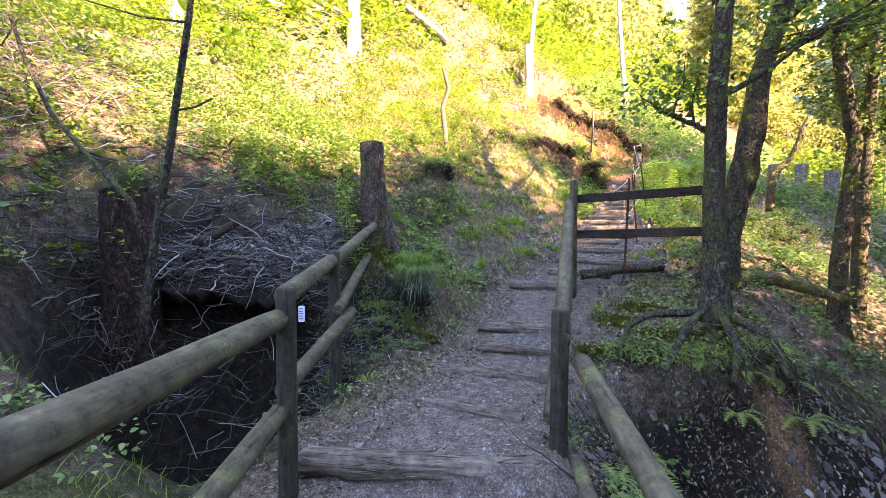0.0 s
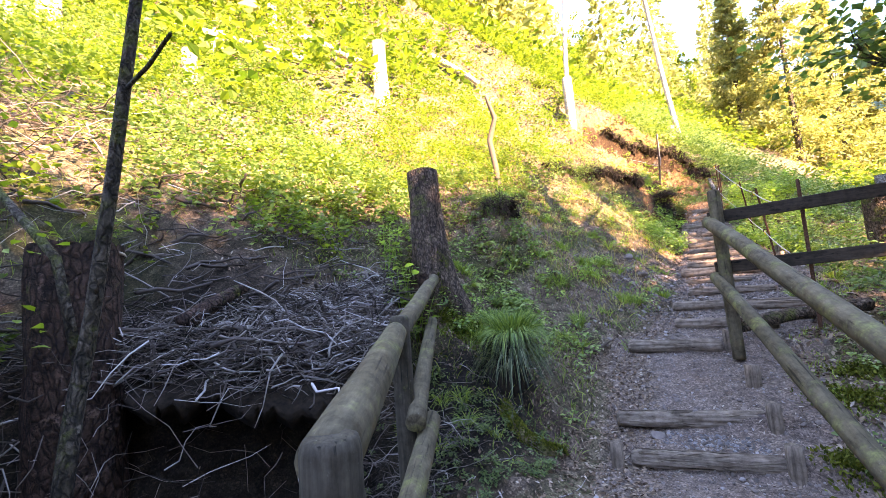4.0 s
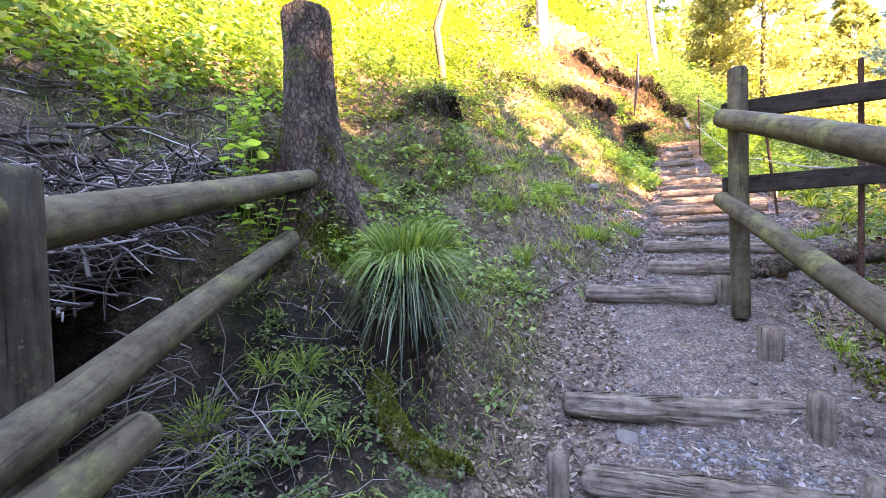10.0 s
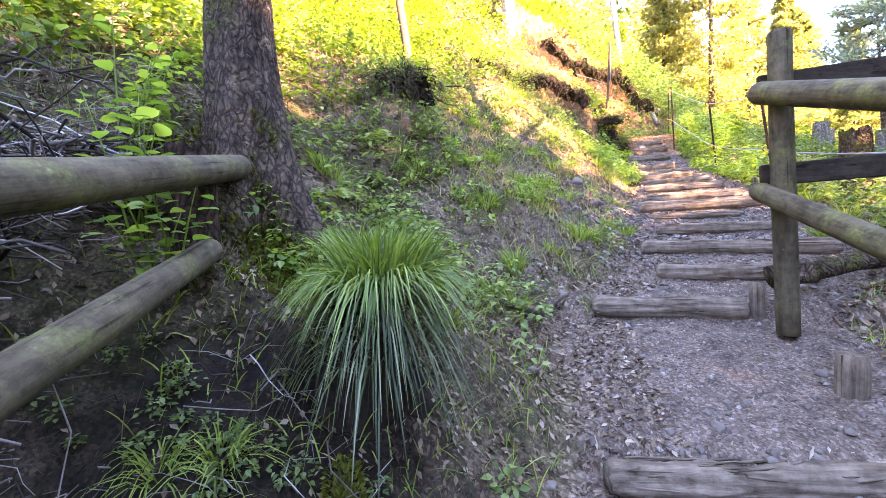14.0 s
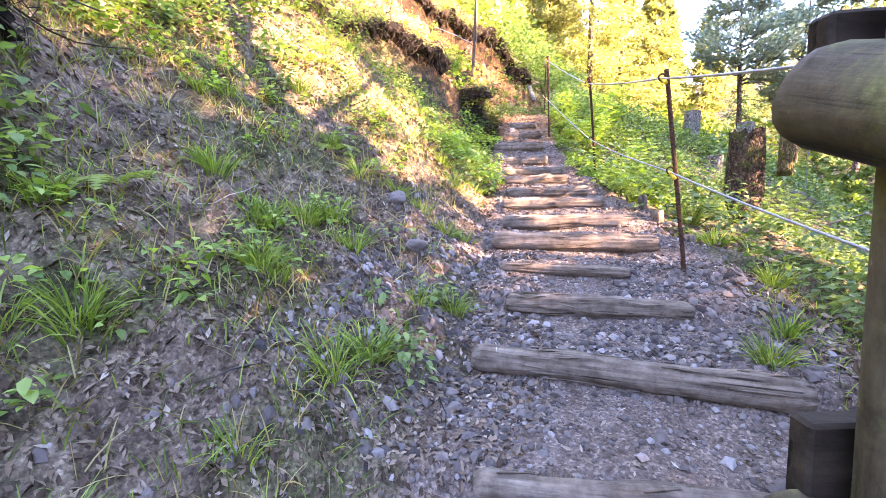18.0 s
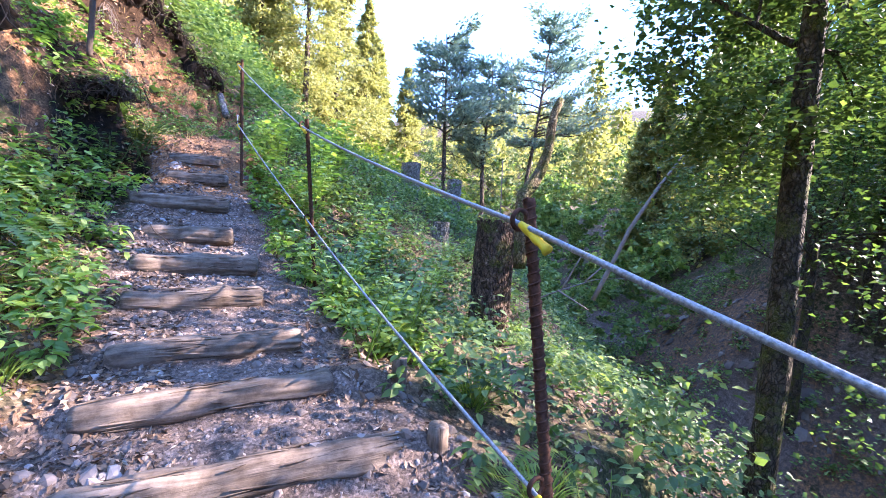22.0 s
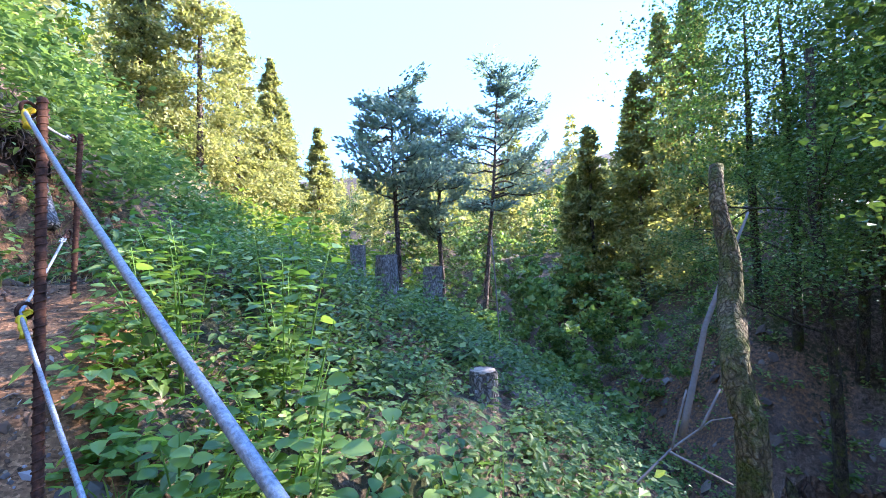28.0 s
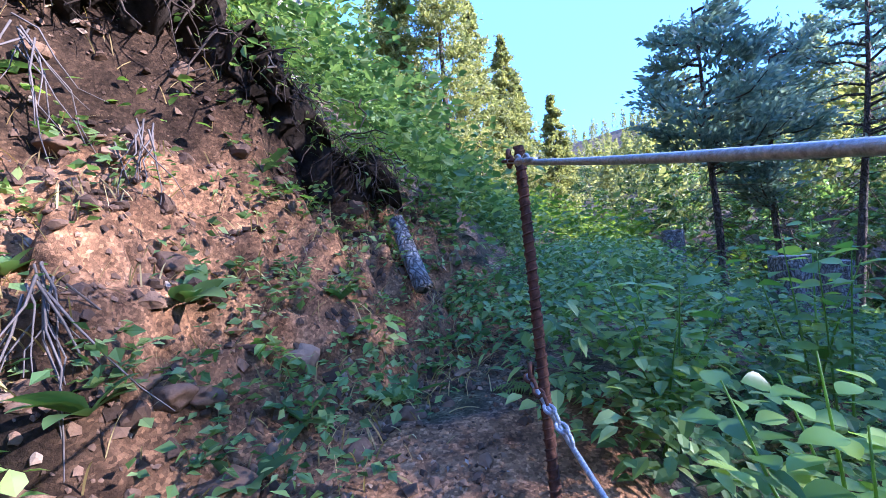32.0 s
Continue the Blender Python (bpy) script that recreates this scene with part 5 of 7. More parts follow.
shrubs("slope_shrubs", 4200, (-34, 14, 6, 70), lambda x, y: (uphill(x, y) > 6) * 1.0, 0.2, 1.6, 28, M_LEAF_SUN, 32, "bright shrubs higher on the sunny slope")
shrubs("bank_mat", 620, (-2.2, -0.6, 4.5, 6.6), lambda x, y: (uphill(x, y) > 0.1) * dark_bank(x, y) * patchy(x, y, 3.1, 95), 0.019, 0.09, 30, M_LEAF_SHADED, 98, "low dark mat of small leaves on the shady bank under the rail", True)
shrubs("valley_shrubs", 1500, (0, 32, 24, 64), lambda x, y: (uphill(x, y) < 8) * (downhill(x, y) < 9) * (x > 0.33 * (y - 14)) * 1.0, 0.17, 1.9, 34, M_LEAF_SUN, 47, "sunlit bushes along the floor of the valley")
shrubs("low_herbs", 4200, (-6, 1.5, 1, 17), lower, 0.04, 0.3, 20, M_LEAF, 33, "small green herbs on the shady slope", True)
shrubs("low_herbs", 1500, (-5, 1, 5, 14), lambda x, y: (uphill(x, y) > 0.7 + 0.7 * (y > 7.8)) * (uphill(x, y) < 3.6) * (1 - dark_bank(x, y)) * patchy(x, y, 0.6, 27), 0.05, 0.36, 34, M_LEAF, 34, "leafy green herbs on the shady slope", True)
shrubs("low_herbs", 1500, (-3.6, 0.6, 6.6, 13.5), lambda x, y: (uphill(x, y) > 0.25 + 0.6 * (y > 8.3)) * (uphill(x, y) < 3) * patchy(x, y, 1.3, 28) * (0.9 - 0.5 * (y > 8)), 0.04, 0.24, 20, M_LEAF_BROAD, 49, "leafy green herbs scattered over the shady slope", True)
shrubs("bank_herbs", 1500, (0.6, 7, 0.5, 12.5), lambda x, y: bank(x, y) * (0.22 + 0.36 * (y > 6.8)), 0.045, 0.28, 24, M_LEAF_MAPLE, 35, "ferns and herbs on the shady bank")
shrubs("bank_shrubs", 1500, (1.0, 10, 9.6, 26), lambda x, y: (downhill(x, y) > 0.12) * (downhill(x, y) < 7) * smooth(9.5, 12.5, y) * (1 - 0.97 * (x > 3.5) * (x < 4.9) * (y > 15.6) * (y < 16.8)), 0.055, 0.5, 26, M_LEAF_MAPLE, 36, "dense green bramble and herbs falling away beside the rope", True)
shrubs("bank_shrubs", 900, (2, 18, 11, 40), lambda x, y: (downhill(x, y) > 2.2) * (downhill(x, y) < 12) * (1 - 0.85 * (x > 4.8) * (y < 16)) * (1 - 0.9 * (x > 2.7) * (x < 6.5) * (y > 13.2) * (y < 17.5)), 0.08, 0.9, 60, M_LEAF, 37, "dense shady bushes on the side of the gorge")
shrubs("bank_tufts", 2600, (7, 24, 7, 24), lambda x, y: (downhill(x, y) > 7) * (downhill(x, y) < 20) * (0.25 + 0.75 * patchy(x, y, 0.5, 93)) * 0.7, 0.085, 0.6, 30, M_LEAF, 94, "clumps of green plants on the bare far bank of the gorge")
shrubs("bank_herbs", 760, (2.0, 5.6, 13.0, 18.5), lambda x, y: (downhill(x, y) > 0.3) * (1 - (x > 4.0) * (x < 4.7) * (y > 16.0) * (y < 16.6)), 0.05, 0.3, 24, M_LEAF, 42, "low leafy herbs covering the bank round the sawn stump", True)
shrubs("scarp_shrubs", 420, (-1.0, 7, 16.6, 27), lambda x, y: (uphill(x, y) > 0.15) * (uphill(x, y) < 5) * (1 - bare(x, y) * 0.9), 0.07, 1.15, 120, M_LEAF, 38, "leafy green hazel shrubs on the slope beyond the scarp")
shrubs("scarp_herbs", 330, (-3, 1.6, 13.4, 19), lambda x, y: (uphill(x, y) > 0.05) * (uphill(x, y) < 2.6) * 0.5, 0.05, 0.3, 18, M_LEAF_BROAD, 39, "scattered herbs on the stony scarp", True)
shrubs("stair_herbs", 520, (-0.6, 2.4, 12.3, 16.2), lambda x, y: clear(x, y) * ((uphill(x, y) > -0.05) * (uphill(x, y) < 1.1) + (downhill(x, y) > -0.05) * (downhill(x, y) < 0.9)), 0.05, 0.26, 26, M_LEAF_BROAD, 40, "low leafy herbs crowding the log stairs", True)


def herb(x, y, h, n, size, seed, lean=(0, 0), stems=5, spread=0.22, mat=None):
    """A tall leafy herb with opposite leaves on several stems."""
    rng = np.random.default_rng(seed)
    z0 = gz(x, y) - 0.03
    th = tagged(new("tall_herb"), "tall leafy green herb with broad leaves beside the rope", "plant", "tall herbs")
    th.location = (x, y, z0)
    at, way = [], []
    for s in range(stems):
        a = rng.uniform(0, 6.28)
        tip = Vector((math.cos(a) * spread * rng.uniform(0.3, 1.3) + lean[0], math.sin(a) * spread * rng.uniform(0.3, 1.3) + lean[1], h * rng.uniform(0.75, 1.1)))
        foot = Vector((rng.normal() * 0.04, rng.normal() * 0.04, 0))
        pts = [foot.lerp(tip, k / 5) + Vector((0, 0, 0.04 * math.sin(k / 5 * 3.14))) for k in range(6)]
        bm = bmesh.new()
        tube(bm, pts, [0.006, 0.006, 0.005, 0.004, 0.003, 0.002], 5)
        part("stem", bm, mat or M_LEAF_BROAD, th)
        for k in range(n):
            t = 0.25 + 0.75 * (k + 0.5) / n
            p = foot.lerp(tip, t)
            b = a + k * 1.57
            for sgn in (0, math.pi):
                at.append(tuple(p + Vector((math.cos(b + sgn), math.sin(b + sgn), 0)) * 0.03))
                way.append((math.cos(b + sgn), math.sin(b + sgn), rng.uniform(0.0, 0.5)))
    broad_leaves("leaf_crown", np.array(at), size, mat or M_LEAF_BROAD, rng, np.array(way), parent=th, fine=True)
    return th


for k, (x, y, h, size) in enumerate(((1.75, 14.6, 0.85, 0.10), (1.95, 15.2, 0.85, 0.105), (1.62, 15.8, 0.75, 0.10), (2.2, 15.7, 1.0, 0.12), (1.8, 16.3, 0.75, 0.10), (2.5, 16.4, 1.0, 0.12), (2.05, 13.9, 0.8, 0.10), (2.6, 14.6, 0.9, 0.11),
                                     (1.7, 13.0, 0.55, 0.09), (2.1, 12.6, 0.6, 0.09), (1.55, 15.0, 0.6, 0.09), (2.3, 13.2, 0.6, 0.09), (1.9, 17.0, 0.7, 0.10), (2.9, 17.2, 1.0, 0.12), (1.66, 12.2, 0.5, 0.08), (3.2, 14.2, 0.8, 0.11))):
    herb(x, y, h, 10, size * 0.66, 200 + k, stems=6, spread=0.26)
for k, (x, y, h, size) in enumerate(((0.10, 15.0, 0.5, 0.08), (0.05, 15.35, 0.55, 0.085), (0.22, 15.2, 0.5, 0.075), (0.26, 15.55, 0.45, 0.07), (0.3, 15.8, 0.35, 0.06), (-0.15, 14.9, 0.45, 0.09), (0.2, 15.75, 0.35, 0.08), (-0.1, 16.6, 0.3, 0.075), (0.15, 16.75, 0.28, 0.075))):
    herb(x, y, h, 8, size * 0.62, 240 + k, (0.1, 0), 7, 0.26, M_LEAF_SHADED)
for k, (x, y, h) in enumerate(((-2.35, 6.2, 0.75), (-2.7, 6.4, 0.8), (-2.1, 6.1, 0.5))):
    herb(x, y, h, 6, 0.075, 260 + k)


# -- grasses --
def tuft(x, y, n, size, wide, droop, seed, mat, label, spread=0.5, base=0.06, z=None, name="grass_tuft"):
    rng = np.random.default_rng(seed)
    a = rng.uniform(0, 6.283, n)
    lift = rng.uniform(0.35, 1.5, n)
    way = np.stack([np.cos(a) * spread * rng.uniform(0.4, 1.2, n), np.sin(a) * spread * rng.uniform(0.4, 1.2, n), lift], 1)
    root = np.stack([x + np.cos(a) * base * rng.uniform(0, 1, n), y + np.sin(a) * base * rng.uniform(0, 1, n), np.zeros(n)], 1)
    root[:, 2] = (hill(root[:, 0], root[:, 1]) if z is None else z) - 0.01
    return tagged(blades(name, root, way, size * rng.uniform(0.55, 1.15, n), wide, droop, mat, rng), label, "grass", "grass tufts")


M_SEDGE_TOP = foliage("sedge_blade", (0.045, 0.10, 0.025), (0.11, 0.19, 0.05), (0.24, 0.33, 0.11), 0.35, 0.42)
# lower blades: darker green than the top ones, a few of them pale
M_SEDGE_LOWER = foliage("lower_sedge_blade", (0.02, 0.036, 0.013), (0.055, 0.085, 0.032), (0.24, 0.27, 0.17), 0.25, 0.4)
sedge = tuft(-1.10, 6.30, 560, 0.40, 0.007, 0.40, 5, M_SEDGE_TOP, "large drooping tuft of green sedge hanging over the bank", 0.42, 0.17, 1.97, "sedge_tuft")
rng = np.random.default_rng(16)
a = rng.uniform(0, 6.283, 520)
root = np.stack([-1.10 + np.cos(a) * 0.16, 6.30 + np.sin(a) * 0.16, np.full(520, 1.97)], 1)
blades("outer_foliage", root, np.stack([np.cos(a) * rng.uniform(0.35, 0.9, 520), np.sin(a) * rng.uniform(0.35, 0.9, 520), rng.uniform(0.3, 1.1, 520)], 1), 0.38 * rng.uniform(0.5, 1.2, 520), 0.007, 0.9, M_SEDGE_TOP, rng, sedge)["kind"] = "stuff"
tuft(-1.45, 6.66, 260, 0.36, 0.007, 0.5, 7, M_SEDGE_TOP, "smaller green sedge tuft above the large one", 0.5, 0.12, 2.05, "sedge_tuft")
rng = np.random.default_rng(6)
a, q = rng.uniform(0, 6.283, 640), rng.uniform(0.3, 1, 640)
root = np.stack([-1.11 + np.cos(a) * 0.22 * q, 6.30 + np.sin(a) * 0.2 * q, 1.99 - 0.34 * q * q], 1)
blades("lower_foliage", root, np.stack([np.cos(a) * rng.uniform(0.2, 0.6, 640), np.sin(a) * rng.uniform(0.2, 0.6, 640), rng.uniform(0.1, 0.9, 640)], 1), 0.43 * rng.uniform(0.25, 1.2, 640), 0.0075, 1.25, M_SEDGE_LOWER, rng, sedge)["kind"] = "stuff"
bm = bmesh.new()
lump(bm, (-1.22, 6.38, 1.42), (0.25, 0.23, 0.52), 4, 4, 0.6)
tagged(part("sedge_mound", bm, M_SHADED_SOIL), "dark earth mound carrying the sedge", "earth")
for k, (x, y, n, s) in enumerate(((-1.75, 6.75, 160, 0.34), (-1.35, 7.4, 120, 0.3), (-1.1, 7.0, 90, 0.25), (-0.95, 8.3, 150, 0.36), (-1.3, 8.8, 120, 0.34), (-1.7, 5.4, 120, 0.36), (-1.5, 4.9, 90, 0.34), (-0.7, 4.6, 60, 0.25), (-0.35, 8.25, 40, 0.13), (1.25, 7.6, 60, 0.2), (1.6, 9.6, 90, 0.26), (1.85, 9.9, 80, 0.3),
                                  (2.2, 10.6, 90, 0.34), (2.1, 11.2, 100, 0.36), (2.2, 11.9, 110, 0.4), (1.9, 12.5, 100, 0.34), (-1.0, 10.2, 60, 0.2), (-0.9, 9.5, 60, 0.22), (0.15, 15.8, 60, 0.3), (0.3, 16.3, 50, 0.3), (0.05, 12.3, 60, 0.2), (-0.2, 12.9, 70, 0.22), (1.45, 14.4, 70, 0.26), (1.4, 15.1, 60, 0.24), (0.08, 14.3, 60, 0.22), (-0.05, 13.8, 60, 0.22))):
    tuft(x, y, n, s, 0.007, 0.45, 300 + k, M_GRASS, "small tuft of green grass beside the path", 0.5, 0.07)
rng = np.random.default_rng(19)
for k in range(46):
    y = rng.uniform(6.6, 13.2)
    x = float(table(LINE, y) - table(LEFT, y) - rng.uniform(0.1, 2.3))
    tuft(x, float(y), int(rng.integers(40, 110)), float(rng.uniform(0.2, 0.42)), 0.007, 0.5, 370 + k, M_GRASS, "loose tuft of green grass on the slope", 0.55, 0.07)
for k, (x, y) in enumerate(((2.3, 6.6), (2.6, 6.5), (3.0, 6.7), (1.4, 15.05), (1.5, 14.2))):
    tuft(x, y, 80, 0.32, 0.006, 0.6, 340 + k, M_STRAW, "tuft of dry straw-coloured grass on the bank", 0.6, 0.08)


def grass_cover(name, n, box, keep, size, seed, mat, label):
    rng = np.random.default_rng(seed)
    x, y = scatter(rng, n, *box, keep)
    way = rng.normal(size=(len(x), 3)) * (0.5, 0.5, 0.2) + (0, 0, 1)
    return tagged(blades(name, on_ground(x, y, -0.01), way, size * rng.uniform(0.4, 1.2, len(x)), 0.006, 0.35, mat, rng), label, "grass", kind="stuff")


grass_cover("slope_grass", 60000, (-5, 1, 2, 17), lambda x, y: (1 - hollow(x, y)) * (uphill(x, y) > 0.1) * (1 - bare(x, y)) * patchy(x, y, 1.1, 41) * 0.6, 0.20, 51, M_GRASS, "thin green grass on the slope")
grass_cover("sunny_grass", 16000, (-6, 0.6, 8.5, 15), lambda x, y: (uphill(x, y) > 0.25) * (1 - bare(x, y)) * 0.7, 0.24, 52, M_STRAW, "yellowed grass on the sunny slope")
grass_cover("bank_grass", 12000, (0.8, 6, 1, 16), lambda x, y: (downhill(x, y) > 0.0) * (downhill(x, y) < 3) * patchy(x, y, 1.0, 43) * 0.6, 0.22, 53, M_GRASS, "thin grass on the bank")


M_PEBBLE = varied("river_pebble", [(0, (0.07, 0.06, 0.056)), (0.6, (0.14, 0.125, 0.118)), (1, (0.25, 0.23, 0.22))], 25, 0.8)
# ---- litter and stones ----
def slope(x, y):
    return (hill(x + 0.04, y) - hill(x - 0.04, y)) / 0.08, (hill(x, y + 0.04) - hill(x, y - 0.04)) / 0.08


M_SPLINTER = varied("wood_splinter", [(0, (0.08, 0.055, 0.038)), (0.5, (0.26, 0.195, 0.14)), (1, (0.46, 0.38, 0.30))], 40, 0.9)


def litter(name, n, box, keep, size, seed, mat, label, long=2.0):
    rng = np.random.default_rng(seed)
    x, y = scatter(rng, n, *box, keep)
    way = rng.normal(size=(len(x), 3)) * (1, 1, 0.22)
    gx, gy = slope(x, y)
    way[:, 2] += way[:, 0] * gx + way[:, 1] * gy
    ob = leaves(name, on_ground(x, y, 0.008), size, mat, rng, long=long, way=way)
    return tagged(ob, label, "leaf litter", kind="stuff")


beside = lambda x, y: (1 - hollow(x, y)) * (uphill(x, y) > -0.45) * (uphill(x, y) < 3.4) * (1 - 0.8 * bare(x, y)) * (1 - 0.85 * dark_bank(x, y))
litter("leaf_litter", 90000, (-4, 1.2, 3, 16), beside, 0.021, 61, M_DRY, "brown fallen leaves on the slope beside the path")
litter("leaf_litter", 15000, (0.3, 5, 0, 13), lambda x, y: (downhill(x, y) > -0.3) * 0.8, 0.028, 62, M_DRY, "brown fallen leaves on the bank")
litter("leaf_litter", 16000, (1.2, 4.2, 4.2, 7.4), lambda x, y: (downhill(x, y) > -0.1) * (0.2 + 0.8 * patchy(x, y, 2.3, 81)), 0.02, 69, M_DRY, "brown leaves and bark bits on the shady bank under the maple")
litter("leaf_litter", 22000, (-1.6, 1.4, 4, 15.5), lambda x, y: (uphill(x, y) > -0.4) * (uphill(x, y) < 0.9) * (0.3 + 0.7 * patchy(x, y, 1.2, 68)), 0.016, 65, M_DRY, "larger brown leaves and bark along the path's edge")
litter("path_splinters", 5500, (-1.2, 2.8, 2, 16), lambda x, y: (1 - clear(x, y)) * (0.2 + 0.8 * patchy(x, y, 1.9, 69)), 0.013, 67, M_SPLINTER, "pale wood splinters strewn over the path", 4.5)
litter("path_chips", 30000, (-1.2, 2.8, 0, 17), lambda x, y: (1 - clear(x, y)) * (0.35 + 0.65 * patchy(x, y, 1.6, 66)), 0.011, 63, M_DRY, "bark chips and leaf bits on the path")


def pebbles(name, n, box, keep, lo, hi, seed, mat, label, flat=0.65):
    rng = np.random.default_rng(seed)
    x, y = scatter(rng, n, *box, keep)
    m = len(x)
    s = lo * (hi / lo) ** (rng.uniform(0, 1, m) ** 2.2)
    c = on_ground(x, y) + (0, 0, 1) * (s * 0.12)[:, None]
    o = np.array([(1, 0, 0), (0, 1, 0), (-1, 0, 0), (0, -1, 0), (0.35, 0.3, 0.75), (-0.3, -0.35, 0.7), (0.6, -0.6, 0.4), (-0.6, 0.6, 0.42)])
    v = o[None] * rng.uniform(0.65, 1.25, (m, 8, 1))
    a = rng.uniform(0, 6.283, m)
    ca, sa = np.cos(a)[:, None], np.sin(a)[:, None]
    v = np.stack([v[..., 0] * ca - v[..., 1] * sa, v[..., 0] * sa + v[..., 1] * ca, v[..., 2] * rng.uniform(flat, flat + 0.4, (m, 1))], -1) * s[:, None, None]
    gx, gy = (np.clip(q, -0.7, 0.7) for q in slope(x, y))
    v[..., 2] += v[..., 0] * gx[:, None] + v[..., 1] * gy[:, None]
    v = v + c[:, None]
    f = np.array([(0, 4, 6), (0, 1, 4), (1, 7, 4), (1, 2, 7), (2, 5, 7), (2, 3, 5), (3, 6, 5), (3, 0, 6), (4, 7, 5), (4, 5, 6)])
    ob = mesh_object(name, v.reshape(-1, 3), (np.arange(m)[:, None, None] * 8 + f).reshape(-1, 3), mat, None, False, "", 3)
    return tagged(ob, label, "gravel", kind="stuff")


pebbles("path_gravel", 42000, (-1.3, 3.2, 0, 15.6), lambda x, y: (1 - clear(x, y)) * 0.9, 0.005, 0.022, 71, M_STONE, "small grey stones strewn over the path")
pebbles("gravel_patch", 420, (0.1, 0.85, 6.38, 6.66), lambda x, y: 0.9 + 0 * x, 0.006, 0.022, 75, M_PEBBLE, "patch of rounded grey pebbles between two log steps", 0.6)
pebbles("stair_gravel", 4200, (-1.2, 2.2, 8.2, 15.4), lambda x, y: (uphill(x, y) < 0.8) * (downhill(x, y) < 0.3) * 0.8, 0.010, 0.038, 72, M_STONE, "coarse stones lying on and beside the stairs")
M_SCREE = varied("broken_stone", [(0, (0.04, 0.032, 0.027)), (0.5, (0.105, 0.083, 0.072)), (0.9, (0.175, 0.143, 0.127)), (1, (0.33, 0.29, 0.265))], 25, 0.85)
pebbles("scree", 3200, (0.7, 2.0, 9.5, 10.9), lambda x, y: (x > 0.55 + 0.5 * (y - 9.5)) * (downhill(x, y) < 0.5) * 0.8, 0.008, 0.036, 78, M_SCREE, "grey broken stones at the edge above the gorge", 0.55)
pebbles("scree", 14000, (-1.7, 0.6, 8.7, 11.9), lambda x, y: (uphill(x, y) > -0.55) * (uphill(x, y) < 0.75) * smooth(8.7, 9.8, y) * (1 - smooth(11.2, 11.9, y)) * 0.8, 0.007, 0.036, 76, M_SCREE, "grey broken stones washed out beside the stairs", 0.55)
pebbles("scree", 3600, (1.2, 4.2, 4.0, 7.2), lambda x, y: (downhill(x, y) > 0.05) * patchy(x, y, 1.7, 82), 0.01, 0.06, 79, M_SCREE, "stones and clods on the eroded bank under the maple", 0.7)
pebbles("scree", 5200, (7, 24, 7, 24), lambda x, y: (downhill(x, y) > 5) * (downhill(x, y) < 19) * patchy(x, y, 0.6, 83), 0.03, 0.22, 80, M_STONE, "broken stones strewn over the bare far bank of the gorge", 0.6)
pebbles("scarp_gravel", 18000, (-2.6, 1.8, 15.3, 19.2), lambda x, y: np.maximum(bare(x, y), (uphill(x, y) > -0.9) * 0.4), 0.006, 0.026, 73, M_CLAYSTONE, "stones and clods on the clay scarp", 0.9)


def stone(x, y, size, seed, mat=None, label="rounded grey stone lying on the path", sink=0.35):
    bm = bmesh.new()
    lump(bm, (0, 0, 0), (size, size * 0.8, size * 0.6), seed, 3, 0.6)
    bmesh.ops.transform(bm, matrix=Matrix.Shear("XY", 4, (0.2, 0.1)) if seed % 2 else Matrix(), verts=bm.verts)
    rng = np.random.default_rng(seed)
    for _ in range(9):
        n = Vector(rng.normal(size=3)).normalized()
        reach = rng.uniform(0.55, 0.9) * Vector((n.x * size, n.y * size * 0.8, n.z * size * 0.6)).length
        for q in bm.verts:
            q.co -= max(q.co.dot(n) - reach, 0) * 0.9 * n
    ob = part("stone", bm, mat or M_STONE)
    ob.location = (x, y, gz(x, y) + size * 0.6 * (0.5 - sink))
    ob.rotation_euler = (0, 0, seed * 1.3)
    return tagged(ob, label, "stone", "stones")


rng = np.random.default_rng(77)
for k in range(64):
    y = rng.uniform(6.3, 16.4)
    x = table(LINE, y) + rng.uniform(-1.0, 0.95)
    stone(float(x), float(y), float(rng.uniform(0.018, 0.045)), k)
stone(0.06, 6.51, 0.075, 90)
stone(-0.60, 11.1, 0.13, 91)
stone(-0.35, 10.6, 0.09, 92)
for k, (x, y, s) in enumerate(((0.41, 17.02, 0.17), (0.25, 17.1, 0.10), (-0.59, 17.25, 0.13), (0.67, 17.85, 0.11), (0.30, 17.15, 0.09), (-0.9, 17.0, 0.16), (-0.2, 17.0, 0.10), (0.8, 17.1, 0.08), (-0.75, 17.7, 0.14), (0.1, 17.5, 0.10), (-1.2, 17.3, 0.15), (0.0, 16.85, 0.08), (0.55, 16.9, 0.07), (-0.3, 17.6, 0.12), (-1.6, 17.6, 0.14), (0.45, 17.5, 0.08), (-0.45, 16.95, 0.12), (-1.0, 17.8, 0.1), (1.0, 17.3, 0.07), (-0.1, 17.9, 0.09), (-1.4, 16.9, 0.13))):
    stone(x, y, s * 0.8, 100 + k, M_CLAYSTONE, "reddish stone stuck in the clay scarp", 0.3)

slab = stone(0.20, 16.34, 0.34, 131, M_CLAYSTONE, "broad flat reddish stone slab beside the path", 0.45)
slab.scale = (1.1, 0.75, 0.3)
shrubs("scarp_sprigs", 1250, (-2.6, 1.6, 16.3, 19.2), lambda x, y: bare(x, y) * 0.8, 0.035, 0.22, 12, M_LEAF, 44, "small sprigs growing on the clay scarp")
grass_cover("scarp_straw", 9000, (-2.6, 1.6, 15.8, 19.2), lambda x, y: bare(x, y) * 0.6, 0.18, 55, M_STRAW, "dry stems on the clay scarp")

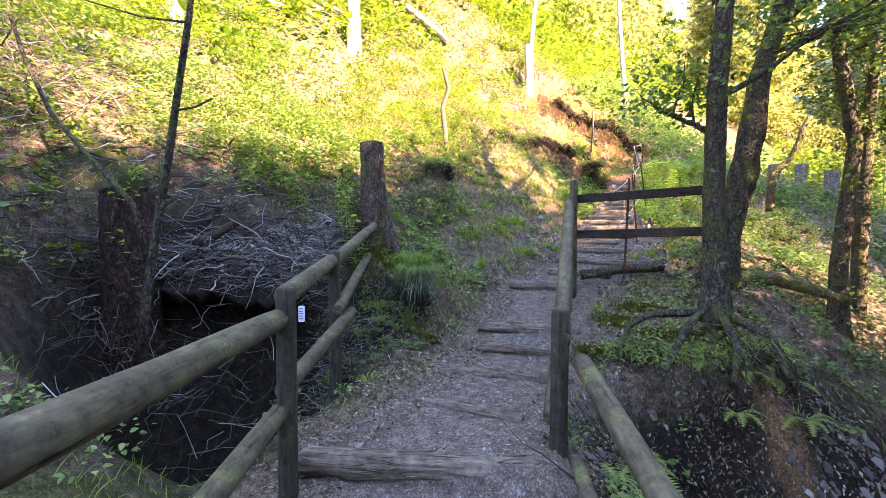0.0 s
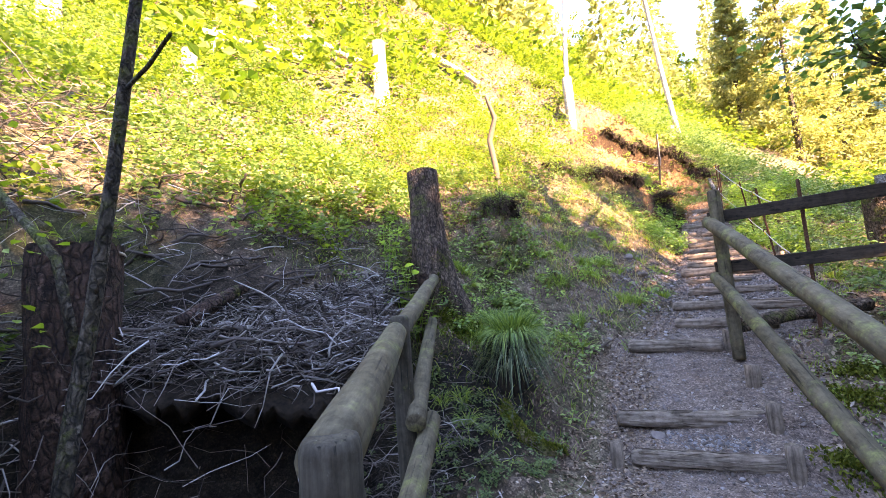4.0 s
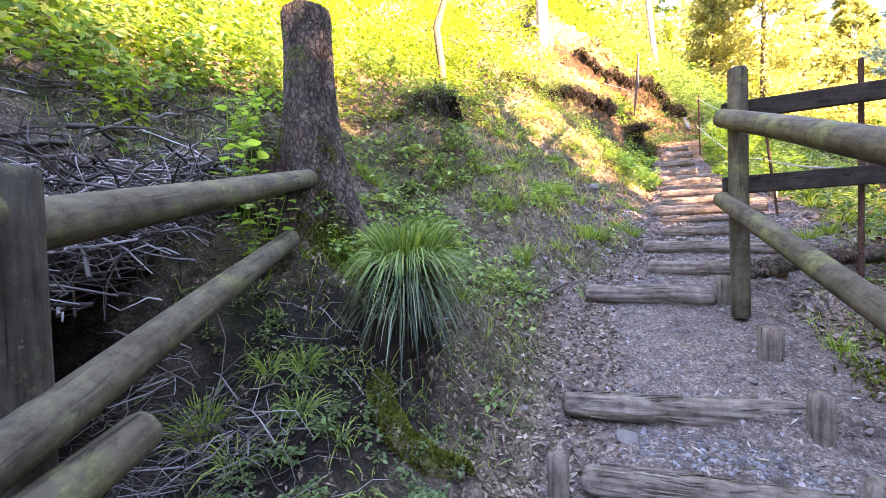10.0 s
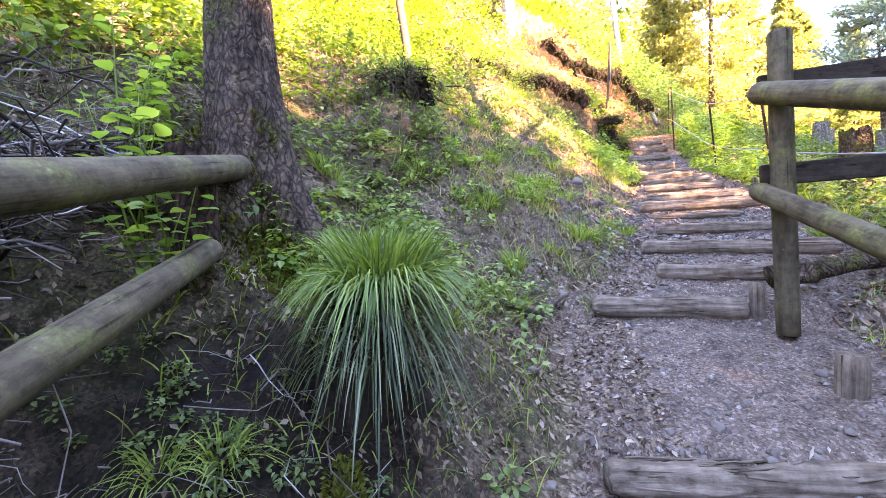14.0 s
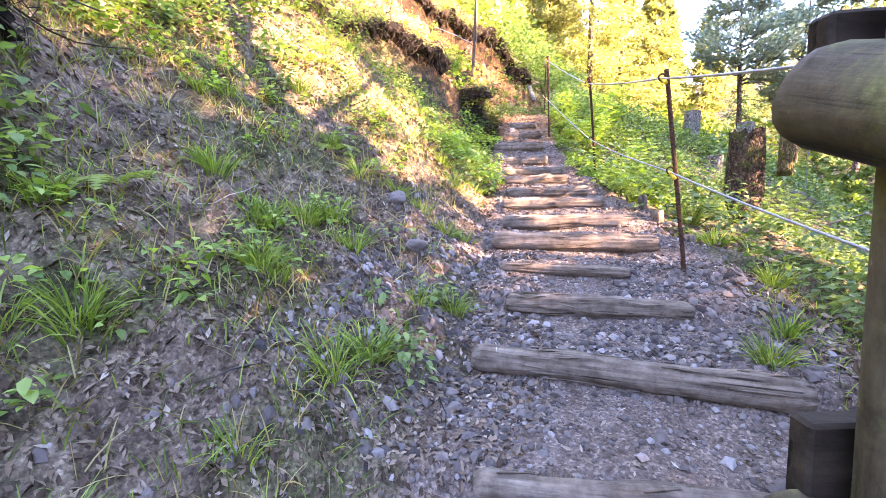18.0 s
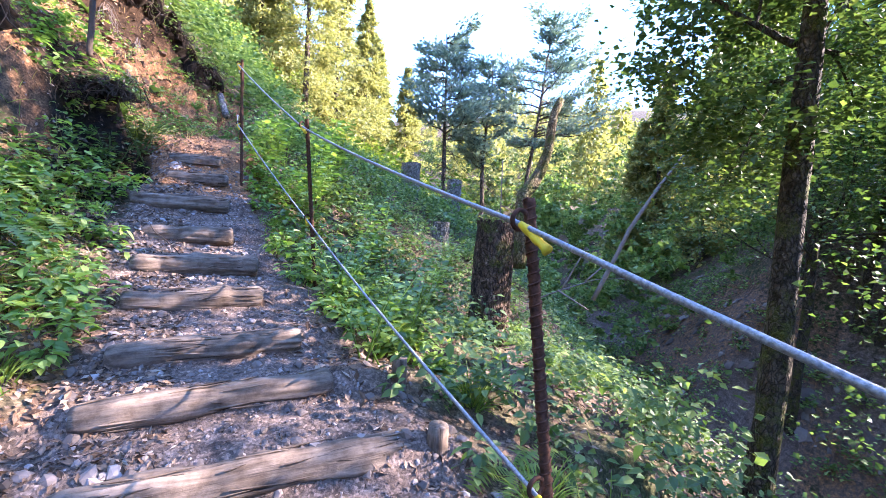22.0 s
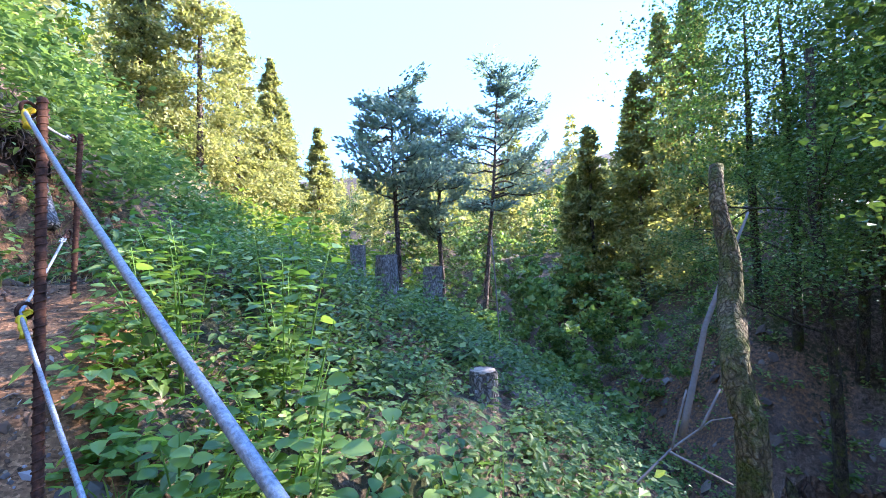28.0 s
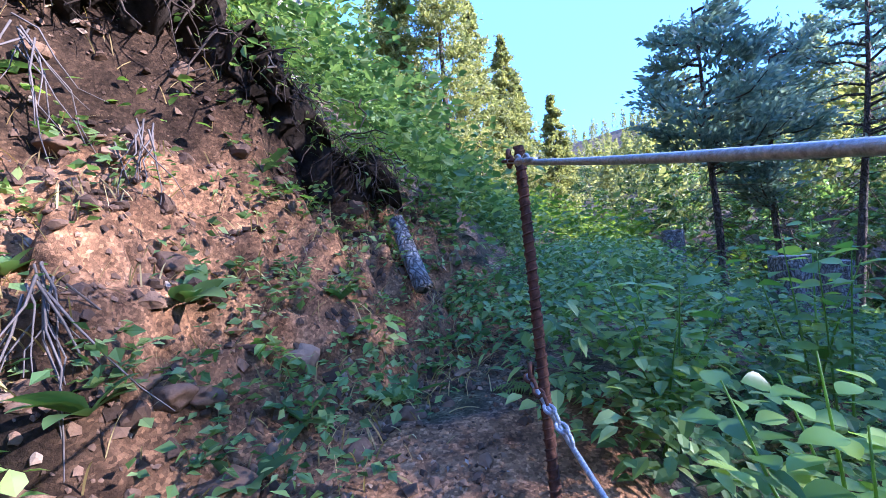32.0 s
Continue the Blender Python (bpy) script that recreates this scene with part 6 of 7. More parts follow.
plateau = lambda x, y: ((x - table(LINE, y)) > 0.95) * (downhill(x, y) < 0.3) * (y > 6.2) * (y < 10.4) * 1.0
shrubs("plateau_herbs", 900, (1.0, 4, 6, 10.5), lambda x, y: plateau(x, y) * patchy(x, y, 1.4, 45) * 0.5, 0.035, 0.16, 18, M_LEAF, 46, "low herbs on the ground behind the fence", True)
grass_cover("plateau_grass", 9000, (1.0, 4, 6, 10.5), lambda x, y: plateau(x, y) * patchy(x, y, 1.2, 47), 0.15, 56, M_GRASS, "thin grass behind the fence")
litter("leaf_litter", 14000, (1.0, 4, 6, 10.5), lambda x, y: plateau(x, y) * 0.9, 0.034, 64, M_DRY, "brown fallen leaves behind the fence")
shrubs("end_herbs", 700, (1.2, 5.5, 16.3, 22), lambda x, y: ((x > 1.45) & (downhill(x, y) < 0.4) & (uphill(x, y) < 0.3)) * 1.0, 0.045, 0.5, 44, M_LEAF, 48, "lush green herbs beyond the last rope post", True)


# ---- brushwood beside the handrail ----
def brushwood():
    rng = np.random.default_rng(81)
    th = tagged(new("brushwood_pile"), "tangled pile of grey dead branches in the hollow behind the handrail", "brushwood")
    th.location = (-2.0, 4.4, 1.0)
    o = np.array((-2.0, 4.4, 1.0))
    n = 15000
    x, y = rng.uniform(-5.2, -0.6, n), rng.uniform(2.8, 6.5, n)
    edge = y - 0.55 * x - 5.45
    keep = (edge + rng.normal(size=n) * 0.16 > 0) & (x < -0.55 - 0.62 * (y - 3.1)) & (rng.uniform(0, 1, n) < np.exp(-((x + 2.7) / 1.8) ** 2))
    x, y, edge = x[keep], y[keep], edge[keep]
    roof = 2.25 + 0.22 * (y - 4.8) - 0.24 * (x + 2.0)
    z = np.maximum(hill(x, y) + 0.02, roof - 0.36 * rng.uniform(0.0, 1.0, len(x)) ** 1.3)
    held = (roof - hill(x, y) > 0.1) | (rng.uniform(0, 1, len(x)) < 0.15)
    x, y, z = x[held], y[held], z[held]
    start = np.stack([x, y, z], 1) - o
    way = rng.normal(size=(len(x), 3)) * (1, 1, 0.25)
    start = start - unit(way) * 0.25
    twigs("twig_tangle", start, way, rng.uniform(0.15, 0.7, len(x)), 0.0022 * 5.5 ** rng.uniform(0, 1, len(x)) ** 1.5, M_TWIG, rng, 0.4, th)["kind"] = "stuff"
    # thinner brush strewn over the slope beyond the stumps
    m = 2600
    x, y = rng.uniform(-7.0, -3.4, m), rng.uniform(1.0, 4.6, m)
    k = rng.uniform(0, 1, m) < 0.35 + 0.65 * patchy(x, y, 0.9, 71)
    x, y = x[k], y[k]
    start = np.stack([x, y, hill(x, y) + 0.5 * rng.uniform(0, 1, len(x)) ** 2], 1) - o
    twigs("loose_brush", start, rng.normal(size=(len(x), 3)) * (1, 1, 0.4), rng.uniform(0.3, 1.0, len(x)), 0.0025 * 5.0 ** rng.uniform(0, 1, len(x)) ** 1.6, M_TWIG, rng, 0.4, th)["kind"] = "stuff"
    # soil-coloured sheet added under the pile to keep sky light out of the hollow
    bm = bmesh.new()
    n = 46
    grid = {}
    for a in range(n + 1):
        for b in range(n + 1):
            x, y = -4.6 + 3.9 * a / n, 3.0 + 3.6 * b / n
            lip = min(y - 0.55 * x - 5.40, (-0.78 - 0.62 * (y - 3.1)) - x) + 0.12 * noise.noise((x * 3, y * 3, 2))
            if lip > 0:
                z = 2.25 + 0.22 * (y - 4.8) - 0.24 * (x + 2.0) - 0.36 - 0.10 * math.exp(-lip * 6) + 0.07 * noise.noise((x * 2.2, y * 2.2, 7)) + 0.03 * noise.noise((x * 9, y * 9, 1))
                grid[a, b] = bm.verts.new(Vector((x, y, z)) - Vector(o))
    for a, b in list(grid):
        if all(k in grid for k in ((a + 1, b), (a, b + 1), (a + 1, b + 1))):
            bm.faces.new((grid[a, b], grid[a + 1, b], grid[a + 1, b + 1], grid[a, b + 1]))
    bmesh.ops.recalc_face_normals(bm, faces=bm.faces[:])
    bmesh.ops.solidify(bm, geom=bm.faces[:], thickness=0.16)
    part("shade_shelf", bm, M_SHADED_SOIL, th, "added soil-coloured sheet that darkens the hollow")
    # stray twigs hanging down into the dark hollow
    m = 900
    x, y = rng.uniform(-4.6, -0.9, m), rng.uniform(2.0, 4.6, m)
    k = (x < -0.8 - 0.62 * (y - 3.0)) & (rng.uniform(0, 1, m) < 0.25 + 0.75 * (x < -2.6))
    start = np.stack([x[k], y[k], rng.uniform(0.2, 1.5, k.sum())], 1) - o
    twigs("stray_brush", start, rng.normal(size=(k.sum(), 3)) * (0.8, 0.8, 0.7), rng.uniform(0.3, 0.8, k.sum()), rng.uniform(0.002, 0.005, k.sum()), M_TWIG, rng, 0.5, th)["kind"] = "stuff"
    for k in range(90):
        x, y = rng.uniform(-4.8, -1.3), rng.uniform(3.2, 6.2)
        if y - 0.55 * x < 5.5 or x > -0.95 - 0.62 * (y - 3.1):
            continue
        a = rng.uniform(0, 3.14)
        ln = rng.uniform(0.5, 1.3)
        z = max(gz(x, y) + 0.03, 2.25 + 0.22 * (y - 4.8) - 0.24 * (x + 2.0) - rng.uniform(-0.06, 0.25))
        d = Vector((math.cos(a), math.sin(a), rng.uniform(-0.2, 0.2))) * ln / 2
        bm = bmesh.new()
        c = Vector((x, y, z)) - Vector(o)
        r = rng.uniform(0.008, 0.024)
        tube(bm, between(c - d, c + d, 6, 0.05, k), [r * (1 - 0.08 * q) for q in range(7)], 7, True, 0.12, k)
        part("branch", bm, M_TWIG, th)
    return th


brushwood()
snag("fallen_branch", [(-2.99, 4.12, 2.34), (-3.00, 4.37, 2.48), (-3.04, 4.75, 2.64)], [0.07, 0.065, 0.05], M_ROTTEN, "thick dark fallen branch on the brushwood", 11, "branch")
snag("fallen_branch", [(-3.53, 5.33, 2.49), (-3.63, 5.70, 2.70), (-3.44, 6.12, 2.77)], [0.03, 0.035, 0.025], M_ROTTEN, "dark bent fallen branch behind the brushwood", 12, "branch")
snag("fallen_branch", [(-3.95, 5.77, 2.62), (-4.02, 6.09, 2.80), (-3.98, 6.39, 2.83)], [0.035, 0.04, 0.03], M_ROTTEN, "dark crooked fallen branch on the slope", 13, "branch")

# ---- stump's mossy foot and details ----
def moss_tufts(name, centre, spread, n, seed, label):
    """Short dense moss shoots hugging the ground and the stump's foot."""
    rng = np.random.default_rng(seed)
    c = np.array(centre[:2]) + rng.normal(size=(n, 2)) * spread
    root = on_ground(c[:, 0], c[:, 1], 0.0)
    root[:, 2] += rng.uniform(0, 1, n) ** 2 * centre[2]
    way = rng.normal(size=(n, 3)) * (0.8, 0.8, 0.3) + (0, 0, 0.7)
    return tagged(leaves(name, root, 0.022, M_GRASS_MOSS, rng, long=1.8, way=way), label, "moss", "moss cushions")


tall_stump = bpy.data.objects["tree_stump"]
stump_h = 4.04 - tall_stump.location.z
rng = np.random.default_rng(33)
f = 0.22 + 0.30 * rng.uniform(0, 1, 2600) ** 1.6
a = rng.uniform(0, 6.283, 2600)
q = 0.185 * (1 + 1.1 * (1 - f) ** 3) * 1.03
keep = (lattice(np.cos(a) * 2 + 3, f * 9 + np.sin(a) * 2, 6) > f * 2.4 - 0.9)
c = np.stack([np.cos(a) * q - 0.09 * f, np.sin(a) * q, f * stump_h], 1)[keep]
M_GRASS_MOSS = foliage("moss_shoots", (0.03, 0.04, 0.006), (0.075, 0.09, 0.012), (0.15, 0.16, 0.03), 0.2, 0.9)
leaves("moss", c, 0.02, M_GRASS_MOSS, rng, parent=tall_stump, long=1.6, way=np.stack([c[:, 0], c[:, 1], 0.1 + 0 * a[keep]], 1) + rng.normal(size=c.shape) * 0.2)["kind"] = "stuff"
moss_tufts("moss_cushion", (-2.32, 6.72, 0.12), (0.20, 0.16), 2600, 3, "green moss round the foot of the tall stump")
moss_tufts("moss_cushion", (-1.85, 6.75, 0.05), (0.22, 0.20), 2000, 4, "green moss on the bank below the stump")
root = [(-1.10, 5.98), (-0.99, 5.87), (-0.86, 5.81), (-0.70, 5.82), (-0.58, 5.88)]
mossy = snag("mossy_root", [(x, y, gz(x, y) + 0.01) for x, y in root], [0.03, 0.05, 0.055, 0.05, 0.025], M_MOSSY, "curved old root thickly covered with bright green moss", 28, "root")
rng = np.random.default_rng(29)
t = rng.uniform(0, 3.99, 2600)
c = np.array([np.array(root[int(q)]) * (1 - q % 1) + np.array(root[int(q) + 1]) * (q % 1) for q in t])
a = rng.uniform(-0.3, 3.44, 2600)
c = np.stack([c[:, 0] + np.cos(a) * 0.03, c[:, 1] + np.cos(a) * 0.05, hill(c[:, 0], c[:, 1]) + 0.012 + np.sin(a) * 0.056], 1) - np.array(mossy.location)
leaves("moss", c, 0.014, M_GRASS_MOSS, rng, long=1.7, parent=mossy, way=np.stack([np.cos(a) * 0.5, np.cos(a), np.sin(a) + 0.2], 1) + rng.normal(size=c.shape) * 0.4)["kind"] = "stuff"
for k, (x, y, n, s) in enumerate(((-1.46, 5.82, 70, 0.34), (-1.62, 5.72, 60, 0.3), (-1.30, 5.62, 60, 0.36), (-1.05, 5.62, 34, 0.26), (-1.72, 5.45, 50, 0.34), (-1.42, 5.35, 46, 0.36), (-0.86, 5.55, 26, 0.2))):
    tuft(x, y, n, s, 0.006, 0.75, 430 + k, M_GRASS, "arching tuft of thin green grass on the dark bank", 0.7, 0.05)
x, y = scatter(rng, 2600, -2.3, -0.75, 4.5, 6.2, lambda x, y: dark_bank(x, y) * (0.06 + 0.94 * (x < -1.2) * (y < 5.55)))
tagged(twigs("bank_twigs", on_ground(x, y, 0.02) + np.stack([0 * x, 0 * x, 0.10 * rng.uniform(0, 1, len(x)) ** 2], 1), rng.normal(size=(len(x), 3)) * (1, 1, 0.2), rng.uniform(0.12, 0.55, len(x)), 0.0014 * 4 ** rng.uniform(0, 1, len(x)) ** 1.8, M_TWIG, rng, 0.5), "thin pale twigs strewn over the dark bank", "twigs", kind="stuff")
for k, (x, y, sx, sy) in enumerate(((1.55, 7.2, 0.14, 0.10), (1.35, 6.4, 0.10, 0.08), (1.75, 7.75, 0.12, 0.08), (2.2, 6.9, 0.2, 0.1))):
    moss_tufts("moss_cushion", (x, y, 0.05), (sx, sy), 1100, 30 + k, "cushion of green moss beside the path")

# ---- eroded banks with roots ----
def root_lip(name, line, drop, n, seed, label):
    """A ragged overhang of soil, coloured near black for its shade, and hanging roots."""
    rng = np.random.default_rng(seed)
    th = tagged(new(name), label, "root bank")
    o = np.array(line[0], float)
    th.location = line[0]
    pts = np.array(line, float)
    s = np.linspace(0, len(pts) - 1.001, n)
    i = s.astype(int)
    c = pts[i] + (pts[i + 1] - pts[i]) * (s - i)[:, None]
    c[:, 2] = hill(c[:, 0] - 0.14, c[:, 1] + 0.15) + 0.01
    o[2] = c[0, 2]
    th.location = o
    c = c - o
    rows = []
    for j, (out, dz) in enumerate(((-0.30, 0.03), (-0.12, 0.05), (0.0, 0.02), (0.05, -0.04), (0.0, -0.10), (-0.07, -0.16), (-0.10, -0.23), (-0.16, -0.32), (-0.24, -0.45))):
        p = c + np.array((0.65, -0.75, 0)) * out + (0, 0, dz)
        q0 = c + np.array((0.65, -0.75, 0)) * j * 0.05
        rough = np.stack([lattice(q0[:, 0] * 5 + j * 0.9, q0[:, 1] * 5, seed + q) for q in range(3)], 1)
        fine = np.stack([lattice(q0[:, 0] * 17 + j * 1.3, q0[:, 1] * 17, seed + 5 + q) for q in range(3)], 1)
        rows.append(p + rough * 0.13 * (1, 1, 0.6) + fine * 0.06)
    v = np.stack(rows, 1).reshape(-1, 3)
    i0 = (np.arange(n - 1)[:, None] * 9 + np.arange(8)).ravel()
    mesh_object("soil", v, np.stack([i0, i0 + 9, i0 + 10, i0 + 1], 1), M_SHADED_SOIL, th)
    turf = c + rng.normal(size=c.shape) * (0.12, 0.12, 0.02) + (-0.03, 0.04, 0.08)
    blades("turf", np.repeat(turf, 5, 0) + rng.normal(size=(5 * n, 3)) * 0.05, rng.normal(size=(5 * n, 3)) * (0.6, 0.6, 0.2) + (0.3, -0.4, 0.5), 0.22 * rng.uniform(0.4, 1.2, 5 * n), 0.006, 0.7, M_GRASS, rng, th)["kind"] = "stuff"
    c3 = np.repeat(c, 3, 0)
    start = c3 + rng.normal(size=c3.shape) * (0.10, 0.08, 0.07)
    way = rng.normal(size=c3.shape) * (0.7, 0.7, 0.4) + (0.15, -0.25, -0.6)
    twigs("root_fringe", start, way, drop * rng.uniform(0.15, 1.2, 3 * n), 0.0018 * (5 ** rng.uniform(0, 1, 3 * n)), M_ROOT, rng, 0.5, th, sag=0.1)["kind"] = "stuff"
    spots = c[rng.integers(0, n, n // 7)] + rng.normal(size=(n // 7, 3)) * (0.12, 0.12, 0.03) + (-0.05, 0.05, 0.03)
    at = np.repeat(spots, 14, 0) + rng.normal(size=(14 * len(spots), 3)) * (0.09, 0.09, 0.06)
    broad_leaves("herb_cover", at, 0.045, M_LEAF, rng, rng.normal(size=at.shape) * (1, 1, 0.3) + (0.4, -0.5, -0.1), parent=th)["kind"] = "stuff"
    return th


root_lip("root_bank", [(-2.4, 12.6, 4.75), (-1.9, 13.3, 4.85), (-1.1, 14.1, 4.95), (-0.55, 14.7, 4.9)], 0.4, 210, 5, "dark undercut bank with hanging roots above the stairs")
root_lip("root_bank", [(-1.6, 16.78, 6.5), (-0.9, 17.2, 6.3), (-0.35, 17.55, 6.15), (0.3, 18.0, 6.1), (0.76, 18.32, 5.9), (1.1, 18.55, 5.8)], 0.3, 240, 6, "dark overhanging turf with hanging roots above the scarp")
root_lip("root_bank", [(1.7, 6.35, 1.42), (2.2, 6.45, 1.5), (2.8, 6.6, 1.5), (3.4, 7.0, 1.3)], 0.5, 260, 7, "eroded earth bank with bare roots under the maple")
root_lip("upturned_roots", [(-2.55, 9.0, 4.05), (-2.3, 9.15, 4.15), (-2.1, 9.3, 3.95)], 0.4, 110, 8, "dark upturned root plate on the slope")
for k, pts in enumerate(([(2.55, 6.95, 1.55), (2.35, 6.6, 1.36), (2.2, 6.25, 1.05), (2.12, 6.1, 0.75)], [(2.75, 6.9, 1.5), (2.85, 6.55, 1.3), (2.8, 6.25, 0.95)], [(2.6, 6.95, 1.55), (2.0, 6.75, 1.5), (1.75, 6.4, 1.36), (1.7, 6.15, 1.05)], [(2.85, 7.0, 1.5), (3.2, 6.8, 1.35), (3.3, 6.45, 1.0)])):
    snag("maple_root", pts, [0.05, 0.04, 0.028, 0.014][:len(pts)], M_BARK, "bare root reaching down the eroded bank from the maple", 90 + k, "root")
# turf roof over the washed-out hole
rng = np.random.default_rng(95)
overhang = tagged(new("turf_overhang"), "overhanging turf and soil above a dark washed-out hole", "earth")
overhang.location = (-0.1, 15.64, 4.66)
bm = bmesh.new()
lump(bm, (0, 0, 0), (0.42, 0.26, 0.06), 9, 4, 0.9)
part("soil", bm, M_SHADED_SOIL, overhang)
c = np.stack([rng.uniform(-0.5, 0.36, 640), rng.uniform(-0.42, 0.3, 640), rng.uniform(-0.02, 0.16, 640)], 1)
broad_leaves("herb_cover", c, 0.04, M_LEAF_SHADED, rng, rng.normal(size=c.shape) * (1, 1, 0.3) + (0.2, -0.5, 0), parent=overhang)["kind"] = "stuff"
c = np.stack([rng.uniform(-0.5, 0.45, 200), rng.uniform(-0.42, -0.3, 200), rng.uniform(-0.1, 0.08, 200)], 1)
twigs("root_fringe", c, rng.normal(size=c.shape) * (0.6, 0.4, 0.3) + (0, -0.2, -0.7), 0.28 * rng.uniform(0.2, 1.1, 200), 0.0016 * 4 ** rng.uniform(0, 1, 200), M_ROOT, rng, 0.5, overhang)["kind"] = "stuff"
post = snag("rope_post", [(-0.12, 15.26, 4.88), (-0.11, 15.25, 5.07), (-0.08, 15.23, 5.51), (-0.04, 15.12, 6.29)], [0.024, 0.024, 0.022, 0.02], M_ROOT, "thin dark wooden post leaning on the bank above the hole", 31, "post")
rope([(-0.79, 15.29, 5.77), (-0.41, 15.24, 5.58), (-0.11, 15.20, 5.41)], 0.005, "thin grey rope running up the bank to the leaning post")
rope([(-0.07, 15.21, 5.40), (-0.04, 15.21, 5.48), (-0.03, 15.09, 6.27)], 0.006, "grey rope hanging down along the leaning post")


# ---- ferns ----
def fern(x, y, size, seed, fronds=8, z=None, way0=None, label="green fern with arching feathered fronds"):
    rng = np.random.default_rng(seed)
    th = tagged(new("fern"), label, "fern", "ferns")
    z0 = gz(x, y) if z is None else z
    th.location = (x, y, z0)
    for k in range(fronds):
        a = 6.283 * k / fronds + rng.uniform(-0.3, 0.3) if way0 is None else way0 + rng.uniform(-1.1, 1.1)
        ln = size * rng.uniform(0.65, 1.15)
        out = np.array((math.cos(a), math.sin(a), 0.0))
        t = np.linspace(0.0, 1, 19)
        spine = out * (t * ln * 0.85)[:, None] + np.array((0, 0, 1.0)) * (ln * (0.75 * t - 0.8 * t * t))[:, None]
        side = np.cross(out, (0, 0, 1.0))
        verts, faces = [tuple(p) for p in spine], []
        for i in range(2, 18):
            for sg in (1, -1):
                w = side * sg + out * 0.4 + np.array((0, 0, -0.15)) + rng.normal(size=3) * 0.08
                s = math.sin(t[i] ** 0.7 * 3.0) * ln * 0.17 + 0.012
                q = len(verts)
                verts += [tuple(spine[i] + w * s), tuple(spine[i + 1] * 0.35 + spine[i] * 0.65 + w * s * 0.55)]
                faces.append((i, q, q + 1, i + 1))
        mesh_object("frond", np.array(verts), np.array(faces), M_FERN, th, False)
    return th


M_FERN = foliage("fern_frond", (0.06, 0.12, 0.03), (0.12, 0.20, 0.05), (0.22, 0.28, 0.08), 0.45, 0.5)
for k, (x, y, s) in enumerate(((2.72, 6.78, 0.34), (2.95, 6.62, 0.36), (3.12, 6.85, 0.4), (2.55, 6.5, 0.28), (3.35, 6.95, 0.4), (2.85, 6.35, 0.32), (3.5, 6.7, 0.4), (1.75, 3.4, 0.5), (2.1, 3.1, 0.5), (2.5, 3.6, 0.55), (2.9, 4.4, 0.55), (2.3, 4.5, 0.5), (3.2, 5.1, 0.55), (1.8, 5.6, 0.45), (3.4, 3.9, 0.55), (2.0, 5.2, 0.5), (2.25, 5.6, 0.5), (2.5, 4.9, 0.5), (1.9, 4.5, 0.45), (2.7, 5.7, 0.5), (3.2, 6.0, 0.5), (2.2, 4.0, 0.45), (-0.25, 13.1, 0.4), (-0.5, 13.6, 0.45), (-0.15, 13.7, 0.4), (-0.35, 14.2, 0.42), (0.1, 13.2, 0.3),
                               (-0.8, 13.3, 0.45), (-0.15, 14.55, 0.4), (-1.9, 8.0, 0.4), (-2.4, 8.6, 0.45), (-1.6, 9.3, 0.4), (-2.2, 7.6, 0.4), (-3.2, 8.2, 0.5), (-2.9, 9.6, 0.5), (-1.2, 11.2, 0.35), (-1.7, 12.0, 0.4), (2.1, 11.4, 0.4), (1.95, 12.9, 0.4), (2.3, 12.2, 0.45), (2.0, 13.6, 0.4), (-0.4, 16.75, 0.35), (0.2, 16.6, 0.3), (-0.9, 16.6, 0.35), (1.6, 17.3, 0.4), (2.3, 17.4, 0.45))):
    fern(x, y, s, 500 + k)


# ---- clods on the scarp, dead branches down in the gorge ----
def clods(name, n, box, keep, lo, hi, seed, mat, label):
    """Rounded lumps half sunk into the bank."""
    rng = np.random.default_rng(seed)
    x, y = scatter(rng, n, *box, keep)
    m = len(x)
    bm = bmesh.new()
    bmesh.ops.create_icosphere(bm, subdivisions=2, radius=1.0)
    o = np.array([tuple(v.co) for v in bm.verts])
    f = np.array([[v.index for v in q.verts] for q in bm.faces])
    bm.free()
    s = lo * (hi / lo) ** (rng.uniform(0, 1, m) ** 1.8)
    lobes = rng.normal(size=(m, 3, 3)) * 1.6
    bumps = 1 + 0.16 * np.sin(np.einsum("mkc,vc->mvk", lobes, o) * 2.0 + rng.uniform(0, 6, (m, 1, 3))).sum(-1)
    v = o[None] * bumps[..., None]
    for _ in range(7):
        n = unit(rng.normal(size=(m, 3)))
        over = np.maximum(np.einsum("mvc,mc->mv", v, n) - rng.uniform(0.5, 0.95, (m, 1)), 0)
        v = v - over[..., None] * n[:, None]
    v = v * (rng.uniform(0.6, 1.2, (m, 1, 3)) * (1, 1, 0.75)) * s[:, None, None]
    a = rng.uniform(0, 6.283, m)
    ca, sa = np.cos(a)[:, None], np.sin(a)[:, None]
    v = np.stack([v[..., 0] * ca - v[..., 1] * sa, v[..., 0] * sa + v[..., 1] * ca, v[..., 2]], -1) + on_ground(x, y)[:, None]
    ob = mesh_object(name, v.reshape(-1, 3), (np.arange(m)[:, None, None] * len(o) + f).reshape(-1, 3), mat, None, False, "", 3)
    return tagged(ob, label, "clods", kind="stuff")


clods("scarp_clods", 2700, (-2.6, 1.6, 15.9, 19.2), lambda x, y: bare(x, y) * (0.25 + 0.75 * patchy(x, y, 1.3, 67)), 0.012, 0.085, 74, M_CLAYSTONE, "broken reddish clods and stones on the scarp")


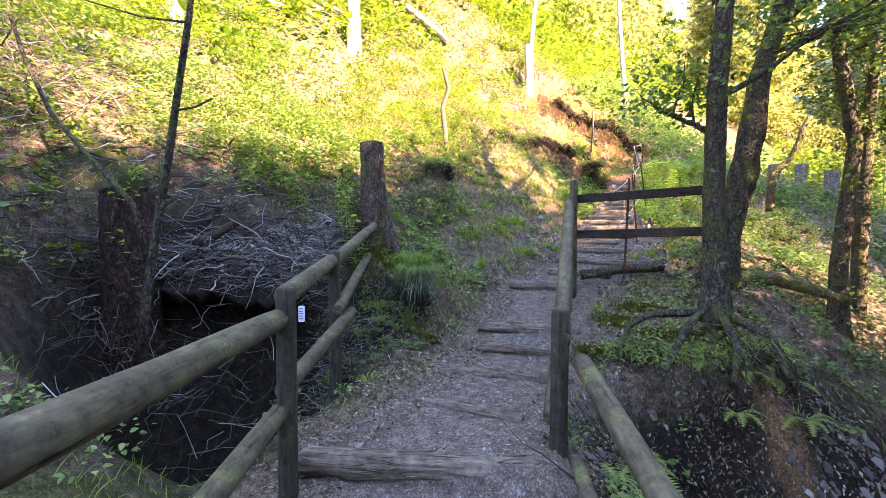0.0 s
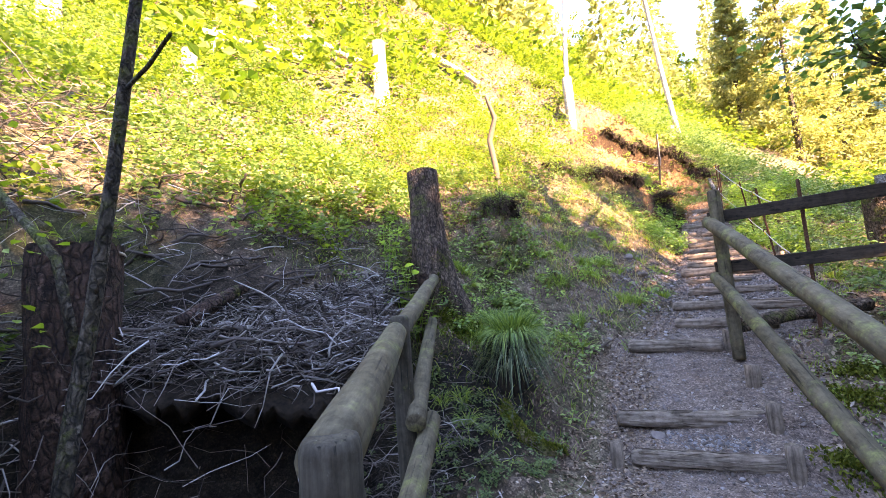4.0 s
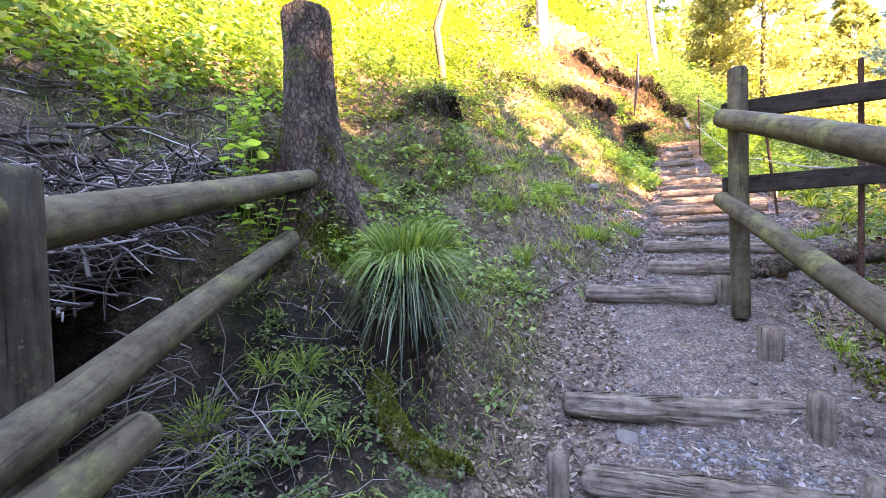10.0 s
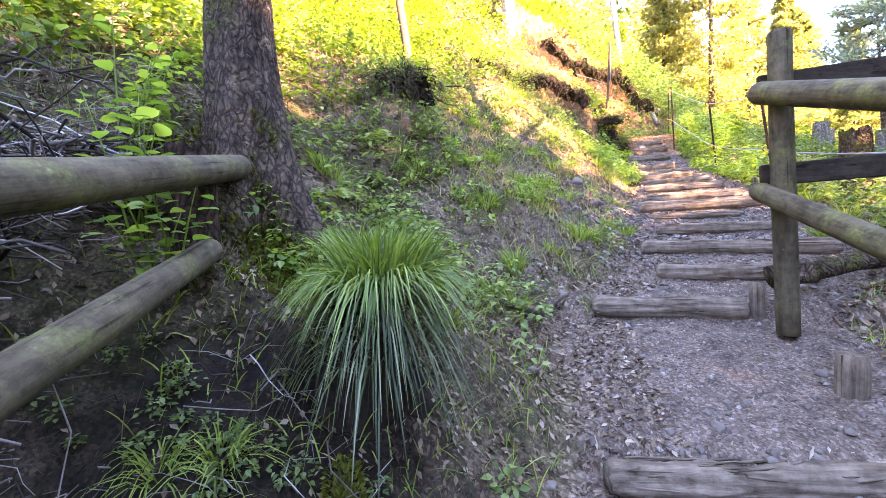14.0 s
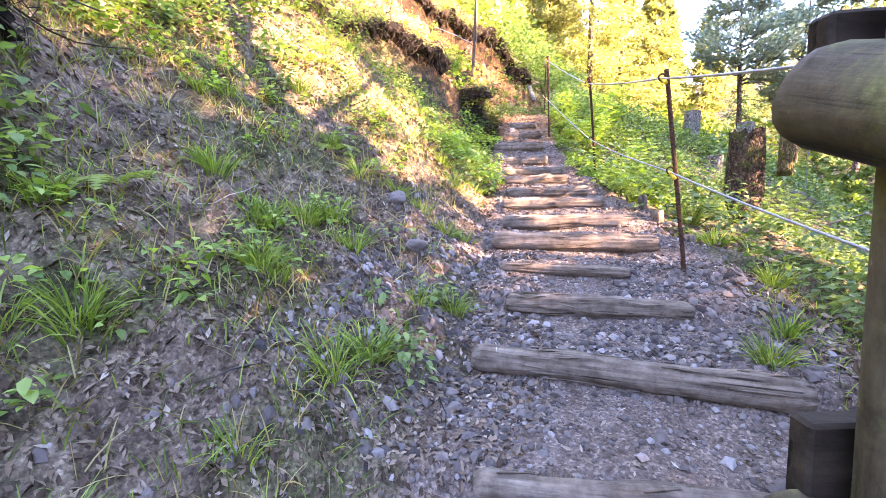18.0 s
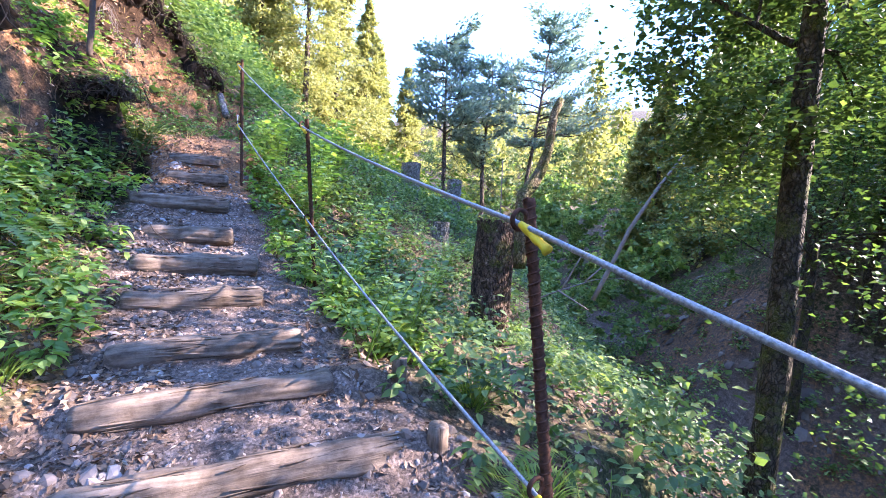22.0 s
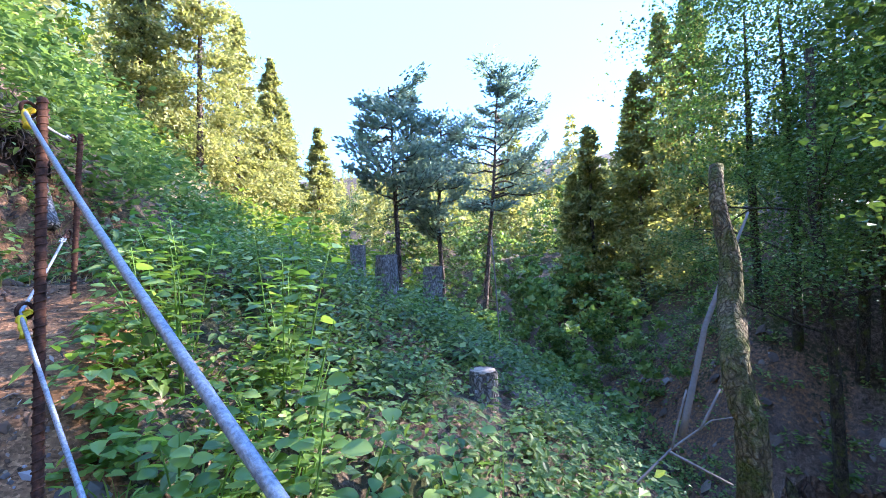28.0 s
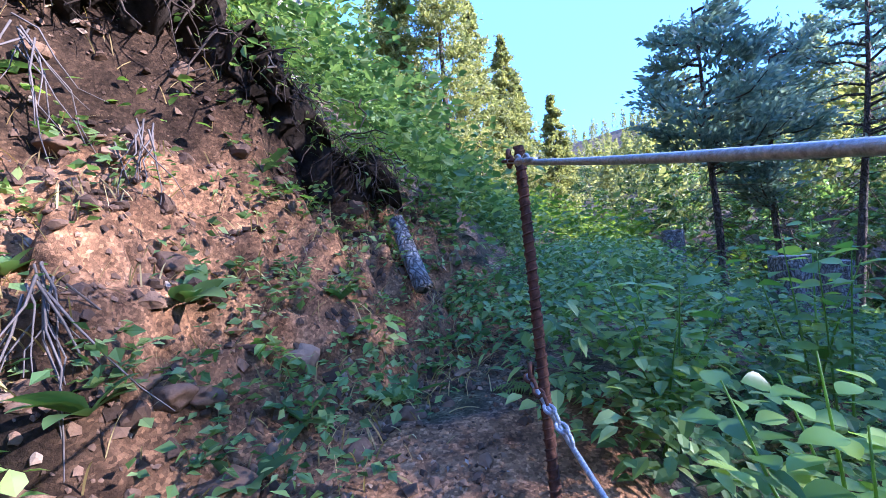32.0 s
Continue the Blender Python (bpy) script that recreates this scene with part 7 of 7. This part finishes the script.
def rosette(x, y, n, size, seed):
    """A low plant with long arching leaves from one foot."""
    rng = np.random.default_rng(seed)
    th = tagged(new("leafy_plant"), "low green plant with long arching leaves on the scarp", "plant", "leafy plants")
    th.location = (x, y, gz(x, y))
    a = rng.uniform(0, 6.283, n)
    for k in range(n):
        broad_leaves("leaf", np.zeros((1, 3)), size * 0.36, M_LEAF_MAPLE, rng, np.array([(math.cos(a[k]), math.sin(a[k]), rng.uniform(0.4, 1.3))]), rng.uniform(2.0, 3.2), th, "", rng.uniform(0.5, 1.2), True)
    return th


rng = np.random.default_rng(96)
for k, (px, py) in enumerate(((0.05, 16.62), (-0.12, 16.75), (0.2, 16.78), (-0.3, 16.9), (0.32, 16.7), (-0.5, 16.7), (0.1, 16.95), (-0.65, 17.0), (-0.2, 17.15), (0.45, 17.05), (0.0, 16.3), (-0.2, 16.4), (0.12, 16.05), (0.05, 15.85), (-0.35, 16.55), (-0.9, 16.9), (0.6, 17.3), (0.2, 17.4), (-0.5, 17.5), (1.0, 17.5), (0.75, 17.75), (0.4, 18.0))):
    rosette(px, py, int(rng.integers(6, 11)), float(rng.uniform(0.16, 0.27)), 600 + k)
for k, (x, y, s) in enumerate(((6.6, 13.2, 0.5), (7.4, 13.8, 0.4), (6.0, 12.4, 0.3), (8.2, 13.0, 0.6))):
    stone(x, y, s, 150 + k, M_STONE, "pale grey boulder down in the gorge", 0.4)
for k, pts in enumerate(([(5.68, 15.46, 2.09), (6.50, 15.26, 2.38), (7.11, 15.01, 2.60), (7.43, 14.67, 2.67)], [(6.50, 15.26, 2.38), (6.85, 15.19, 2.99)], [(6.86, 15.06, 2.55), (7.33, 14.96, 2.94)], [(6.39, 15.25, 2.38), (6.57, 14.68, 2.14)],
                         [(8.04, 19.24, 5.15), (8.02, 19.08, 3.01), (7.60, 18.39, 1.14)])):
    snag("dead_branch", pts, [0.015, 0.012, 0.009, 0.005][:len(pts)], M_TWIG, "bare grey dead branch sticking out over the gorge", 70 + k, "branch")
rng = np.random.default_rng(98)
x, y = scatter(rng, 900, 1.3, 4.2, 2.6, 7.0, lambda x, y: (downhill(x, y) > 0.05) * (downhill(x, y) < 1.8) * 0.6)
tagged(twigs("bank_roots", on_ground(x, y, 0.01), np.stack([rng.normal(size=len(x)), rng.normal(size=len(x)) - 0.5, -0.6 + 0.5 * rng.normal(size=len(x))], 1), rng.uniform(0.15, 0.6, len(x)), 0.002 * 5 ** rng.uniform(0, 1, len(x)), M_ROOT, rng, 0.5), "bare roots and twigs hanging on the dark bank", "roots", kind="stuff")
# ---- loose wood beside the path ----
snag("fallen_log", [(0.85, 8.42, 1.76), (1.4, 8.62, 1.86), (2.1, 8.8, 1.93)], [0.085, 0.08, 0.07], M_STUMP, "dark round log lying behind the fence", 21, "log")
snag("fallen_branch", [(-0.95, 7.7, gz(-0.95, 7.7) + 0.03), (-0.7, 7.95, gz(-0.7, 7.95) + 0.05), (-0.55, 8.3, gz(-0.55, 8.3) + 0.02)], [0.02, 0.018, 0.01], M_ROOT, "dark bent branch at the edge of the path", 22, "branch")
snag("dead_log", [(2.9, 9.3, 1.7), (3.7, 9.6, 1.75), (4.6, 9.5, 1.45)], [0.13, 0.11, 0.07], M_MOSSY, "mossy fallen trunk below the fence", 23, "log")
snag("dead_log", [(2.0, 11.6, 2.0), (2.6, 11.4, 1.85), (3.2, 11.2, 1.6)], [0.09, 0.08, 0.06], M_MOSSY, "dark mossy fallen trunk beside the stakes", 24, "log")
snag("grey_post", [(1.19, 17.90, 4.95), (1.11, 18.29, 5.36)], [0.05, 0.045], M_GREY, "grey split wooden post leaning on the scarp", 25, "post")
rng = np.random.default_rng(91)
x, y = scatter(rng, 420, -4, 1.4, 2, 16.5, lambda x, y: beside(x, y) * 1.0)
tagged(twigs("ground_twigs", on_ground(x, y, 0.012), rng.normal(size=(len(x), 3)) * (1, 1, 0.08), rng.uniform(0.1, 0.45, len(x)), rng.uniform(0.002, 0.006, len(x)), M_TWIG, rng, 0.2), "thin dead twigs lying on the litter", "twigs", kind="stuff")
for k, (c, n, ln) in enumerate((((-0.02, 17.02, 5.16), 16, 0.45), ((0.02, 17.6, 5.75), 9, 0.35), ((-0.3, 17.48, 6.1), 12, 0.45))):
    th = tagged(new("hanging_roots"), "bunch of pale dead stems hanging on the scarp", "roots", "hanging roots")
    th.location = c
    for q in range(n):
        twigs("stem", rng.normal(size=(1, 3)) * 0.03, rng.normal(size=(1, 3)) * (0.35, 0.3, 0.1) + (0.05, -0.25, -1), ln * rng.uniform(0.5, 1.2, 1), 0.0045, M_TWIG, rng, 0.25, th)

# ---- fittings of the rope railing ----
def ring(name, at, r, thick, mat, label, turn):
    bm = bmesh.new()
    n = 14
    tube(bm, [(math.cos(2 * math.pi * k / n) * r, 0, math.sin(2 * math.pi * k / n) * r) for k in range(n + 1)], [thick] * (n + 1), 7, False)
    ob = part(name, bm, mat)
    ob.matrix_basis = Matrix.Translation(at) @ pose(0, 0, 0, 0, 0, turn)
    return tagged(ob, label, "eyelet", "rope eyelets")


for i in range(4):
    for t in ((0.97, 0.56), (0.97, 0.48), (0.97, 0.5), (0.97, 0.37))[i]:
        ring("rope_eyelet", on_rod(i, t) + Vector((-0.034, -0.002, -0.006)), 0.024, 0.006, M_RUST, "rusty iron eyelet welded to the rod", 20 * i)


def tape(i, t, ahead, size, label="strip of yellow tape wound round the rope"):
    """Yellow tape wound round a rope beside its rod."""
    a = on_rod(i, t) + EYE
    ends = UPPER_END if t > 0.9 else LOWER_END
    prev = ends if i == 0 else on_rod(i - 1, {True: 0.97, False: (0.56, 0.48, 0.5)[i - 1]}[t > 0.9]) + EYE
    w = (prev - a).normalized()
    bm = bmesh.new()
    pts = [a + w * (0.02 + size * k / 8) - Vector((0, 0, 0.004 * k)) for k in range(9)]
    tube(bm, [p - a for p in pts], [0.0085 + 0.002 * ((k * 7) % 3) for k in range(9)], 9, True, 0.25, i)
    ob = part("yellow_tape", bm, M_TAPE)
    ob.location = a
    tagged(ob, label, "tape", "yellow tapes")
    if ahead:
        bm = bmesh.new()
        block(bm, (0, 0, -0.01), (0.028, -0.012, 0.006), 0.003, 0.018)
        ob2 = part("tape_flag", bm, M_TAPE, ob, smooth=False)


tape(0, 0.97, False, 0.10)
tape(0, 0.56, False, 0.10)
tape(1, 0.97, False, 0.14)
tape(1, 0.48, True, 0.05)
tape(2, 0.97, True, 0.10)
tape(2, 0.5, True, 0.06)


def chain(a, b, n, label):
    a, b = Vector(a), Vector(b)
    th = tagged(new("chain"), label, "chain")
    th.location = a
    for k in range(n):
        bm = bmesh.new()
        m = 10
        tube(bm, [(math.cos(2 * math.pi * q / m) * 0.012, 0, math.sin(2 * math.pi * q / m) * 0.02) for q in range(m + 1)], [0.0045] * (m + 1), 6, False)
        ob = part("link", bm, M_RUST if k < n // 2 else M_WIRE, th)
        ob.matrix_basis = Matrix.Translation((b - a) * (k + 0.5) / n) @ (b - a).to_track_quat("Z", "Y").to_matrix().to_4x4() @ pose(0, 0, 0, 0, 0, 90 * (k % 2))
    return th


chain(on_rod(3, 0.97) + EYE, on_rod(3, 0.97).lerp(on_rod(2, 0.97), 0.16) + EYE, 7, "short rusty chain joining rope and rod")
chain(on_rod(3, 0.37) + EYE, on_rod(3, 0.37).lerp(on_rod(2, 0.5), 0.18) + EYE, 8, "short grey chain joining the lower rope and rod")

# ---- the tag on the handrail post ----
tag = tagged(new("paper_tag"), "small white printed paper tag stapled to the rail end", "tag")
tag.location = (0.08, 2.96, 1.99)
tag.rotation_euler = (0, 0, radians(28))
bm = bmesh.new()
block(bm, (-0.02, 0, 0), (0.02, 0, 0), 0.004, 0.105)
M_PAPER = plain("white_paper", (0.66, 0.68, 0.72), (0.78, 0.79, 0.82), 20, 0.7)
part("sheet", bm, M_PAPER, tag, smooth=False)
M_INK = plain("blue_ink", (0.10, 0.14, 0.28), (0.16, 0.2, 0.36), 20, 0.7)
for k in range(5):
    bm = bmesh.new()
    block(bm, (-0.013, -0.004, 0.034 - 0.016 * k), (0.012 - 0.004 * (k % 2), -0.004, 0.034 - 0.016 * k), 0.004, 0.006)
    part("printed_line", bm, M_INK, tag, smooth=False)
